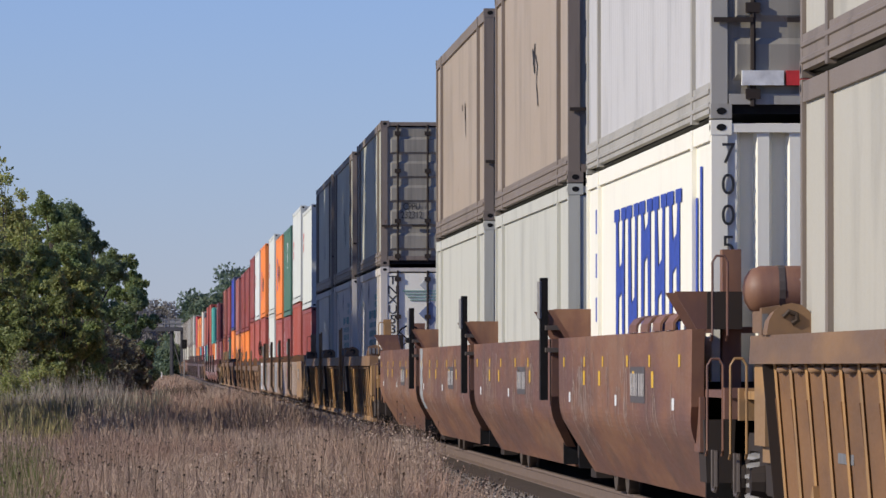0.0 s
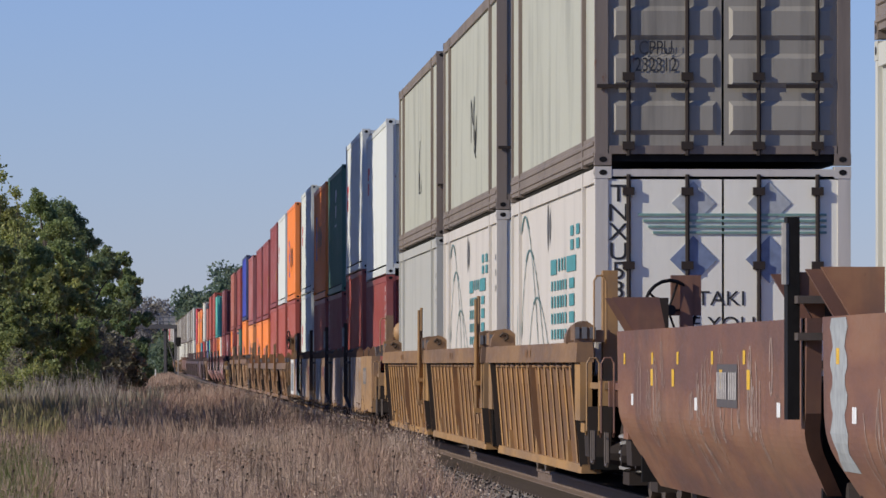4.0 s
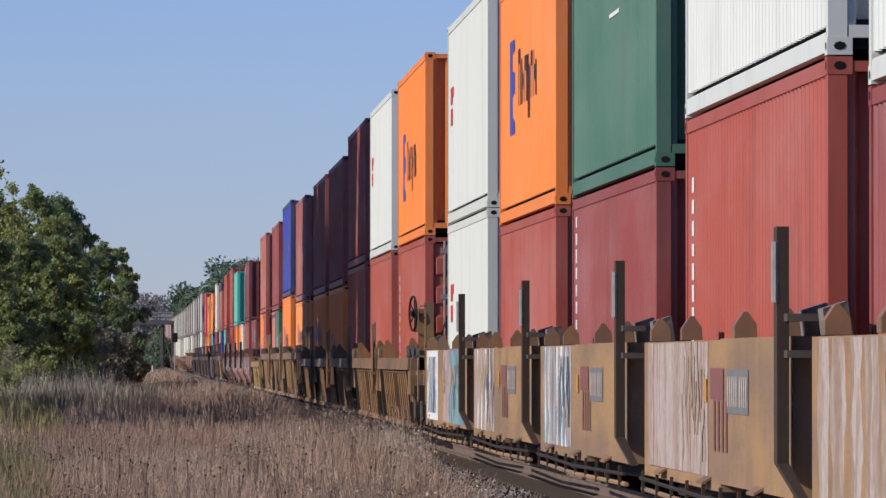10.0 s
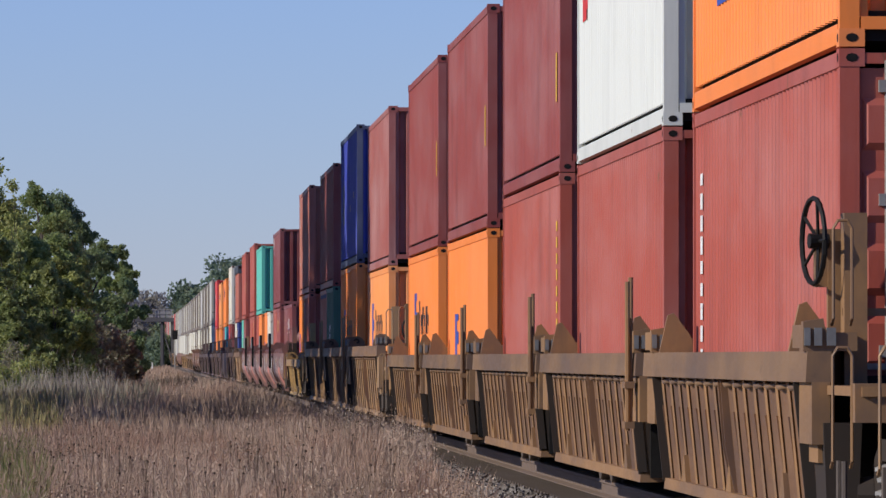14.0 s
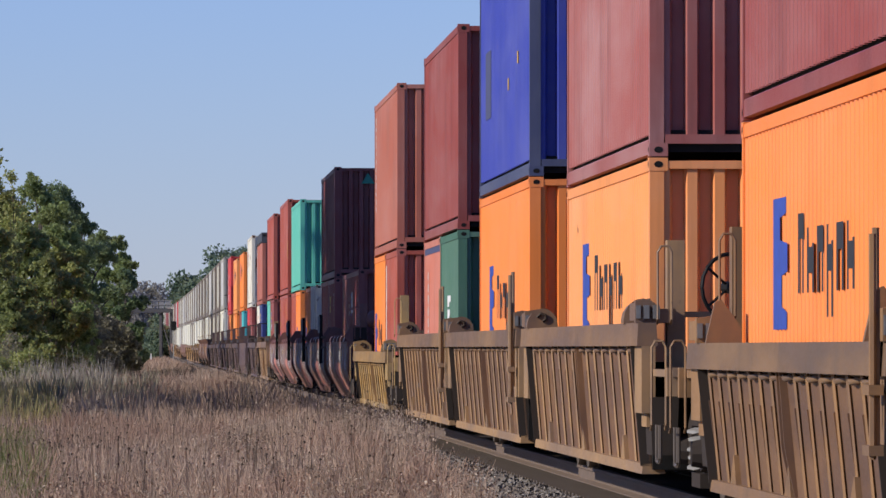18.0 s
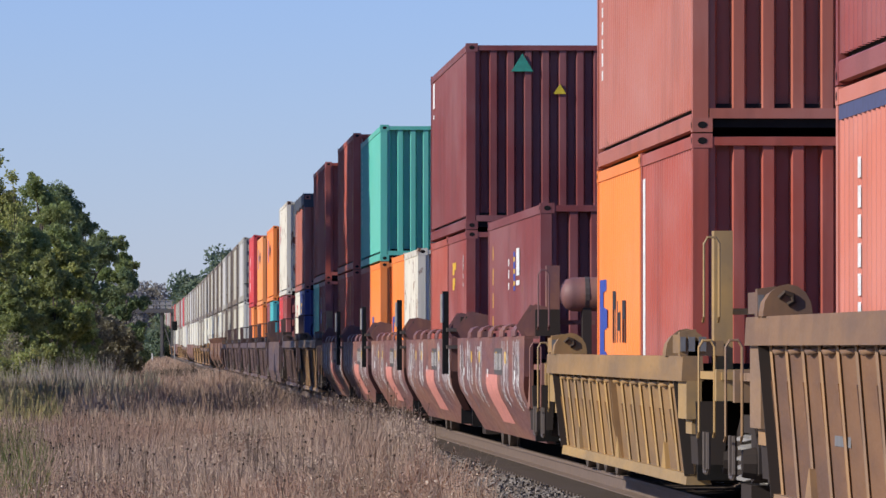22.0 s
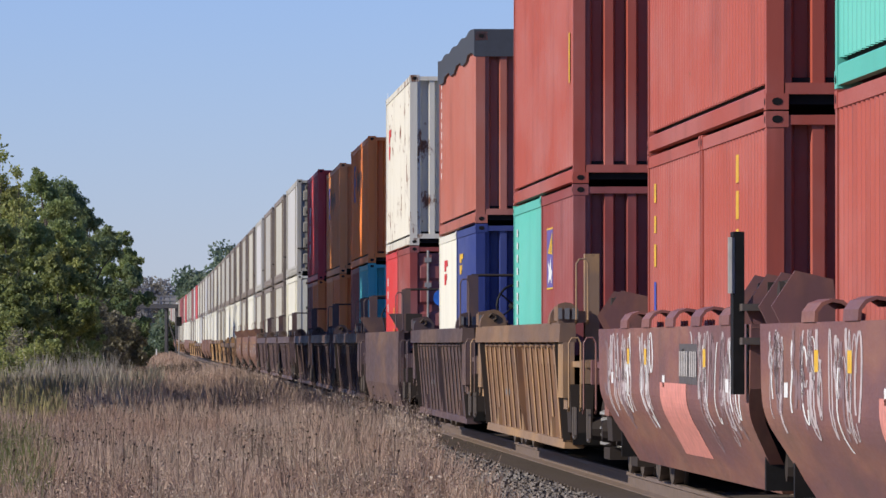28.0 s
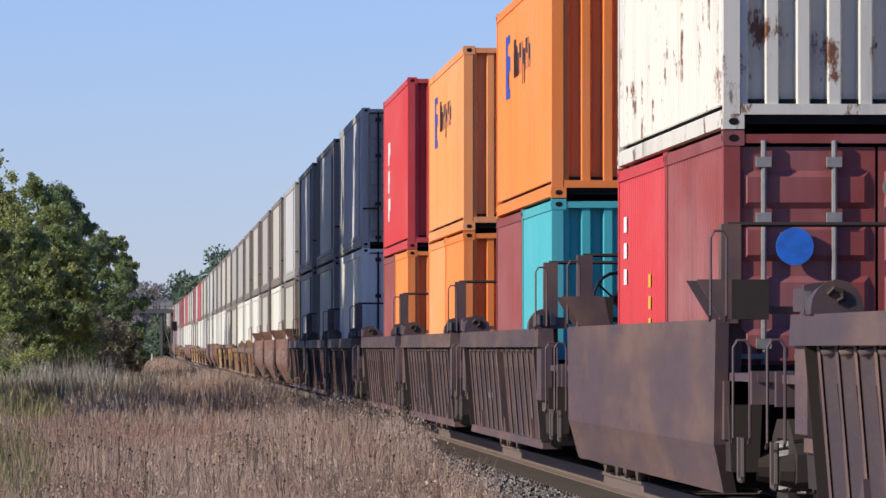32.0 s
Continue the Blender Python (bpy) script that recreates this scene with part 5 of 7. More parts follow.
def wheel_ring(s):
    """A hand brake wheel with spokes, its axis along y."""
    ring = [(0.28 * math.cos(a * math.pi / 10), 0, 0.28 * math.sin(a * math.pi / 10)) for a in range(21)]
    s.tube(ring, 0.018, 6)
    for a in range(5):
        q = a * 2 * math.pi / 5
        s.tube([(0.03 * math.cos(q), 0.03, 0.03 * math.sin(q)), (0.28 * math.cos(q), 0, 0.28 * math.sin(q))], 0.012, 5)
    s.lathe([(-0.03, 0.05), (0.10, 0.05)], "y", (0, 0, 0), 10)


def ribbon(s, pts, x, width):
    """A flat painted stroke on a side face at x (a number, or a function of height), through points (y, z); broad along the train."""
    at = x if callable(x) else (lambda z: x)
    for (ya, za), (yb, zb) in zip(pts, pts[1:]):
        dy, dz = (yb - ya) / 10, zb - za
        ln = math.hypot(dy, dz) or 1
        ny, nz = -dz / ln * width * 4.5, dy / ln * width * 0.45
        s.face([(at(za), ya - ny, za - nz), (at(za), ya + ny, za + nz), (at(zb), yb + ny, zb + nz), (at(zb), yb - ny, zb - nz)])


def loops(s, seed, spots, width, z_lo):
    """Tall hand-drawn loops and drips on a bellied side; spots: (y, top z) pairs."""
    g = random.Random(seed)
    for y, zt in spots:
        zb = max(z_lo, zt - g.uniform(0.25, 0.75))
        hy, rz, rc = g.uniform(0.08, 0.22), (zt - zb) / 2, (zt + zb) / 2
        arc = g.uniform(3.4, 6.3)
        a0, slant = g.uniform(0, 6.3), g.uniform(-0.35, 0.35)
        pts = []
        for k in range(17):
            a = a0 + arc * k / 16
            z = rc + rz * math.sin(a)
            pts.append((y + hy * math.cos(a) + slant * (z - rc), z))
        ribbon(s, pts, belly_x, width * g.uniform(0.6, 1.5))


def bands(unit, seed, y0, y1, z0, z1, mats, count, amp, outline=None):
    """Spray-painted upright wavy bands that fill a stretch of a flat side, one mesh for each colour."""
    g = random.Random(seed)
    cut = sorted((k + g.uniform(0.15, 0.85)) / count for k in range(1, count))
    lines = []
    for f in [0.0] + cut + [1.0]:
        ph, fr, am = g.uniform(0, 6.3), g.uniform(4, 10), amp * g.uniform(0.3, 1.0) * (0.5 if f in (0.0, 1.0) else 1.0)
        lines.append([(y0 + (y1 - y0) * f + am * (math.sin(ph + fr * k / 10) + 0.4 * math.sin(ph * 2 + fr * 2.7 * k / 10)), z0 + (z1 - z0) * k / 10) for k in range(11)])
    per = {}
    for n_, (la, lb) in enumerate(zip(lines, lines[1:])):
        m = mats[(n_ + (g.random() < 0.2)) % len(mats)]
        sol = per.setdefault(m.name, (m, Solid()))[1]
        for (a, za), (b, _), (c, zc), (d, _) in zip(la, lb, la[1:], lb[1:]):
            a, b, c, d = min(a, b), max(a, b), min(c, d), max(c, d)
            sol.face([(-1.5335 - 0.0004 * n_, a, za), (-1.5335 - 0.0004 * n_, c, zc), (-1.5335 - 0.0004 * n_, d, zc), (-1.5335 - 0.0004 * n_, b, za)])
    for m, sol in per.values():
        tagged(part("graffiti", sol.mesh("graffiti", (m,)), unit, (0, 0, 0), "upright bands of spray paint"), kind="stuff")
    if outline:
        sol = Solid()
        for q in lines[1:-1]:
            a_, n_ = g.randrange(0, 6), g.randrange(4, 9)
            ribbon(sol, q[a_:a_ + n_], -1.5405, 0.006 * g.uniform(0.4, 1.8))
        tagged(part("graffiti", sol.mesh("graffiti", (outline,)), unit, (0, 0, 0), "dark spray-paint outlines"), kind="stuff")


def scrawl(s, seed, x, y0, y1, z0, z1, count, width):
    """Unreadable painted scrawl: looping strokes."""
    g = random.Random(seed)
    for _ in range(count):
        y, z = g.uniform(y0, y1), g.uniform(z0, z1)
        pts = []
        for k in range(g.randint(4, 9)):
            pts.append((y, z))
            y = min(max(y + g.uniform(-0.45, 0.55), y0), y1)
            z = min(max(z + g.choice((-1, 1)) * g.uniform(0.12, 0.55), z0), z1)
        ribbon(s, pts, x, width)


def slab(x, y0, y1, z0, z1):
    """A flat painted or stuck-on mark on a left-hand face at x."""
    return lambda s: s.face([(x - 0.004, y0, z0), (x - 0.004, y0, z1), (x - 0.004, y1, z1), (x - 0.004, y1, z0)])


def stroke(parent, name, mat, seed, x, y0, y1, z0, z1, count, width, label=""):
    s = Solid()
    scrawl(s, seed, x, y0, y1, z0, z1, count, width)
    return tagged(part(name, s.mesh(name, (mat,)), parent, (0, 0, 0), label), kind="stuff")


POST_BROWN = plain("post_brown", (0.060, 0.040, 0.027), 0.65, 0.0, 0.2)


def guide_post(unit, style, y, mat, TOP):
    if style == "ribbed":
        p = part("guide_post", shared(("guide_post", style), mat, lambda s: s.box(-1.60, -1.565, -0.09, 0.09, 0.72, TOP + 0.30)), unit, (0, y, 0))
        part("rod", shared(("post_rod", "a"), mat, lambda s: s.tube([(-1.61, -0.10, 0.7), (-1.61, -0.10, TOP + 0.62)], 0.022, 6)), p)
        part("rod", shared(("post_rod", "b"), mat, lambda s: s.tube([(-1.56, 0.20, 0.9), (-1.56, 0.20, TOP + 0.66)], 0.022, 6)), p)
        for zz in (0.75, 1.1):
            part("clamp", shared(("post_clamp", mat.name), mat, lambda s: s.box(-1.635, -1.55, -0.14, 0.24, -0.03, 0.03)), p, (0, 0, zz))
    else:
        foot, tip = (0.98, TOP + 0.66) if style == "smooth" else (0.66, TOP + 0.72)

        def column(s):
            s.box(-1.645, -1.565, -0.12, 0.12, foot, tip)
            if style != "smooth":
                s.hull([(-1.645, -0.12, foot), (-1.565, -0.12, foot), (-1.565, 0.12, foot), (-1.645, 0.12, foot)][::-1], [(-1.56, -0.9, 0.42), (-1.50, -0.9, 0.42), (-1.50, -0.6, 0.42), (-1.56, -0.6, 0.42)][::-1])
        p = part("guide_post", shared(("guide_post", style, TOP), BLACK if style == "smooth" else POST_BROWN, column), unit, (0, y, 0), "black guide post" if style == "smooth" else "dark brown guide post")
        part("roller_strip", shared(("roller_strip", TOP), GALV, lambda s: s.tube([(-1.655, -0.10, TOP + 0.22), (-1.655, -0.10, TOP + 0.62)], 0.028, 8)), p)
        for zz in (TOP - 0.12, TOP + 0.12):
            part("clamp", shared(("post_arm", style), STEEL, lambda s: s.box(-1.60, -1.40, -0.35, 0.06, -0.025, 0.025)), p, (0, 0, zz))


def end_castings(unit, kind, col, y, sy, mat, TOP):
    """What stands on the side at each end of a well to guide the boxes in."""
    if kind == "ribbed":
        cast = shade(CHORD[col]) if col != "car_ochre" else mat

        def lock(s):
            s.box(-1.50, -1.22, -0.55, 0.45, 0, 0.12)
            s.box(-1.56, -1.47, -0.40, 0.30, 0.02, 0.17)
            s.hull([(-1.57, -0.55, 0.0), (-1.40, -0.55, 0.0), (-1.40, -0.40, 0.0), (-1.57, -0.40, 0.0)], [(-1.57, -0.55, 0.19), (-1.44, -0.55, 0.21), (-1.44, -0.40, 0.21), (-1.57, -0.40, 0.19)])
        box_ob = part("locking_box", shared(("locking_box", cast.name), cast, lock), unit, (0, y, TOP + 0.001))
        for q, w in ((-1.545, 0.04), (-1.475, 0.05), (-1.39, 0.06)):
            part("slot", shared(("lock_slot", q), GREY_MARK, lambda s, q=q, w=w: s.box(q - w / 2, q + w / 2, -0.575, -0.551, 0.035, 0.15)), box_ob, (0, 0, 0), "dark steel slot")

        def cam_plate(s):
            ring = [(-1.40 + 0.17 * math.cos(a * math.pi / 8), 0.03 + 0.19 * math.sin(a * math.pi / 8)) for a in range(9)]
            ring = [(-1.23, -0.002)] + ring + [(-1.57, -0.002)]
            s.hull([(a, -0.05, b) for a, b in ring], [(a, 0.30, b * 0.9) for a, b in ring])

        def cam_hook(s):
            s.tube([(-1.46, -0.056, 0.12), (-1.42, -0.058, 0.16), (-1.37, -0.058, 0.14), (-1.36, -0.058, 0.10), (-1.40, -0.056, 0.075)], 0.020, 6)
        if col == "car_ochre":
            part("guide_plate", shared("guide_fin", mat, lambda s: s.hull([(u, -0.03, w) for u, w in ((-1.53, 0), (-1.46, 0.31), (-1.41, 0.33), (-1.27, 0.14), (-1.25, 0))], [(u, 0.05, w) for u, w in ((-1.53, 0), (-1.46, 0.31), (-1.41, 0.33), (-1.27, 0.14), (-1.25, 0))])), unit, (0, y - sy * 0.9, TOP))
        else:
            cam_ob = part("guide_plate", shared(("guide_cam", cast.name), cast, cam_plate), unit, (0, y - sy * 0.95, TOP + 0.002))
            part("cam_hook", shared("cam_hook", POST_BROWN, cam_hook), cam_ob, (0, 0, 0), "dark hooked slot")
    elif kind == "smooth":
        if col == "car_rose":
            out = [(-1.56, 0.12), (-1.40, 0.36), (-1.14, 0.30), (-1.10, 0.0), (-1.50, 0.0)]
        else:
            out = [(-1.66, 0.30), (-1.24, 0.30), (-1.18, 0.0), (-1.48, 0.0)]

        def fan(s):
            s.hull([(u, -0.05, w) for u, w in out], [(u + 0.02, 0.22, w) for u, w in out])
        part("guide_plate", shared(("guide_fan", col), mat, fan), unit, (0, y - sy * 0.75, TOP + 0.001))
        part("guide_plate", shared(("guide_fan", col), mat, fan), unit, (0, y + sy * 0.25, TOP + 0.001))

        def block(s):
            s.box(-1.40, -1.12, -0.34, 0.34, 0, 0.30)
            s.lathe([(-1.44, 0.12), (-1.40, 0.12)], "x", (0, 0, 0.18), 10)
        part("locking_box", shared("lock_block", TRUCK, block), unit, (0, y, TOP))
    else:
        part("guide_plate", shared("gabled_plate", shade("chord_yellow"), gable), unit, (0, y - sy * 0.9, TOP))
        part("guide_plate", shared("gabled_plate", shade("chord_yellow"), gable), unit, (0, y - sy * 4.2, TOP))
        part("guide_plate", shared("guide_wing", plain("grey_casting", (0.20, 0.17, 0.145), 0.6), lambda s: s.hull([(-1.44, -0.05, 0), (-1.26, -0.05, 0), (-1.26, 0.25, 0), (-1.44, 0.25, 0)], [(-1.46, -0.10, 0.17), (-1.30, -0.10, 0.22), (-1.30, 0.25, 0.22), (-1.46, 0.25, 0.17)])), unit, (0, y + sy * 0.1, TOP))


def gable(s):
    """A house-shaped guide plate, bent over at its edges."""
    out = [(-1.54, 0.0), (-1.54, 0.09), (-1.475, 0.19), (-1.445, 0.19), (-1.38, 0.10), (-1.375, 0.0)]
    s.hull([(u, -0.05, w) for u, w in out], [(u + (0.02 if u < -1.4 else -0.01), 0.40, w * 0.96) for u, w in out])


def coupler_end(unit, y, sy, plat, mat, TOP, gear):
    """The platform at a coupled end: deck, sill step, grab rails, coupler and what the gear names."""
    a, b = sorted((y, y + sy * plat))
    dz = 1.16
    deck = part("end_platform", shared(("end_platform", round(plat, 2), sy, mat.name), mat, lambda s: s.box(-1.42, 1.42, 0.0 if sy > 0 else -plat, plat if sy > 0 else 0.0, dz - 0.06, dz)), unit, (0, y, 0))
    part("end_beam", shared(("end_beam", mat.name), mat, lambda s: s.box(-1.46, 1.46, -0.07, 0.07, dz - 0.22, dz + 0.02)), unit, (0, y + sy * (plat - 0.1), 0))
    part("coupler", shared("coupler", TRUCK, lambda s: (s.box(-0.14, 0.14, -0.45, 0.30, 0.72, 0.95), s.lathe([(0.70, 0.16), (0.97, 0.16)], "z", (0, 0.35 * -1, 0), 10))), unit, (0, y + sy * (plat + 0.2), 0))
    part("grab_rail", shared(("grab_rail", "low", mat.name), mat, lambda s: loop_rail(s, -1.57, 0, 0.66, 1.40, 0.12)), unit, (0, y + sy * (plat - 0.5) - 0.2, 0))
    part("side_box", shared(("side_box", mat.name), TRUCK, lambda s: s.hull([(-1.43, -0.35, 0.42), (-1.22, -0.35, 0.42), (-1.22, 0.30, 0.42), (-1.43, 0.30, 0.42)], [(-1.45, -0.35, 0.92), (-1.20, -0.35, 0.92), (-1.20, 0.35, 0.92), (-1.45, 0.35, 0.92)])), unit, (0, y + sy * 0.55, 0), "dark steel box below the platform")
    part("corner_panel", shared(("corner_panel", mat.name), mat, lambda s: s.box(-1.47, -1.43, -0.30, 0.30, 0.66, dz - 0.061)), unit, (0, y + sy * 0.45, 0))
    part("step", shared("step", STEEL, lambda s: s.tube([(-1.50, -0.16, 0.70), (-1.50, -0.16, 0.42), (-1.50, -0.13, 0.39), (-1.50, 0.13, 0.39), (-1.50, 0.16, 0.42), (-1.50, 0.16, 0.70)], 0.018, 6)), unit, (0, y + sy * (plat - 0.45), 0))
    part("brake_hose", shared("brake_hose", RUBBER, lambda s: s.tube([(-0.35, 0, 0.85), (-0.36, 0.1, 0.55), (-0.34, 0.3, 0.36), (-0.30, 0.5, 0.42)], 0.03, 6)), unit, (0, y + sy * (plat - 0.1), 0))
    if "tank" in gear:
        def drum(s):
            s.lathe([(-0.85, 0.03), (-0.835, 0.10), (-0.79, 0.165), (-0.71, 0.195), (0.80, 0.195), (0.90, 0.165), (0.98, 0.03)], "x", (0, 0, 0), 18)
        tank = part("air_reservoir", shared(("air_reservoir", mat.name), mat, drum, True), unit, (-0.28, y + sy * 0.75, 1.95), "round-ended air reservoir")
        for xx in (-0.55, 0.55):
            part("tank_strap", shared("tank_strap", STEEL, lambda s: s.lathe([(-0.025, 0.20), (0.025, 0.20)], "x", (0, 0, 0), 18)), tank, (xx, 0, 0))
            part("tank_leg", shared("tank_leg", TRUCK, lambda s: s.box(-0.05, 0.05, -0.12, 0.12, -0.79, -0.15)), tank, (xx, 0, 0))
        part("handle", shared("tank_handle", GALV, lambda s: s.tube([(-0.4, -0.17, 0.08), (-0.4, -0.28, 0.08), (0.3, -0.28, 0.11), (0.3, -0.17, 0.11)], 0.015, 5)), tank)
    if "stand" in gear:
        st = part("end_stand", shared(("end_stand", mat.name), mat, lambda s: (s.box(-1.46, -1.31, -0.12, 0.12, dz, 2.28), s.box(-1.46, -0.9, -0.03, 0.03, dz + 0.45, dz + 0.50))), unit, (0 if mat.name == "car_purple_paint" else 0.20, y + sy * 0.25, 0))
        if mat.name == "car_purple_paint":
            part("cross_rail", shared("cross_rail", TRUCK, lambda s: s.tube([(-1.4, 0, 2.28), (1.2, 0, 2.28)], 0.02, 5)), st)
        part("grab_rail", shared(("grab_rail", "high", mat.name), mat, lambda s: loop_rail(s, -1.58, -0.5, 1.55, 2.22, 0.12)), st, (0, sy * 0.1, 0))
    if "brake" in gear:
        turn = pose(-0.9, y + sy * (plat - 0.35), 1.85, 0, 0, 25) if "brake" in gear.split() else (pose(-1.44, y + sy * 0.15, 2.10, 0, 0, -80) if "tank" not in gear else pose(-0.5, y + sy * (plat - 0.5), 2.05, 0, 0, -60))
        wh = part("brake_wheel", shared("brake_wheel", BLACK, wheel_ring), unit, (0, 0, 0), "black spoked hand brake wheel")
        wh.matrix_basis = turn
        part("brake_stand", shared(("brake_stand", mat.name), mat, lambda s: (s.box(-0.06, 0.06, 0.0, 0.10, dz - 2.0, 0.10), s.box(-0.14, 0.14, 0.02, 0.16, -0.20, 0.18))), unit, (turn.translation.x + 0.16, turn.translation.y + 0.05, 2.0))


GEAR = {1: "stand", 2: "tank stand", 9: "tank stand", 14: "brake_side stand", 19: "brake stand", 22: "stand", 23: "tank stand brake_side", 28: "stand", 29: "brake stand", 30: "stand", 31: "stand"}
FAR_GEAR = {5: "brake", 13: "", 8: "tank", 18: "tank stand", 30: "brake stand"}
for i, (unit, mid, well, kind, col, near_t, far_t, same_n, same_f, level, plat_n, plat_f) in enumerate(UNITS):
    if not level:
        continue
    mat, TOP, hw = shade(col), TOPS[col], well / 2
    if same_n:
        guide_post(unit, kind, -(hw + (0.55 if kind != "ribbed" else 0.62)), mat, TOP)
    else:
        coupler_end(unit, -(hw + 0.1), -1, plat_n, mat, TOP, GEAR.get(i, "stand"))
    if not same_f:
        coupler_end(unit, hw + 0.1, 1, plat_f, mat, TOP, FAR_GEAR.get(i, ""))
    for sy in (-1, 1):
        end_castings(unit, kind, col, sy * (hw + 0.35), sy, mat, TOP)
    if kind == "smooth" and col != "car_purple":
        def hump(s):
            """A plate curled over inwards."""
            out = [(-1.545, 0.0), (-1.54, 0.07), (-1.50, 0.125), (-1.43, 0.15), (-1.36, 0.14), (-1.31, 0.10)]
            inn = [(-1.525, 0.0), (-1.52, 0.06), (-1.485, 0.105), (-1.43, 0.127), (-1.37, 0.117), (-1.325, 0.085)]
            for (a, b), (c, d) in zip(zip(out, inn), zip(out[1:], inn[1:])):
                s.hull([(*a[:1], -0.45, a[1]), (b[0], -0.45, b[1]), (d[0], -0.45, d[1]), (c[0], -0.45, c[1])], [(a[0], 0.45, a[1]), (b[0], 0.45, b[1]), (d[0], 0.45, d[1]), (c[0], 0.45, c[1])])
        for k in range(5 if col == "car_rose" else 4 if i == 2 else 0):
            part("saddle", shared(("saddle", col), mat, hump), unit, (0, -hw * 0.82 + k * (1.45 if col == "car_brown" else 2.7), TOP + 0.001))
        # small plates and signs
        for k in range(7):
            y0 = -hw + 1.2 + k * (well - 2.4) / 6
            part("marker_plate", shared(("marker", k % 2), YELLOW_MARK if k % 3 else WHITE_MARK, slab(-1.53, -0.13, 0.13, 1.16 if k % 3 else 0.98, 1.30 if k % 3 else 1.08)), unit, (0, y0, 0))
        for k in range(6 if col == "car_brown" else 0):
            part("marker_plate", shared("amber_oval", YELLOW_MARK, slab(-1.53, -0.10, 0.10, 1.34, 1.44)), unit, (0, -hw + 0.5 + k * (well - 1.0) / 5 + 0.3 * (k % 2), 0))
        part("data_panel", shared("data_panel", plain("panel_dark", (0.085, 0.075, 0.072), 0.7), slab(-1.53, -0.9, 0.9, 1.02, 1.34)), unit, (0, -hw * 0.35, 0), "grey stencil panel")
        for k in range(9):
            part("stencil_bar", shared("stencil_bar", plain("stencil_white", (0.46, 0.43, 0.40), 0.7), slab(-1.535, -0.055, 0.055, 1.08, 1.28)), unit, (0, -hw * 0.35 - 0.78 + k * 0.18 + (0.14 if k > 3 else 0.0), 0))
    if col == "car_rose":
        def patch(s):
            prof = [q for q in side_profile("smooth", TOP)[1:] if q[1] > 0.36]
            for (x0, za), (x1, zb) in zip(prof, prof[1:]):
                s.face([(-x0 - 0.004, -1.5, za), (-x0 - 0.004, 1.3, za), (-x1 - 0.004, 1.3, zb), (-x1 - 0.004, -1.5, zb)])
        part("primer_patch", shared("primer_patch", PINK_MARK, patch), unit, (0, -hw * 0.12, 0), "pale pink primer patch")
        chalk, ash = plain("chalk_spray", (0.48, 0.41, 0.40), 0.7), plain("ash_spray", (0.22, 0.14, 0.14), 0.7)
        g5 = random.Random(900 + i)
        for mt, cnt, wd, z_lo, lab in ((ash, 20, 0.014, 0.50, "grey scrawled graffiti"), (chalk, 44, 0.0085, 0.42, "chalky scrawled graffiti"), (WHITE_MARK, 16, 0.008, 0.55, "white scrawled graffiti")):
            sol = Solid()
            heart = [-hw * 0.85, -hw * 0.55, hw * 0.3, hw * 0.62, hw * 0.9]
            spots = [(min(max(g5.choice(heart) + g5.gauss(0, 0.5), -hw), hw), TOP - 0.04 - 0.35 * g5.random() ** 2) for _ in range(cnt)]
            loops(sol, g5.randrange(9999), spots[:cnt // 2], wd, z_lo)
            for y1_, zt in spots[cnt // 2:]:
                ln_, sl = g5.uniform(0.15, 0.65), g5.uniform(-0.5, 0.5)
                ribbon(sol, [(y1_ + sl * k / 8 * ln_ + 0.04 * math.sin(k * 1.3), max(0.45, zt - ln_ * k / 8)) for k in range(9)], belly_x, wd * g5.uniform(0.8, 2.2))
            tagged(part("graffiti", sol.mesh("graffiti", (mt,)), unit, (0, 0, 0), lab), kind="stuff")
    if col == "car_brown":
        g5 = random.Random(300 + i)
        sol = Solid()
        loops(sol, 301 + i, [(hw * g5.choice((-0.6, -0.1, 0.55, 0.6)) + g5.gauss(0, 1.1), TOP - 0.1 - 0.5 * g5.random()) for _ in range(34)], 0.0055, 0.35)
        if i == 4:
            run = Solid()
            for k in range(16):
                za, zb = TOP - 0.06 * k - 0.01, TOP - 0.06 * (k + 1) - 0.01
                wa, wb = 0.45 + 0.10 * math.sin(k * 1.7), 0.45 + 0.10 * math.sin((k + 1) * 1.7)
                run.face([(belly_x(za), hw * 0.97 - wa, za), (belly_x(za), hw * 0.97 + wa, za), (belly_x(zb), hw * 0.97 + wb, zb), (belly_x(zb), hw * 0.97 - wb, zb)])
            part("paint_run", run.mesh("paint_run", (plain("pale_run", (0.33, 0.35, 0.345), 0.7),)), unit, (0, 0, 0), "pale grey run of spilled paint")
        tagged(part("scrape", sol.mesh("scrape", (plain("worn_steel", (0.34, 0.24, 0.19), 0.6),)), unit, (0, 0, 0), "pale scrape marks"), kind="stuff")
    if kind == "flat":
        wash, faint, dusk = plain("wash_spray", (0.36, 0.27, 0.21), 0.7), plain("faint_spray", (0.44, 0.36, 0.31), 0.7), plain("dusk_spray", (0.31, 0.215, 0.15), 0.7)
        sky_b, rose, aqua, slate = plain("blue_spray", (0.14, 0.24, 0.33), 0.6), plain("rose_spray", (0.46, 0.32, 0.30), 0.6), plain("aqua_spray", (0.22, 0.34, 0.34), 0.6), plain("slate_spray", (0.07, 0.10, 0.14), 0.6)
        mustard, amber, wine = plain("mustard_coat", (0.40, 0.26, 0.085), 0.6), plain("amber_coat", (0.50, 0.24, 0.05), 0.6), plain("wine_spray", (0.22, 0.08, 0.07), 0.6)
        lo_z, hi_z = 0.46, TOP - 0.02
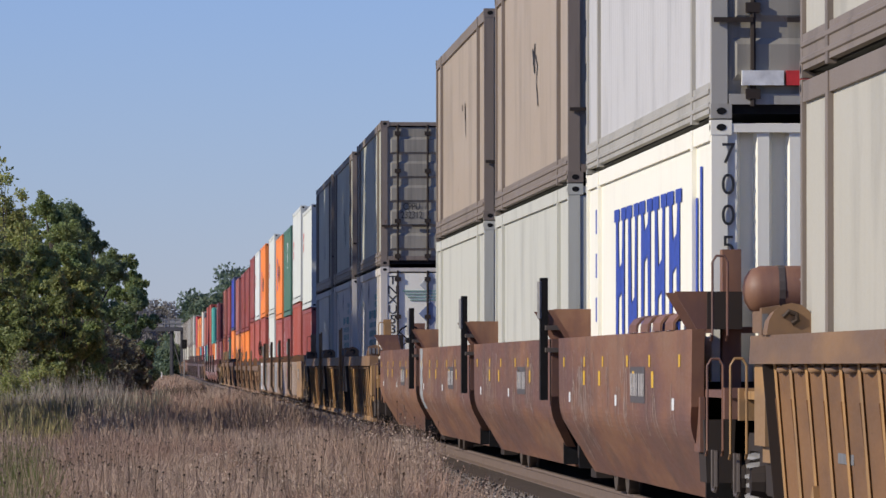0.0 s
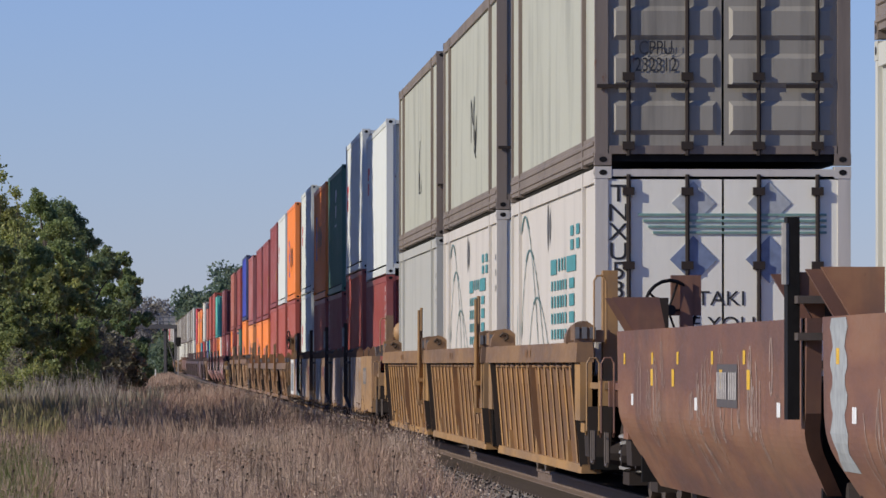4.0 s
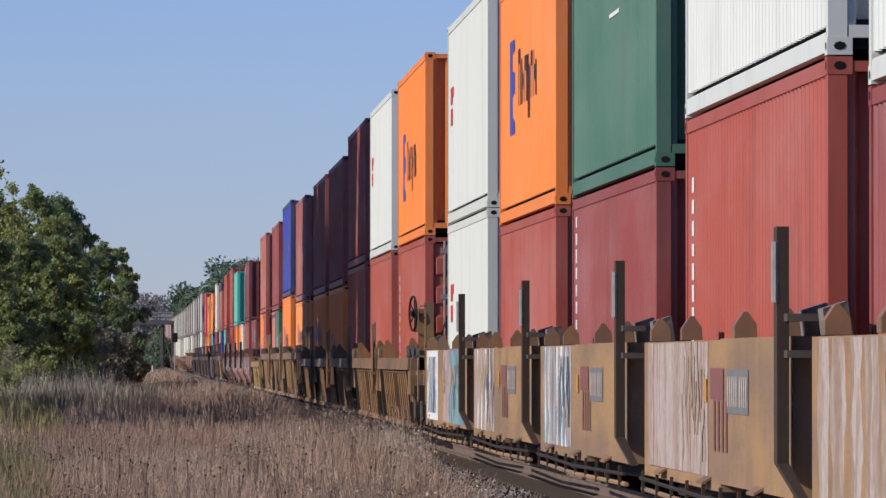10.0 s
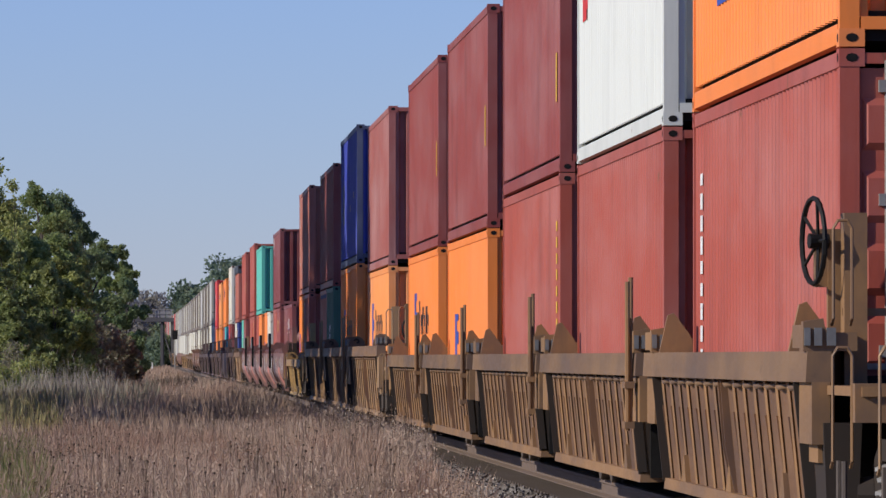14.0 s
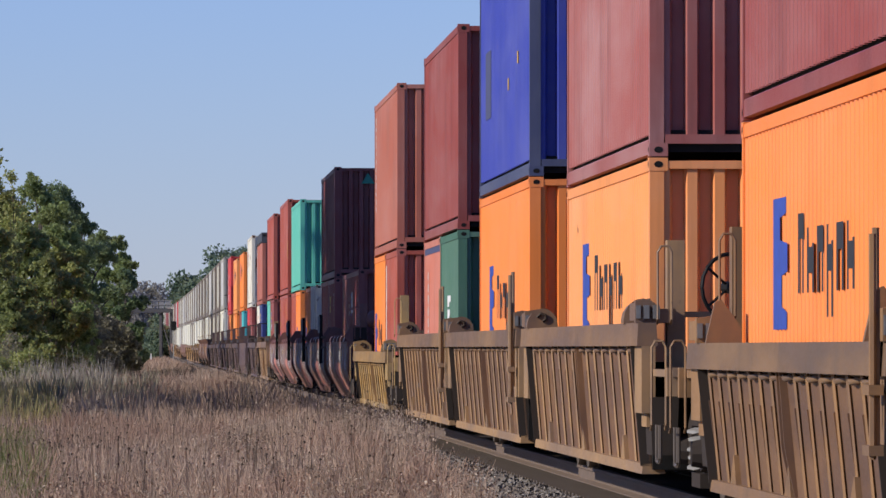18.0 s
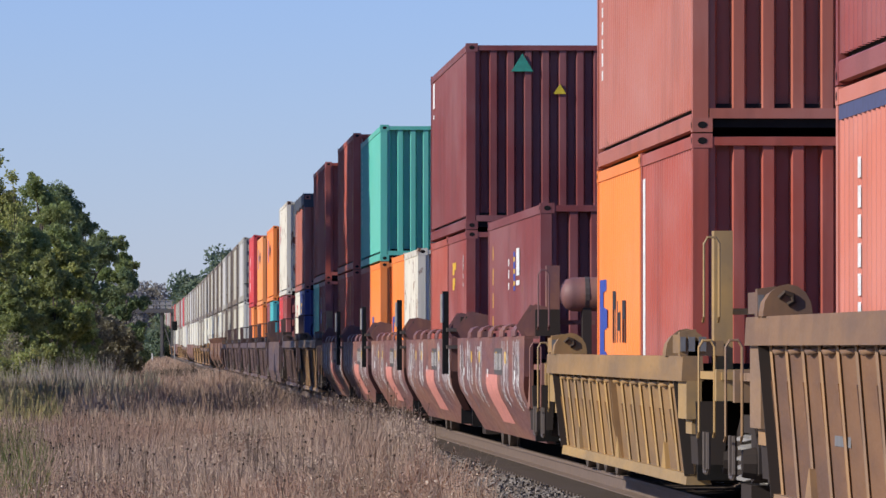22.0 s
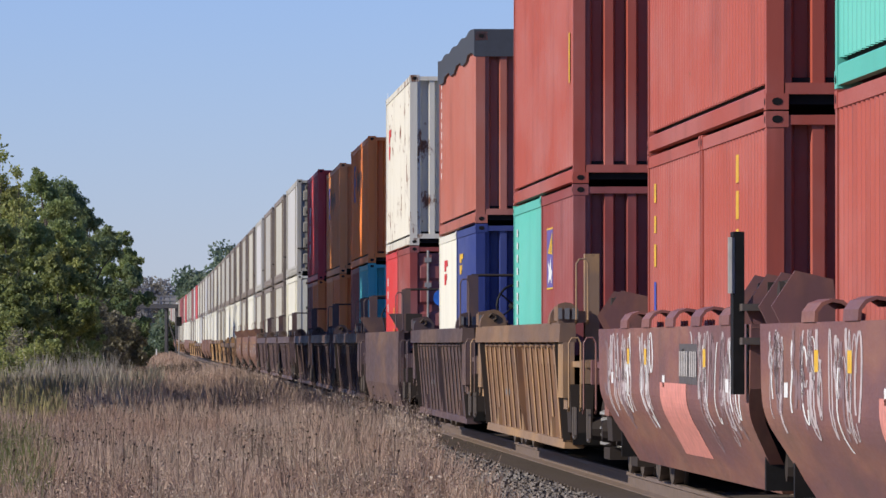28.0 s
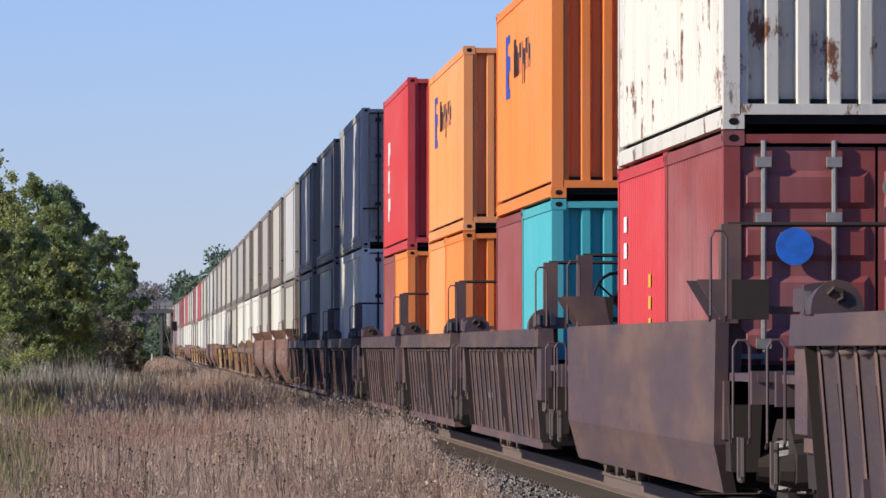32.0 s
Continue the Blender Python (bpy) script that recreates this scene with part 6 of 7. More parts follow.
        if i == 9:
            bands(unit, 91, -hw * 0.05, hw * 0.97, lo_z, hi_z, [wash, faint, dusk, wash, shade("car_tan"), faint], 40, 0.10, dusk)
        elif i == 10:
            bands(unit, 92, hw * 0.0, hw * 0.95, lo_z, hi_z, [faint, wash, rose, dusk, faint, wash], 38, 0.10, dusk)
        elif i == 11:
            bands(unit, 93, hw * 0.2, hw * 0.92, lo_z, hi_z, [faint, WHITE_MARK, sky_b, faint, wash], 34, 0.12, slate)
        elif i == 12:
            bands(unit, 94, hw * 0.22, hw * 0.98, lo_z, hi_z, [faint, wash, faint, rose, mustard, wash, WHITE_MARK], 34, 0.16, slate)
        else:
            part("graffiti", shared("spray_frame", WHITE_MARK, slab(-1.5295, hw * 0.36, hw * 0.96, lo_z, hi_z)), unit, (0, 0, 0), "white spray-paint panel")
            bands(unit, 95, hw * 0.44, hw * 0.90, lo_z + 0.1, hi_z - 0.09, [sky_b, WHITE_MARK, slate, faint], 19, 0.09)
            bands(unit, 96, -hw * 0.22, hw * 0.10, lo_z, hi_z, [rose, rose, wash, faint], 7, 0.3, dusk)
            bands(unit, 97, -hw * 0.92, -hw * 0.24, lo_z, hi_z, [aqua, sky_b, aqua, faint], 11, 0.5, slate)
        if i in (10, 11, 12):
            part("graffiti", shared("flag_patch", wine, slab(-1.5335, -0.7, 0.5, 1.05, 1.28)), unit, (0, -hw * 0.12, 0), "dark red painted sign shape")
            for k in range(4):
                part("graffiti", shared("flag_leg", wine, slab(-1.5335, -0.07, 0.07, 0.66, 1.04 if k < 3 else 1.25)), unit, (0, -hw * 0.12 - 0.6 - 0.34 * (k == 3) + 0.36 * k * (k < 3), 0))
        for k in range(2):
            part("amber_plate", shared("amber_plate", amber, slab(-1.5365, -0.16, 0.16, 1.02, 1.2)), unit, (0, hw * (0.93 - 0.9 * k), 0))
        part("data_panel", shared("dark_panel", GREY_MARK, slab(-1.532, -0.9, 0.9, 0.95, 1.27)), unit, (0, -hw * 0.42, 0), "dark stencil panel")
        for k in range(9):
            part("stencil_bar", shared("tan_bar", plain("faint_spray", (0.52, 0.47, 0.45), 0.7), slab(-1.536, -0.055, 0.055, 1.0, 1.22)), unit, (0, -hw * 0.42 - 0.76 + k * 0.175 + (0.12 if k > 3 else 0.0), 0))
        part("train_pipe", shared(("train_pipe", round(well, 1)), TRUCK, lambda s: s.tube([(-1.56, -hw - 0.5, 0.33), (-1.58, 0, 0.30), (-1.56, hw + 0.4, 0.33)], 0.018, 6)), unit)
        part("train_pipe", shared(("lower_pipe", round(well, 1)), mat, lambda s: s.tube([(-1.54, -hw - 0.5, 0.24), (-1.56, 0, 0.22), (-1.54, hw + 0.4, 0.24)], 0.022, 6)), unit)
        for k in range(3):
            part("step_plate", shared("step_plate", shade("chord_yellow"), lambda s: s.hull([(-1.60, -0.3, 0.40), (-1.53, -0.3, 0.44), (-1.53, 0.3, 0.44), (-1.60, 0.3, 0.40)], [(-1.60, -0.3, 0.42), (-1.53, -0.3, 0.46), (-1.53, 0.3, 0.46), (-1.60, 0.3, 0.42)])), unit, (0, -hw * 0.7 + k * hw * 0.7, 0))
        for k in range(9):
            part("pipe_bracket", shared("pipe_bracket", POST_BROWN, lambda s: s.box(-1.58, -1.555, -0.03, 0.03, 0.20, 0.40)), unit, (0, -hw + k * well / 8, 0))
        for k in range(4 if i == 9 else 0):
            part("lift_ring", shared("lift_ring", POST_BROWN, lambda s: s.tube([(-1.46, -0.26, 0), (-1.46, -0.20, 0.10), (-1.46, 0, 0.14), (-1.46, 0.20, 0.10), (-1.46, 0.26, 0)], 0.012, 5)), unit, (0, -hw * 0.7 + k * 1.5, TOP - 0.01))
    if kind == "ribbed" and not same_f:
        part("stencil_plate", shared("stencil_plate", GREY_MARK, slab(-1.415, -0.5, 0.5, 0.72, 0.98)), unit, (0, hw * 0.45, 0), "dark stencil plate")
    if kind == "ribbed" and col == "car_yellow":
        for k in range(2):
            part("chord_mark", shared("chord_mark", shade("grime_yellow"), slab(-1.556, -0.2, 0.2, TOP - 0.14, TOP - 0.06)), unit, (0, -hw * 0.1 + k * 0.7, 0))

# ---- markings of the containers ----
def on_side(ob, name, mat, y0, y1, z0, z1, label="", lift=0.0):
    """A flat mark on the left side of a box; y from its middle, z over the rail head."""
    hw = 1.2095 if ob.get("iso", 1) else 1.2715
    return part(name, shared((name, round(y0, 3), round(y1, 3), round(z0, 3), round(z1, 3), hw, lift), mat, slab(-hw - lift * 0.5, y0, y1, z0, z1)), ob, (0, 0, 0), label)


def on_end(ob, name, mat, x0, x1, z0, z1, label="", lift=0.0):
    y = -ob["half"]
    return part(name, shared((name, "end", round(x0, 3), round(x1, 3), round(z0, 3), round(z1, 3), round(y, 2), lift), mat, lambda s: s.box(x0, x1, y - 0.004 - lift, y + 0.02, z0, z1)), ob, (0, 0, 0), label)


def flat(s, x, y0, y1, z0, z1):
    s.face([(x, y0, z0), (x, y0, z1), (x, y1, z1), (x, y1, z0)])


def outline(s, x, pts):
    """One flat shape on a left-hand face at x, from its corners (y, z)."""
    s.face([(x, y, z) for y, z in pts])


def figure_logo(ob, yc, zc, size, figure, letters, seed, count=6, label="emblem"):
    """A tall blue figure and a line of heavy block letters reduced to plain shapes."""
    g = random.Random(seed)
    s = Solid()
    x = -1.2135
    body = ((1.15, -0.95), (1.15, 0.95), (0.15, 0.95), (0.15, 0.72), (0.62, 0.66), (0.62, 0.34), (0.05, 0.28), (0.05, -0.12), (0.50, -0.18), (0.50, -0.62), (0.10, -0.70), (0.10, -0.95))
    outline(s, x, [(yc + a, zc + b * size) for a, b in body])
    part("emblem", s.mesh("emblem", (figure,)), ob, (0, 0, 0), "tall blue emblem")
    y = yc - 0.75
    for k in range(count):
        s = Solid()
        w = g.uniform(0.30, 0.44)
        z0, z1 = zc - size * (0.45 + (0.35 if k in (3,) else 0)), zc + size * (0.45 + (0.22 if k in (0,) else 0))
        if k % 2:
            zr = (z1 + zc) / 2
            pts = [(0, z0), (0, z1), (-0.12, z1), (-0.12, zc + 0.09), (-w + 0.02, zc + 0.09), (-w + 0.02, zr), (-w - 0.1, zr), (-w - 0.1, z0), (-w + 0.02, z0), (-w + 0.02, zc - 0.09), (-0.12, zc - 0.09), (-0.12, z0)]
        else:
            pts = [(0, z0), (0, z1), (-w - 0.1, z1), (-w - 0.1, z0), (-w + 0.02, z0), (-w + 0.02, z1 - 0.18), (-0.12, z1 - 0.18), (-0.12, z0)]
        outline(s, x, [(y + a, b) for a, b in pts])
        part("letter_shape", s.mesh("letter_shape", (letters,)), ob)
        y -= w + 0.32
    return ob


def dash_column(ob, y, z0, z1, mat, count, seed, width=0.10):
    """A column of short unreadable marks."""
    g = random.Random(seed)
    for k in range(count):
        z = z1 - (z1 - z0) * (k + 0.5) / count
        h = (z1 - z0) / count * g.uniform(0.25, 0.42)
        on_side(ob, "data_mark", mat, y - width, y + width, z - h, z + h)


def side_emblem(ob, mat, y, z, seed, size=0.5, n=3):
    g = random.Random(seed)
    for k in range(n):
        s = Solid()
        zz = z - k * size * 0.75
        d = y - 1.0 + 0.3 * (k % 2)
        outline(s, -1.2135, [(y + 0.1, zz - size * 0.3), (y + 0.1, zz + size * 0.3), (d, zz + size * 0.3), (d, zz - size * 0.05), (y - 0.5, zz - size * 0.05), (y - 0.5, zz - size * 0.3)])
        part("emblem", s.mesh("emblem", (mat,)), ob, (0, 0, 0), "small painted emblem")


def low(i, k=0):
    return BOXES[(i, "low")][k]


def up(i):
    return BOXES[(i, "up")][0]


for b in (low(i, k) for i in range(9) for k in range(len(BOXES.get((i, "low"), ())))):
    b["iso"] = 0
for i in range(9):
    if (i, "up") in BOXES:
        up(i)["iso"] = 0
# the white trailer box with big blue letters reduced to shapes
b = low(2)
for k in range(5):
    s = Solid()
    y, zt, zb, x = 3.9 - k * 1.75, 2.88, 1.40, -1.2755
    zm = (2.15, 1.80, 2.45, 2.10, 2.30)[k]
    outline(s, x, [(y + a, z) for a, z in ((0.15, zb), (0.15, zb + 0.12), (-0.10, zb + 0.12), (-0.10, zt - 0.12), (0.15, zt - 0.12), (0.15, zt), (-0.62, zt), (-0.62, zt - 0.12), (-0.42, zt - 0.12),
                                            (-0.55, zm + 0.14), (-0.95, zm + 0.20), (-1.05, zt - 0.12), (-0.85, zt - 0.12), (-0.85, zt), (-1.52, zt), (-1.52, zt - 0.12), (-1.32, zt - 0.12),
                                            (-1.32, zb + 0.12), (-1.52, zb + 0.12), (-1.52, zb), (-0.85, zb), (-0.85, zb + 0.12), (-1.0, zb + 0.12), (-0.95, zm - 0.08), (-0.5, zm - 0.14), (-0.42, zb + 0.12), (-0.62, zb + 0.12), (-0.62, zb))])
    part("letter_shape", s.mesh("letter_shape", (BLUE_MARK,)), b, (0, 0, 0), "large blue letter shape")
for k in range(3):
    on_side(b, "stripe", BLUE_MARK, -6.9 + k * 0.5, -6.65 + k * 0.5, 1.2, 3.0 - k * 0.25)
    on_side(b, "data_mark", BLUE_MARK, 6.2, 6.9, 2.7 - k * 0.45, 2.95 - k * 0.45)
for k, ch in enumerate("70058"):
    lettering("number", ch, 0.24, BLACK_MARK, b, Matrix.Translation((-1.16, -8.085, 3.06 - 0.25 * k)) @ ON_END)
for k in range(6):
    on_end(up(2), "reflector", RED_MARK if k % 2 else WHITE_MARK, -1.05 + k * 0.36, -0.71 + k * 0.36, 3.62, 3.74, "", 0.045)
# grey box with doors and its number
b = up(6)
lettering("number", "CPPU\n232312", 0.20, BLACK_MARK, b, Matrix.Translation((-0.68, -8.078, 4.45)) @ ON_END, 0.72)
b = low(6)
for k, ch in enumerate("TNXU53"):
    lettering("number", ch, 0.25, BLACK_MARK, b, Matrix.Translation((-1.06, -8.068, 3.06 - 0.195 * k)) @ ON_END, 1.15)
DIAMOND = plain("slate_diamond", (0.20, 0.25, 0.36), 0.6)
for cx, cz, r in ((-0.30, 2.40, 0.24), (0.47, 2.40, 0.24), (0.47, 2.97, 0.22), (-0.30, 2.97, 0.22)):
    part("diamond_plate", shared(("diamond_plate", cx, cz), DIAMOND if cz < 2.5 else plain("faded_placard", (0.42, 0.44, 0.44), 0.6), lambda s: s.hull([(cx - r, -8.073, cz), (cx, -8.073, cz - r), (cx + r, -8.073, cz), (cx, -8.073, cz + r)], [(cx - r, -8.06, cz), (cx, -8.06, cz - r), (cx + r, -8.06, cz), (cx, -8.06, cz + r)])), b)
FADED_GREEN = plain("faded_green", (0.20, 0.34, 0.29), 0.7)
for k in range(4):
    on_end(b, "stripe", FADED_GREEN, -0.86 + 0.05 * k, 1.05, 2.84 - k * 0.06, 2.865 - k * 0.06, "", 0.0)
lettering("word", "TAKI", 0.21, BLACK_MARK, b, Matrix.Translation((-0.02, -8.069, 2.0)) @ ON_END, 1.1)
lettering("word", "OA", 0.21, BLACK_MARK, b, Matrix.Translation((0.82, -8.069, 2.0)) @ ON_END, 1.1)
lettering("word", "F YOU", 0.21, BLACK_MARK, b, Matrix.Translation((0.0, -8.069, 1.74)) @ ON_END, 1.1)
# leaf arcs and tinted window grids on two white boxes
ARC = plain("arc_green", (0.10, 0.19, 0.18), 0.6)
GRID = plain("grid_teal", (0.07, 0.27, 0.28), 0.6)
for i in (6, 7):
    b = low(i)
    for yc, zt, half in ((5.3, 3.12, 2.5), (4.3, 2.70, 2.6), (2.8, 2.12, 2.3)):
        s = Solid()
        pts = [(yc + half * u / 10 - 0.25 * half * (u / 10) ** 2, zt - (zt - 1.3) * abs(u / 10) ** 2.0) for u in range(-11, 12)]
        ribbon(s, pts, -1.2745, 0.010)
        ribbon(s, pts[8:15], -1.2755, 0.026)
        part("arc", s.mesh("arc", (ARC,)), b, (0, 0, 0), "thin dark green painted arc")
    for y0, w in ((0.0, 1.1), (-1.4, 0.26), (-1.95, 0.24), (-2.45, 0.24), (-2.95, 1.6)):
        on_side(b, "grid_square", GRID, y0 - w, y0, 2.34 if w > 1 else 2.37, 2.51)
    for z0, z1 in ((2.16, 2.27), (1.97, 2.10), (1.79, 1.91), (1.62, 1.73)):
        for y0, w in ((-0.1, 0.24), (-0.6, 0.3), (-1.15, 0.26), (-1.6, 0.34), (-2.15, 0.22), (-2.6, 0.28), (-3.4, 0.85)):
            on_side(b, "grid_square", GRID, y0 - w, y0, z0, z1)
    for z0 in (2.57, 2.72):
        for y0 in (-3.6, -4.6):
            on_side(b, "grid_square", GRID, y0 - 0.55, y0, z0, z0 + 0.11)
    for dy in (0.0, 0.42):
        part("sketch", shared(("sparkle", dy), GREY_MARK, lambda s: s.face([(-1.2745, 0.55 - dy, 2.60 + 0.1 * dy), (-1.2745, 0.72 - dy, 2.9), (-1.2745, 0.55 - dy, 3.22 - 0.2 * dy), (-1.2745, 0.38 - dy, 2.9)])), b, (0, 0, 0), "small grey painted sparkle")
for i in (3, 4, 7, 8):
    s = Solid()
    scrawl(s, 80 + i, -1.2745, -2.0, -0.5, 4.2, 5.2, 2, 0.015)
    part("scrape", s.mesh("scrape", (BLACK_MARK,)), up(i), (0, 0, 0), "dark scrape mark")
    for k in range(3):
        on_side(low(i), "data_mark", GREY_MARK, -7.35 if i > 5 else -7.8, -7.22 if i > 5 else -7.66, 2.3 + 0.2 * k, 2.38 + 0.2 * k)
# pale boxes with small red emblems
for i, ob in ((9, up(9)), (10, up(10)), (13, up(13)), (13, low(13)), (15, up(15))):
    side_emblem(ob, RED_MARK, 5.2, (5.3 if ob is not low(13) else 2.35), i, 0.42, 2)
side_emblem(up(11), WHITE_MARK, -0.2, 5.45, 5, 0.5, 2)
on_side(up(11), "underline", WHITE_MARK, -1.1, 0.3, 4.72, 4.76)
for i in (12, 14):
    figure_logo(up(i), 2.6, 4.75, 0.62, BLUE_MARK, BLACK_MARK, i)
for i in (18, 19, 20):
    figure_logo(low(i), 2.4, 1.95, 0.5, BLUE_MARK, BLACK_MARK, i)
figure_logo(low(22, 1), 1.6, 1.6, 0.45, BLUE_MARK, BLACK_MARK, 3, 3)
figure_logo(low(25, 1), 1.6, 1.5, 0.45, BLUE_MARK, BLACK_MARK, 4, 3)
figure_logo(low(26, 0), 0.8, 1.5, 0.5, BLUE_MARK, BLACK_MARK, 4, 2)
for i in (31, 32):
    figure_logo(up(i), 2.8, 4.9, 0.42, BLUE_MARK, BLACK_MARK, i)
figure_logo(low(17), 2.6, 1.6, 0.4, BLUE_MARK, BLACK_MARK, 9, 2)
# columns of small white marks along the far edge of many boxes
for i, mat, yy in ((9, WHITE_MARK, -5.2), (10, WHITE_MARK, 5.4), (14, WHITE_MARK, 5.3), (11, WHITE_MARK, 5.5), (16, YELLOW_MARK, -5.3)):
    dash_column(low(i), yy, 0.9, 2.9, mat, 11, i, 0.11)
for i, mat in ((16, YELLOW_MARK), (17, YELLOW_MARK), (18, YELLOW_MARK), (27, YELLOW_MARK), (28, YELLOW_MARK)):
    on_side(up(i), "data_mark", mat, -5.35, -5.15, 4.2, 4.75)
for i, zz in ((22, 4.0), (26, 3.9), (29, 3.9), (30, 4.3)):
    dash_column(up(i), 5.4, zz, zz + 1.9, WHITE_MARK, 12, i, 0.10)
dash_column(low(28, 1), 2.3, 0.9, 2.8, WHITE_MARK, 12, 4, 0.12)
dash_column(low(21, 1), 1.6, 0.9, 2.6, WHITE_MARK, 9, 5, 0.10)
for k in range(2):
    dash_column(low(27, k), 2.2 if k else -0.4, 2.0, 2.85, YELLOW_MARK, 3, 6 + k, 0.12)
    dash_column(low(27, k), 2.2 if k else -0.4, 1.5, 2.0, BLUE_MARK, 1, 6 + k, 0.12)
side_emblem(low(21, 0), WHITE_MARK, 0.6, 2.05, 8, 0.28, 2)
on_side(low(22, 0), "stripe", WHITE_MARK, 2.55, 2.85, 0.6, 2.9)
on_side(up(20), "window_patch", plain("worn_blue", (0.06, 0.07, 0.15), 0.7), 3.2, 4.6, 4.4, 5.3, "worn darker paint patch")
for k in range(2):
    on_side(up(20), "data_mark", YELLOW_MARK, -1.2 - 2.2 * k, -1.0 - 2.2 * k, 4.6 + 0.25 * k, 4.75 + 0.25 * k)
# maroon boxes with hazard triangles
TRI = plain("hazard_yellow", (0.62, 0.48, 0.02), 0.6)


def triangle(ob, x, z, r, mat):
    y = -ob["half"] - 0.006
    part("hazard_sign", shared(("hazard_sign", x, z, r, round(y, 2)), mat, lambda s: s.hull([(x - r, y, z), (x + r, y, z), (x, y, z + r * 1.6)], [(x - r, y + 0.03, z), (x + r, y + 0.03, z), (x, y + 0.03, z + r * 1.6)])), ob)


b = up(24)
triangle(b, -0.42, 5.30, 0.16, GREEN_MARK)
triangle(b, 0.12, 4.98, 0.09, TRI)
for k, ch in enumerate("DRYU4204828"):
    lettering("number", ch, 0.15, GALV, b, Matrix.Translation((0.80, -6.079, 5.75 - 0.15 * k)) @ ON_END)
on_side(b, "emblem", WHITE_MARK, 4.8, 5.4, 5.15, 5.55)
on_side(b, "data_mark", WHITE_MARK, 4.9, 5.3, 4.98, 5.05)
b = low(23)
triangle(b, -0.30, 1.95, 0.22, GREEN_MARK)
on_side(b, "emblem", WHITE_MARK, -1.45, -0.75, 2.24, 2.58)
on_side(b, "data_mark", WHITE_MARK, -1.5, -0.7, 2.12, 2.18)
on_side(b, "emblem", BLUE_MARK, -0.5, -0.1, 2.06, 2.54)
for k in range(3):
    on_side(b, "emblem", YELLOW_MARK, -0.45, -0.15, 2.12 + k * 0.15, 2.18 + k * 0.15, "", 0.004)
dash_column(b, 4.9, 1.5, 2.75, YELLOW_MARK, 4, 3, 0.08)
dash_column(b, 1.0, 2.05, 2.5, WHITE_MARK, 3, 3, 0.10)
side_emblem(low(24, 0), YELLOW_MARK, 1.4, 2.52, 9, 0.30, 2)
dash_column(low(24, 0), -1.9, 2.2, 2.7, WHITE_MARK, 4, 2, 0.07)
triangle(up(22), -0.30, 5.2, 0.11, TRI)
triangle(up(26), 0.35, 5.0, 0.09, TRI)
for i in (14, 20):
    for k in range(5):
        x0 = -0.75 + 0.30 * k
        on_end(low(i), "hazard_stripe", YELLOW_MARK if k % 2 else BLACK_MARK, x0, x0 + 0.26, 3.27, 3.35, "", 0.0)
for k in range(6):
    on_end(low(14), "word_bar", WHITE_MARK, -0.62 + 0.17 * k, -0.51 + 0.17 * k, 2.04, 2.16, "", 0.03)
for k, x0 in enumerate((-0.95, -0.55, -0.1)):
    part("letter_shape", shared(("tall_letter", k), WHITE_MARK, lambda s: (s.box(x0, x0 + 0.09, -6.105, -6.085, 1.55, 2.1 - 0.12 * k), s.box(x0 - 0.08, x0 + 0.2, -6.106, -6.085, 1.9 - 0.2 * k, 1.98 - 0.2 * k), s.box(x0, x0 + 0.22, -6.107, -6.085, 1.5, 1.6))), low(9))
# rust-streaked white box over the maroon doors with a round blue sign
b = low(30, 0)
part("round_sign", shared("round_sign", plain("sign_blue", (0.02, 0.16, 0.62), 0.5), lambda s: s.lathe([(-3.09, 0.15), (-3.06, 0.15)], "y", (-0.66, 0, 2.15), 24)), b, (0, 0, 0), "round bright blue sign")
part("round_sign", shared("round_plate", GALV, lambda s: s.lathe([(-3.09, 0.10), (-3.06, 0.10)], "y", (0.14, 0, 2.62), 20)), b)
b = low(30, 1)
for k in range(3):
    on_side(b, "letter_shape", WHITE_MARK, 1.9 - 1.4 * k, 2.6 - 1.4 * k, 0.62, 1.35)
    on_side(b, "data_mark", WHITE_MARK, 1.9, 2.3, 1.95 + 0.25 * k, 2.10 + 0.25 * k)
    on_side(b, "data_mark", YELLOW_MARK, -1.2, -0.9, 1.5 + 0.2 * k, 1.62 + 0.2 * k)
side_emblem(up(30), RED_MARK, 4.6, 5.3, 3, 0.42, 2)
side_emblem(low(29, 1), RED_MARK, 1.2, 2.55, 3, 0.28, 2)
side_emblem(low(29, 0), YELLOW_MARK, 2.1, 2.6, 3, 0.22, 2)
b = low(28, 0)
on_side(b, "emblem", plain("sticker_violet", (0.13, 0.09, 0.30), 0.6), 0.85, 2.05, 1.98, 2.66, "violet sticker with a yellow fan")
for k in range(2):
    on_side(b, "sticker_edge", YELLOW_MARK, 0.85, 2.05, 1.965 + 0.685 * k, 1.985 + 0.685 * k, "", 0.004)
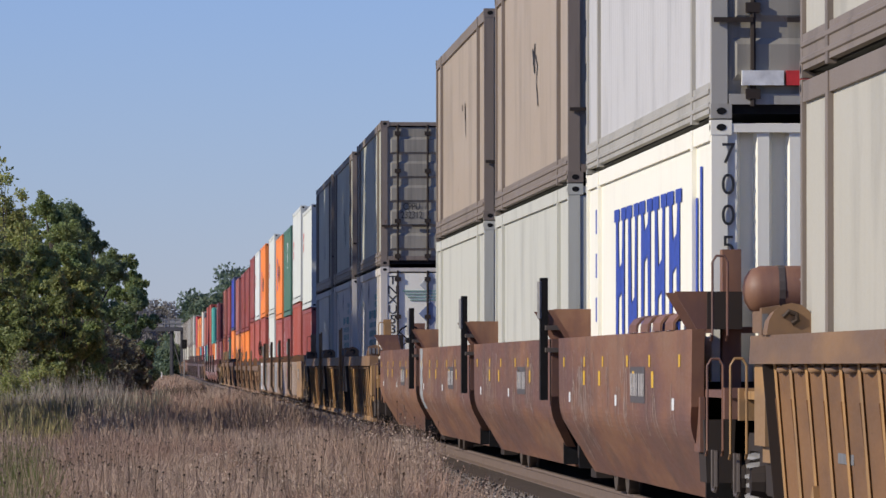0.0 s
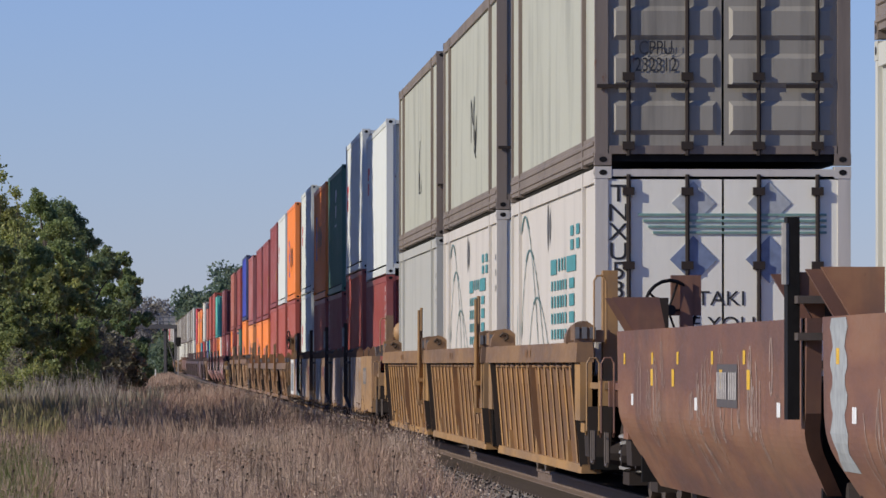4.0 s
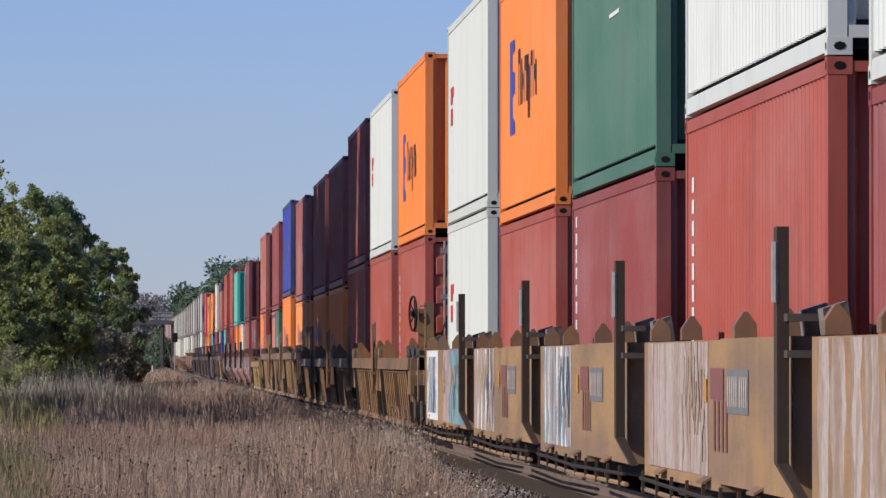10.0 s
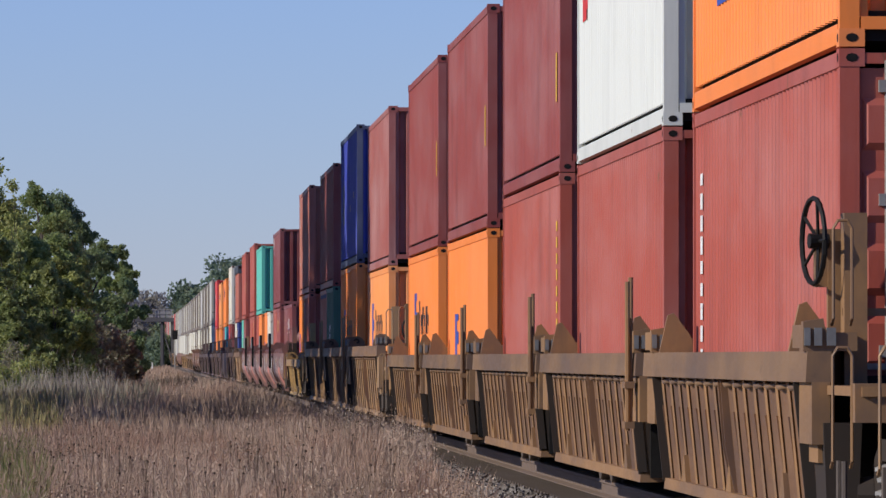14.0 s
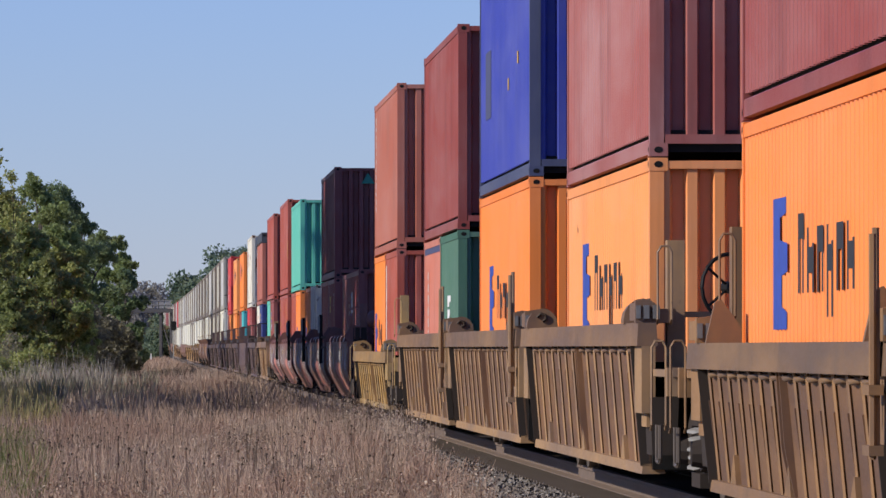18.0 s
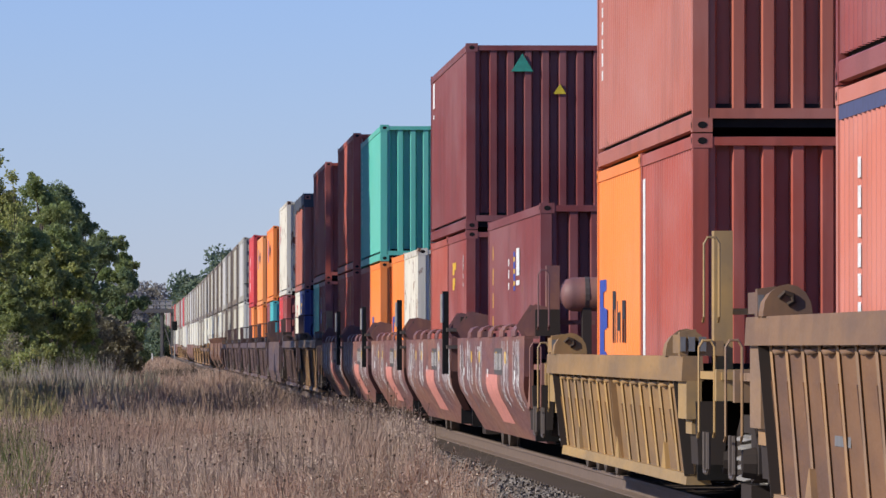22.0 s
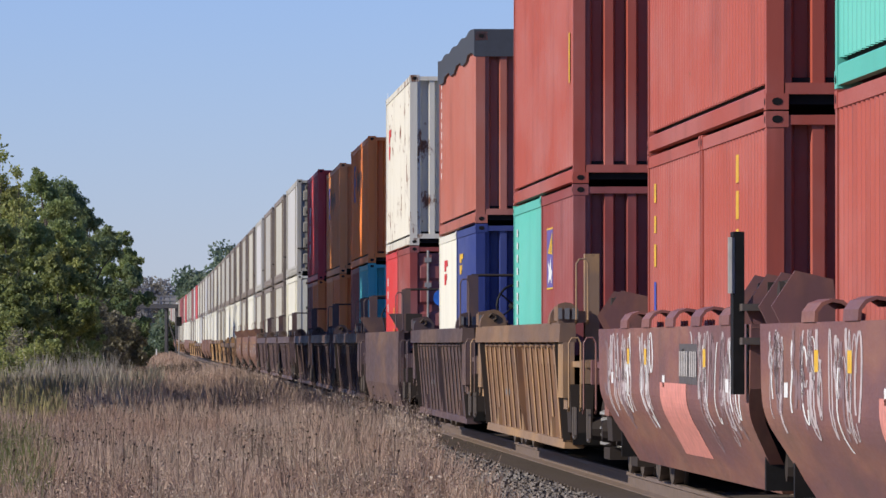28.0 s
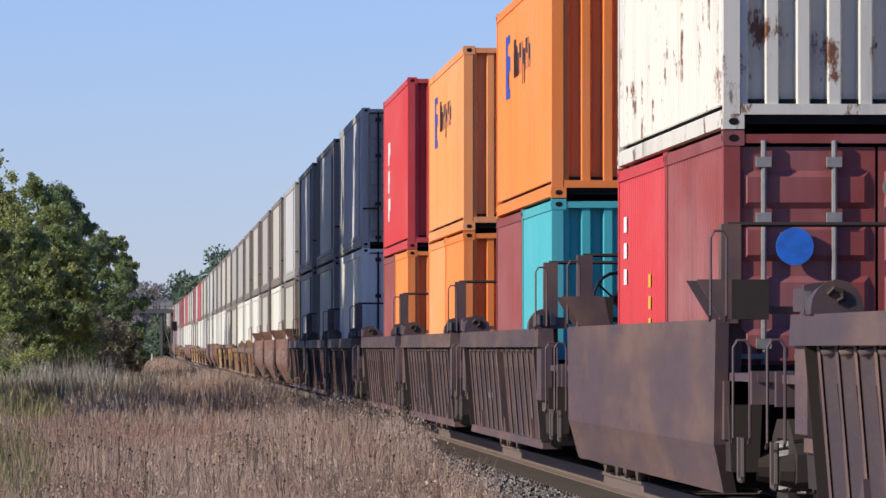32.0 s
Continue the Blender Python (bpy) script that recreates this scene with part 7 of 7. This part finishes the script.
for k in range(6):
    ray = Solid()
    z = 2.36 + 0.045 * k
    outline(ray, -1.2175, [(1.85, 2.38), (0.92, z), (0.92, z + 0.035)])
    part("sticker_ray", ray.mesh("sticker_ray", (YELLOW_MARK,)), b)
star = Solid()
outline(star, -1.2175, [(1.75, 2.02), (1.60, 2.16), (1.80, 2.30), (1.45, 2.22), (1.25, 2.33), (1.15, 2.20), (0.92, 2.16), (1.10, 2.10), (1.0, 2.02), (1.35, 2.09)])
part("sticker_star", star.mesh("sticker_star", (WHITE_MARK,)), b)
side_emblem(up(33), WHITE_MARK, 3.6, 5.0, 12, 0.7, 3)
# open-topped box with a dark tarpaulin pulled over its rim
b = up(29)
TARP = plain("dark_tarpaulin", (0.05, 0.055, 0.065), 0.6)


def tarp(s):
    n_ = 24
    for i in range(n_ + 1):
        q = -6.10 + 12.2 * i / n_
        d, t = 0.34 + 0.05 * math.sin(q * 1.7) + 0.02 * math.sin(q * 5), 5.79 + 0.02 * math.sin(q * 2.3)
        s.v += [(-1.245, q, 5.78 - d), (-1.245, q, t), (1.245, q, t), (1.245, q, 5.78 - d)]
    for i in range(n_):
        for k in range(4):
            a, b = i * 4 + k, i * 4 + (k + 1) % 4
            s.f.append((a, b, b + 4, a + 4))
            s.mi.append(0)
    s.f += [(3, 2, 1, 0), tuple(n_ * 4 + k for k in range(4))]
    s.mi += [0, 0]


part("tarpaulin", shared("tarpaulin", TARP, tarp), b, (0, 0, 0), "dark tarpaulin cover")
on_side(low(21, 1), "blue_band", plain("worn_blue", (0.06, 0.07, 0.15), 0.7), -3.0, 3.0, 2.85, 3.05, "dark blue top band")

# ---- sleepers ----
for i in range(300):
    y = 34 + i * 0.6
    ob = new("sleeper", sleeper_mesh)
    ob.parent = bed
    ob.matrix_basis = on_track(y)


def motions():
    """The whole train rolls at one steady speed towards the camera."""
    for ob, y in MOVING:
        walk(ob, [(t, on_track(y - travel(t))) for t in (0, 4, 8, 12, 16, 20, 24, 28, 32)])


motions()
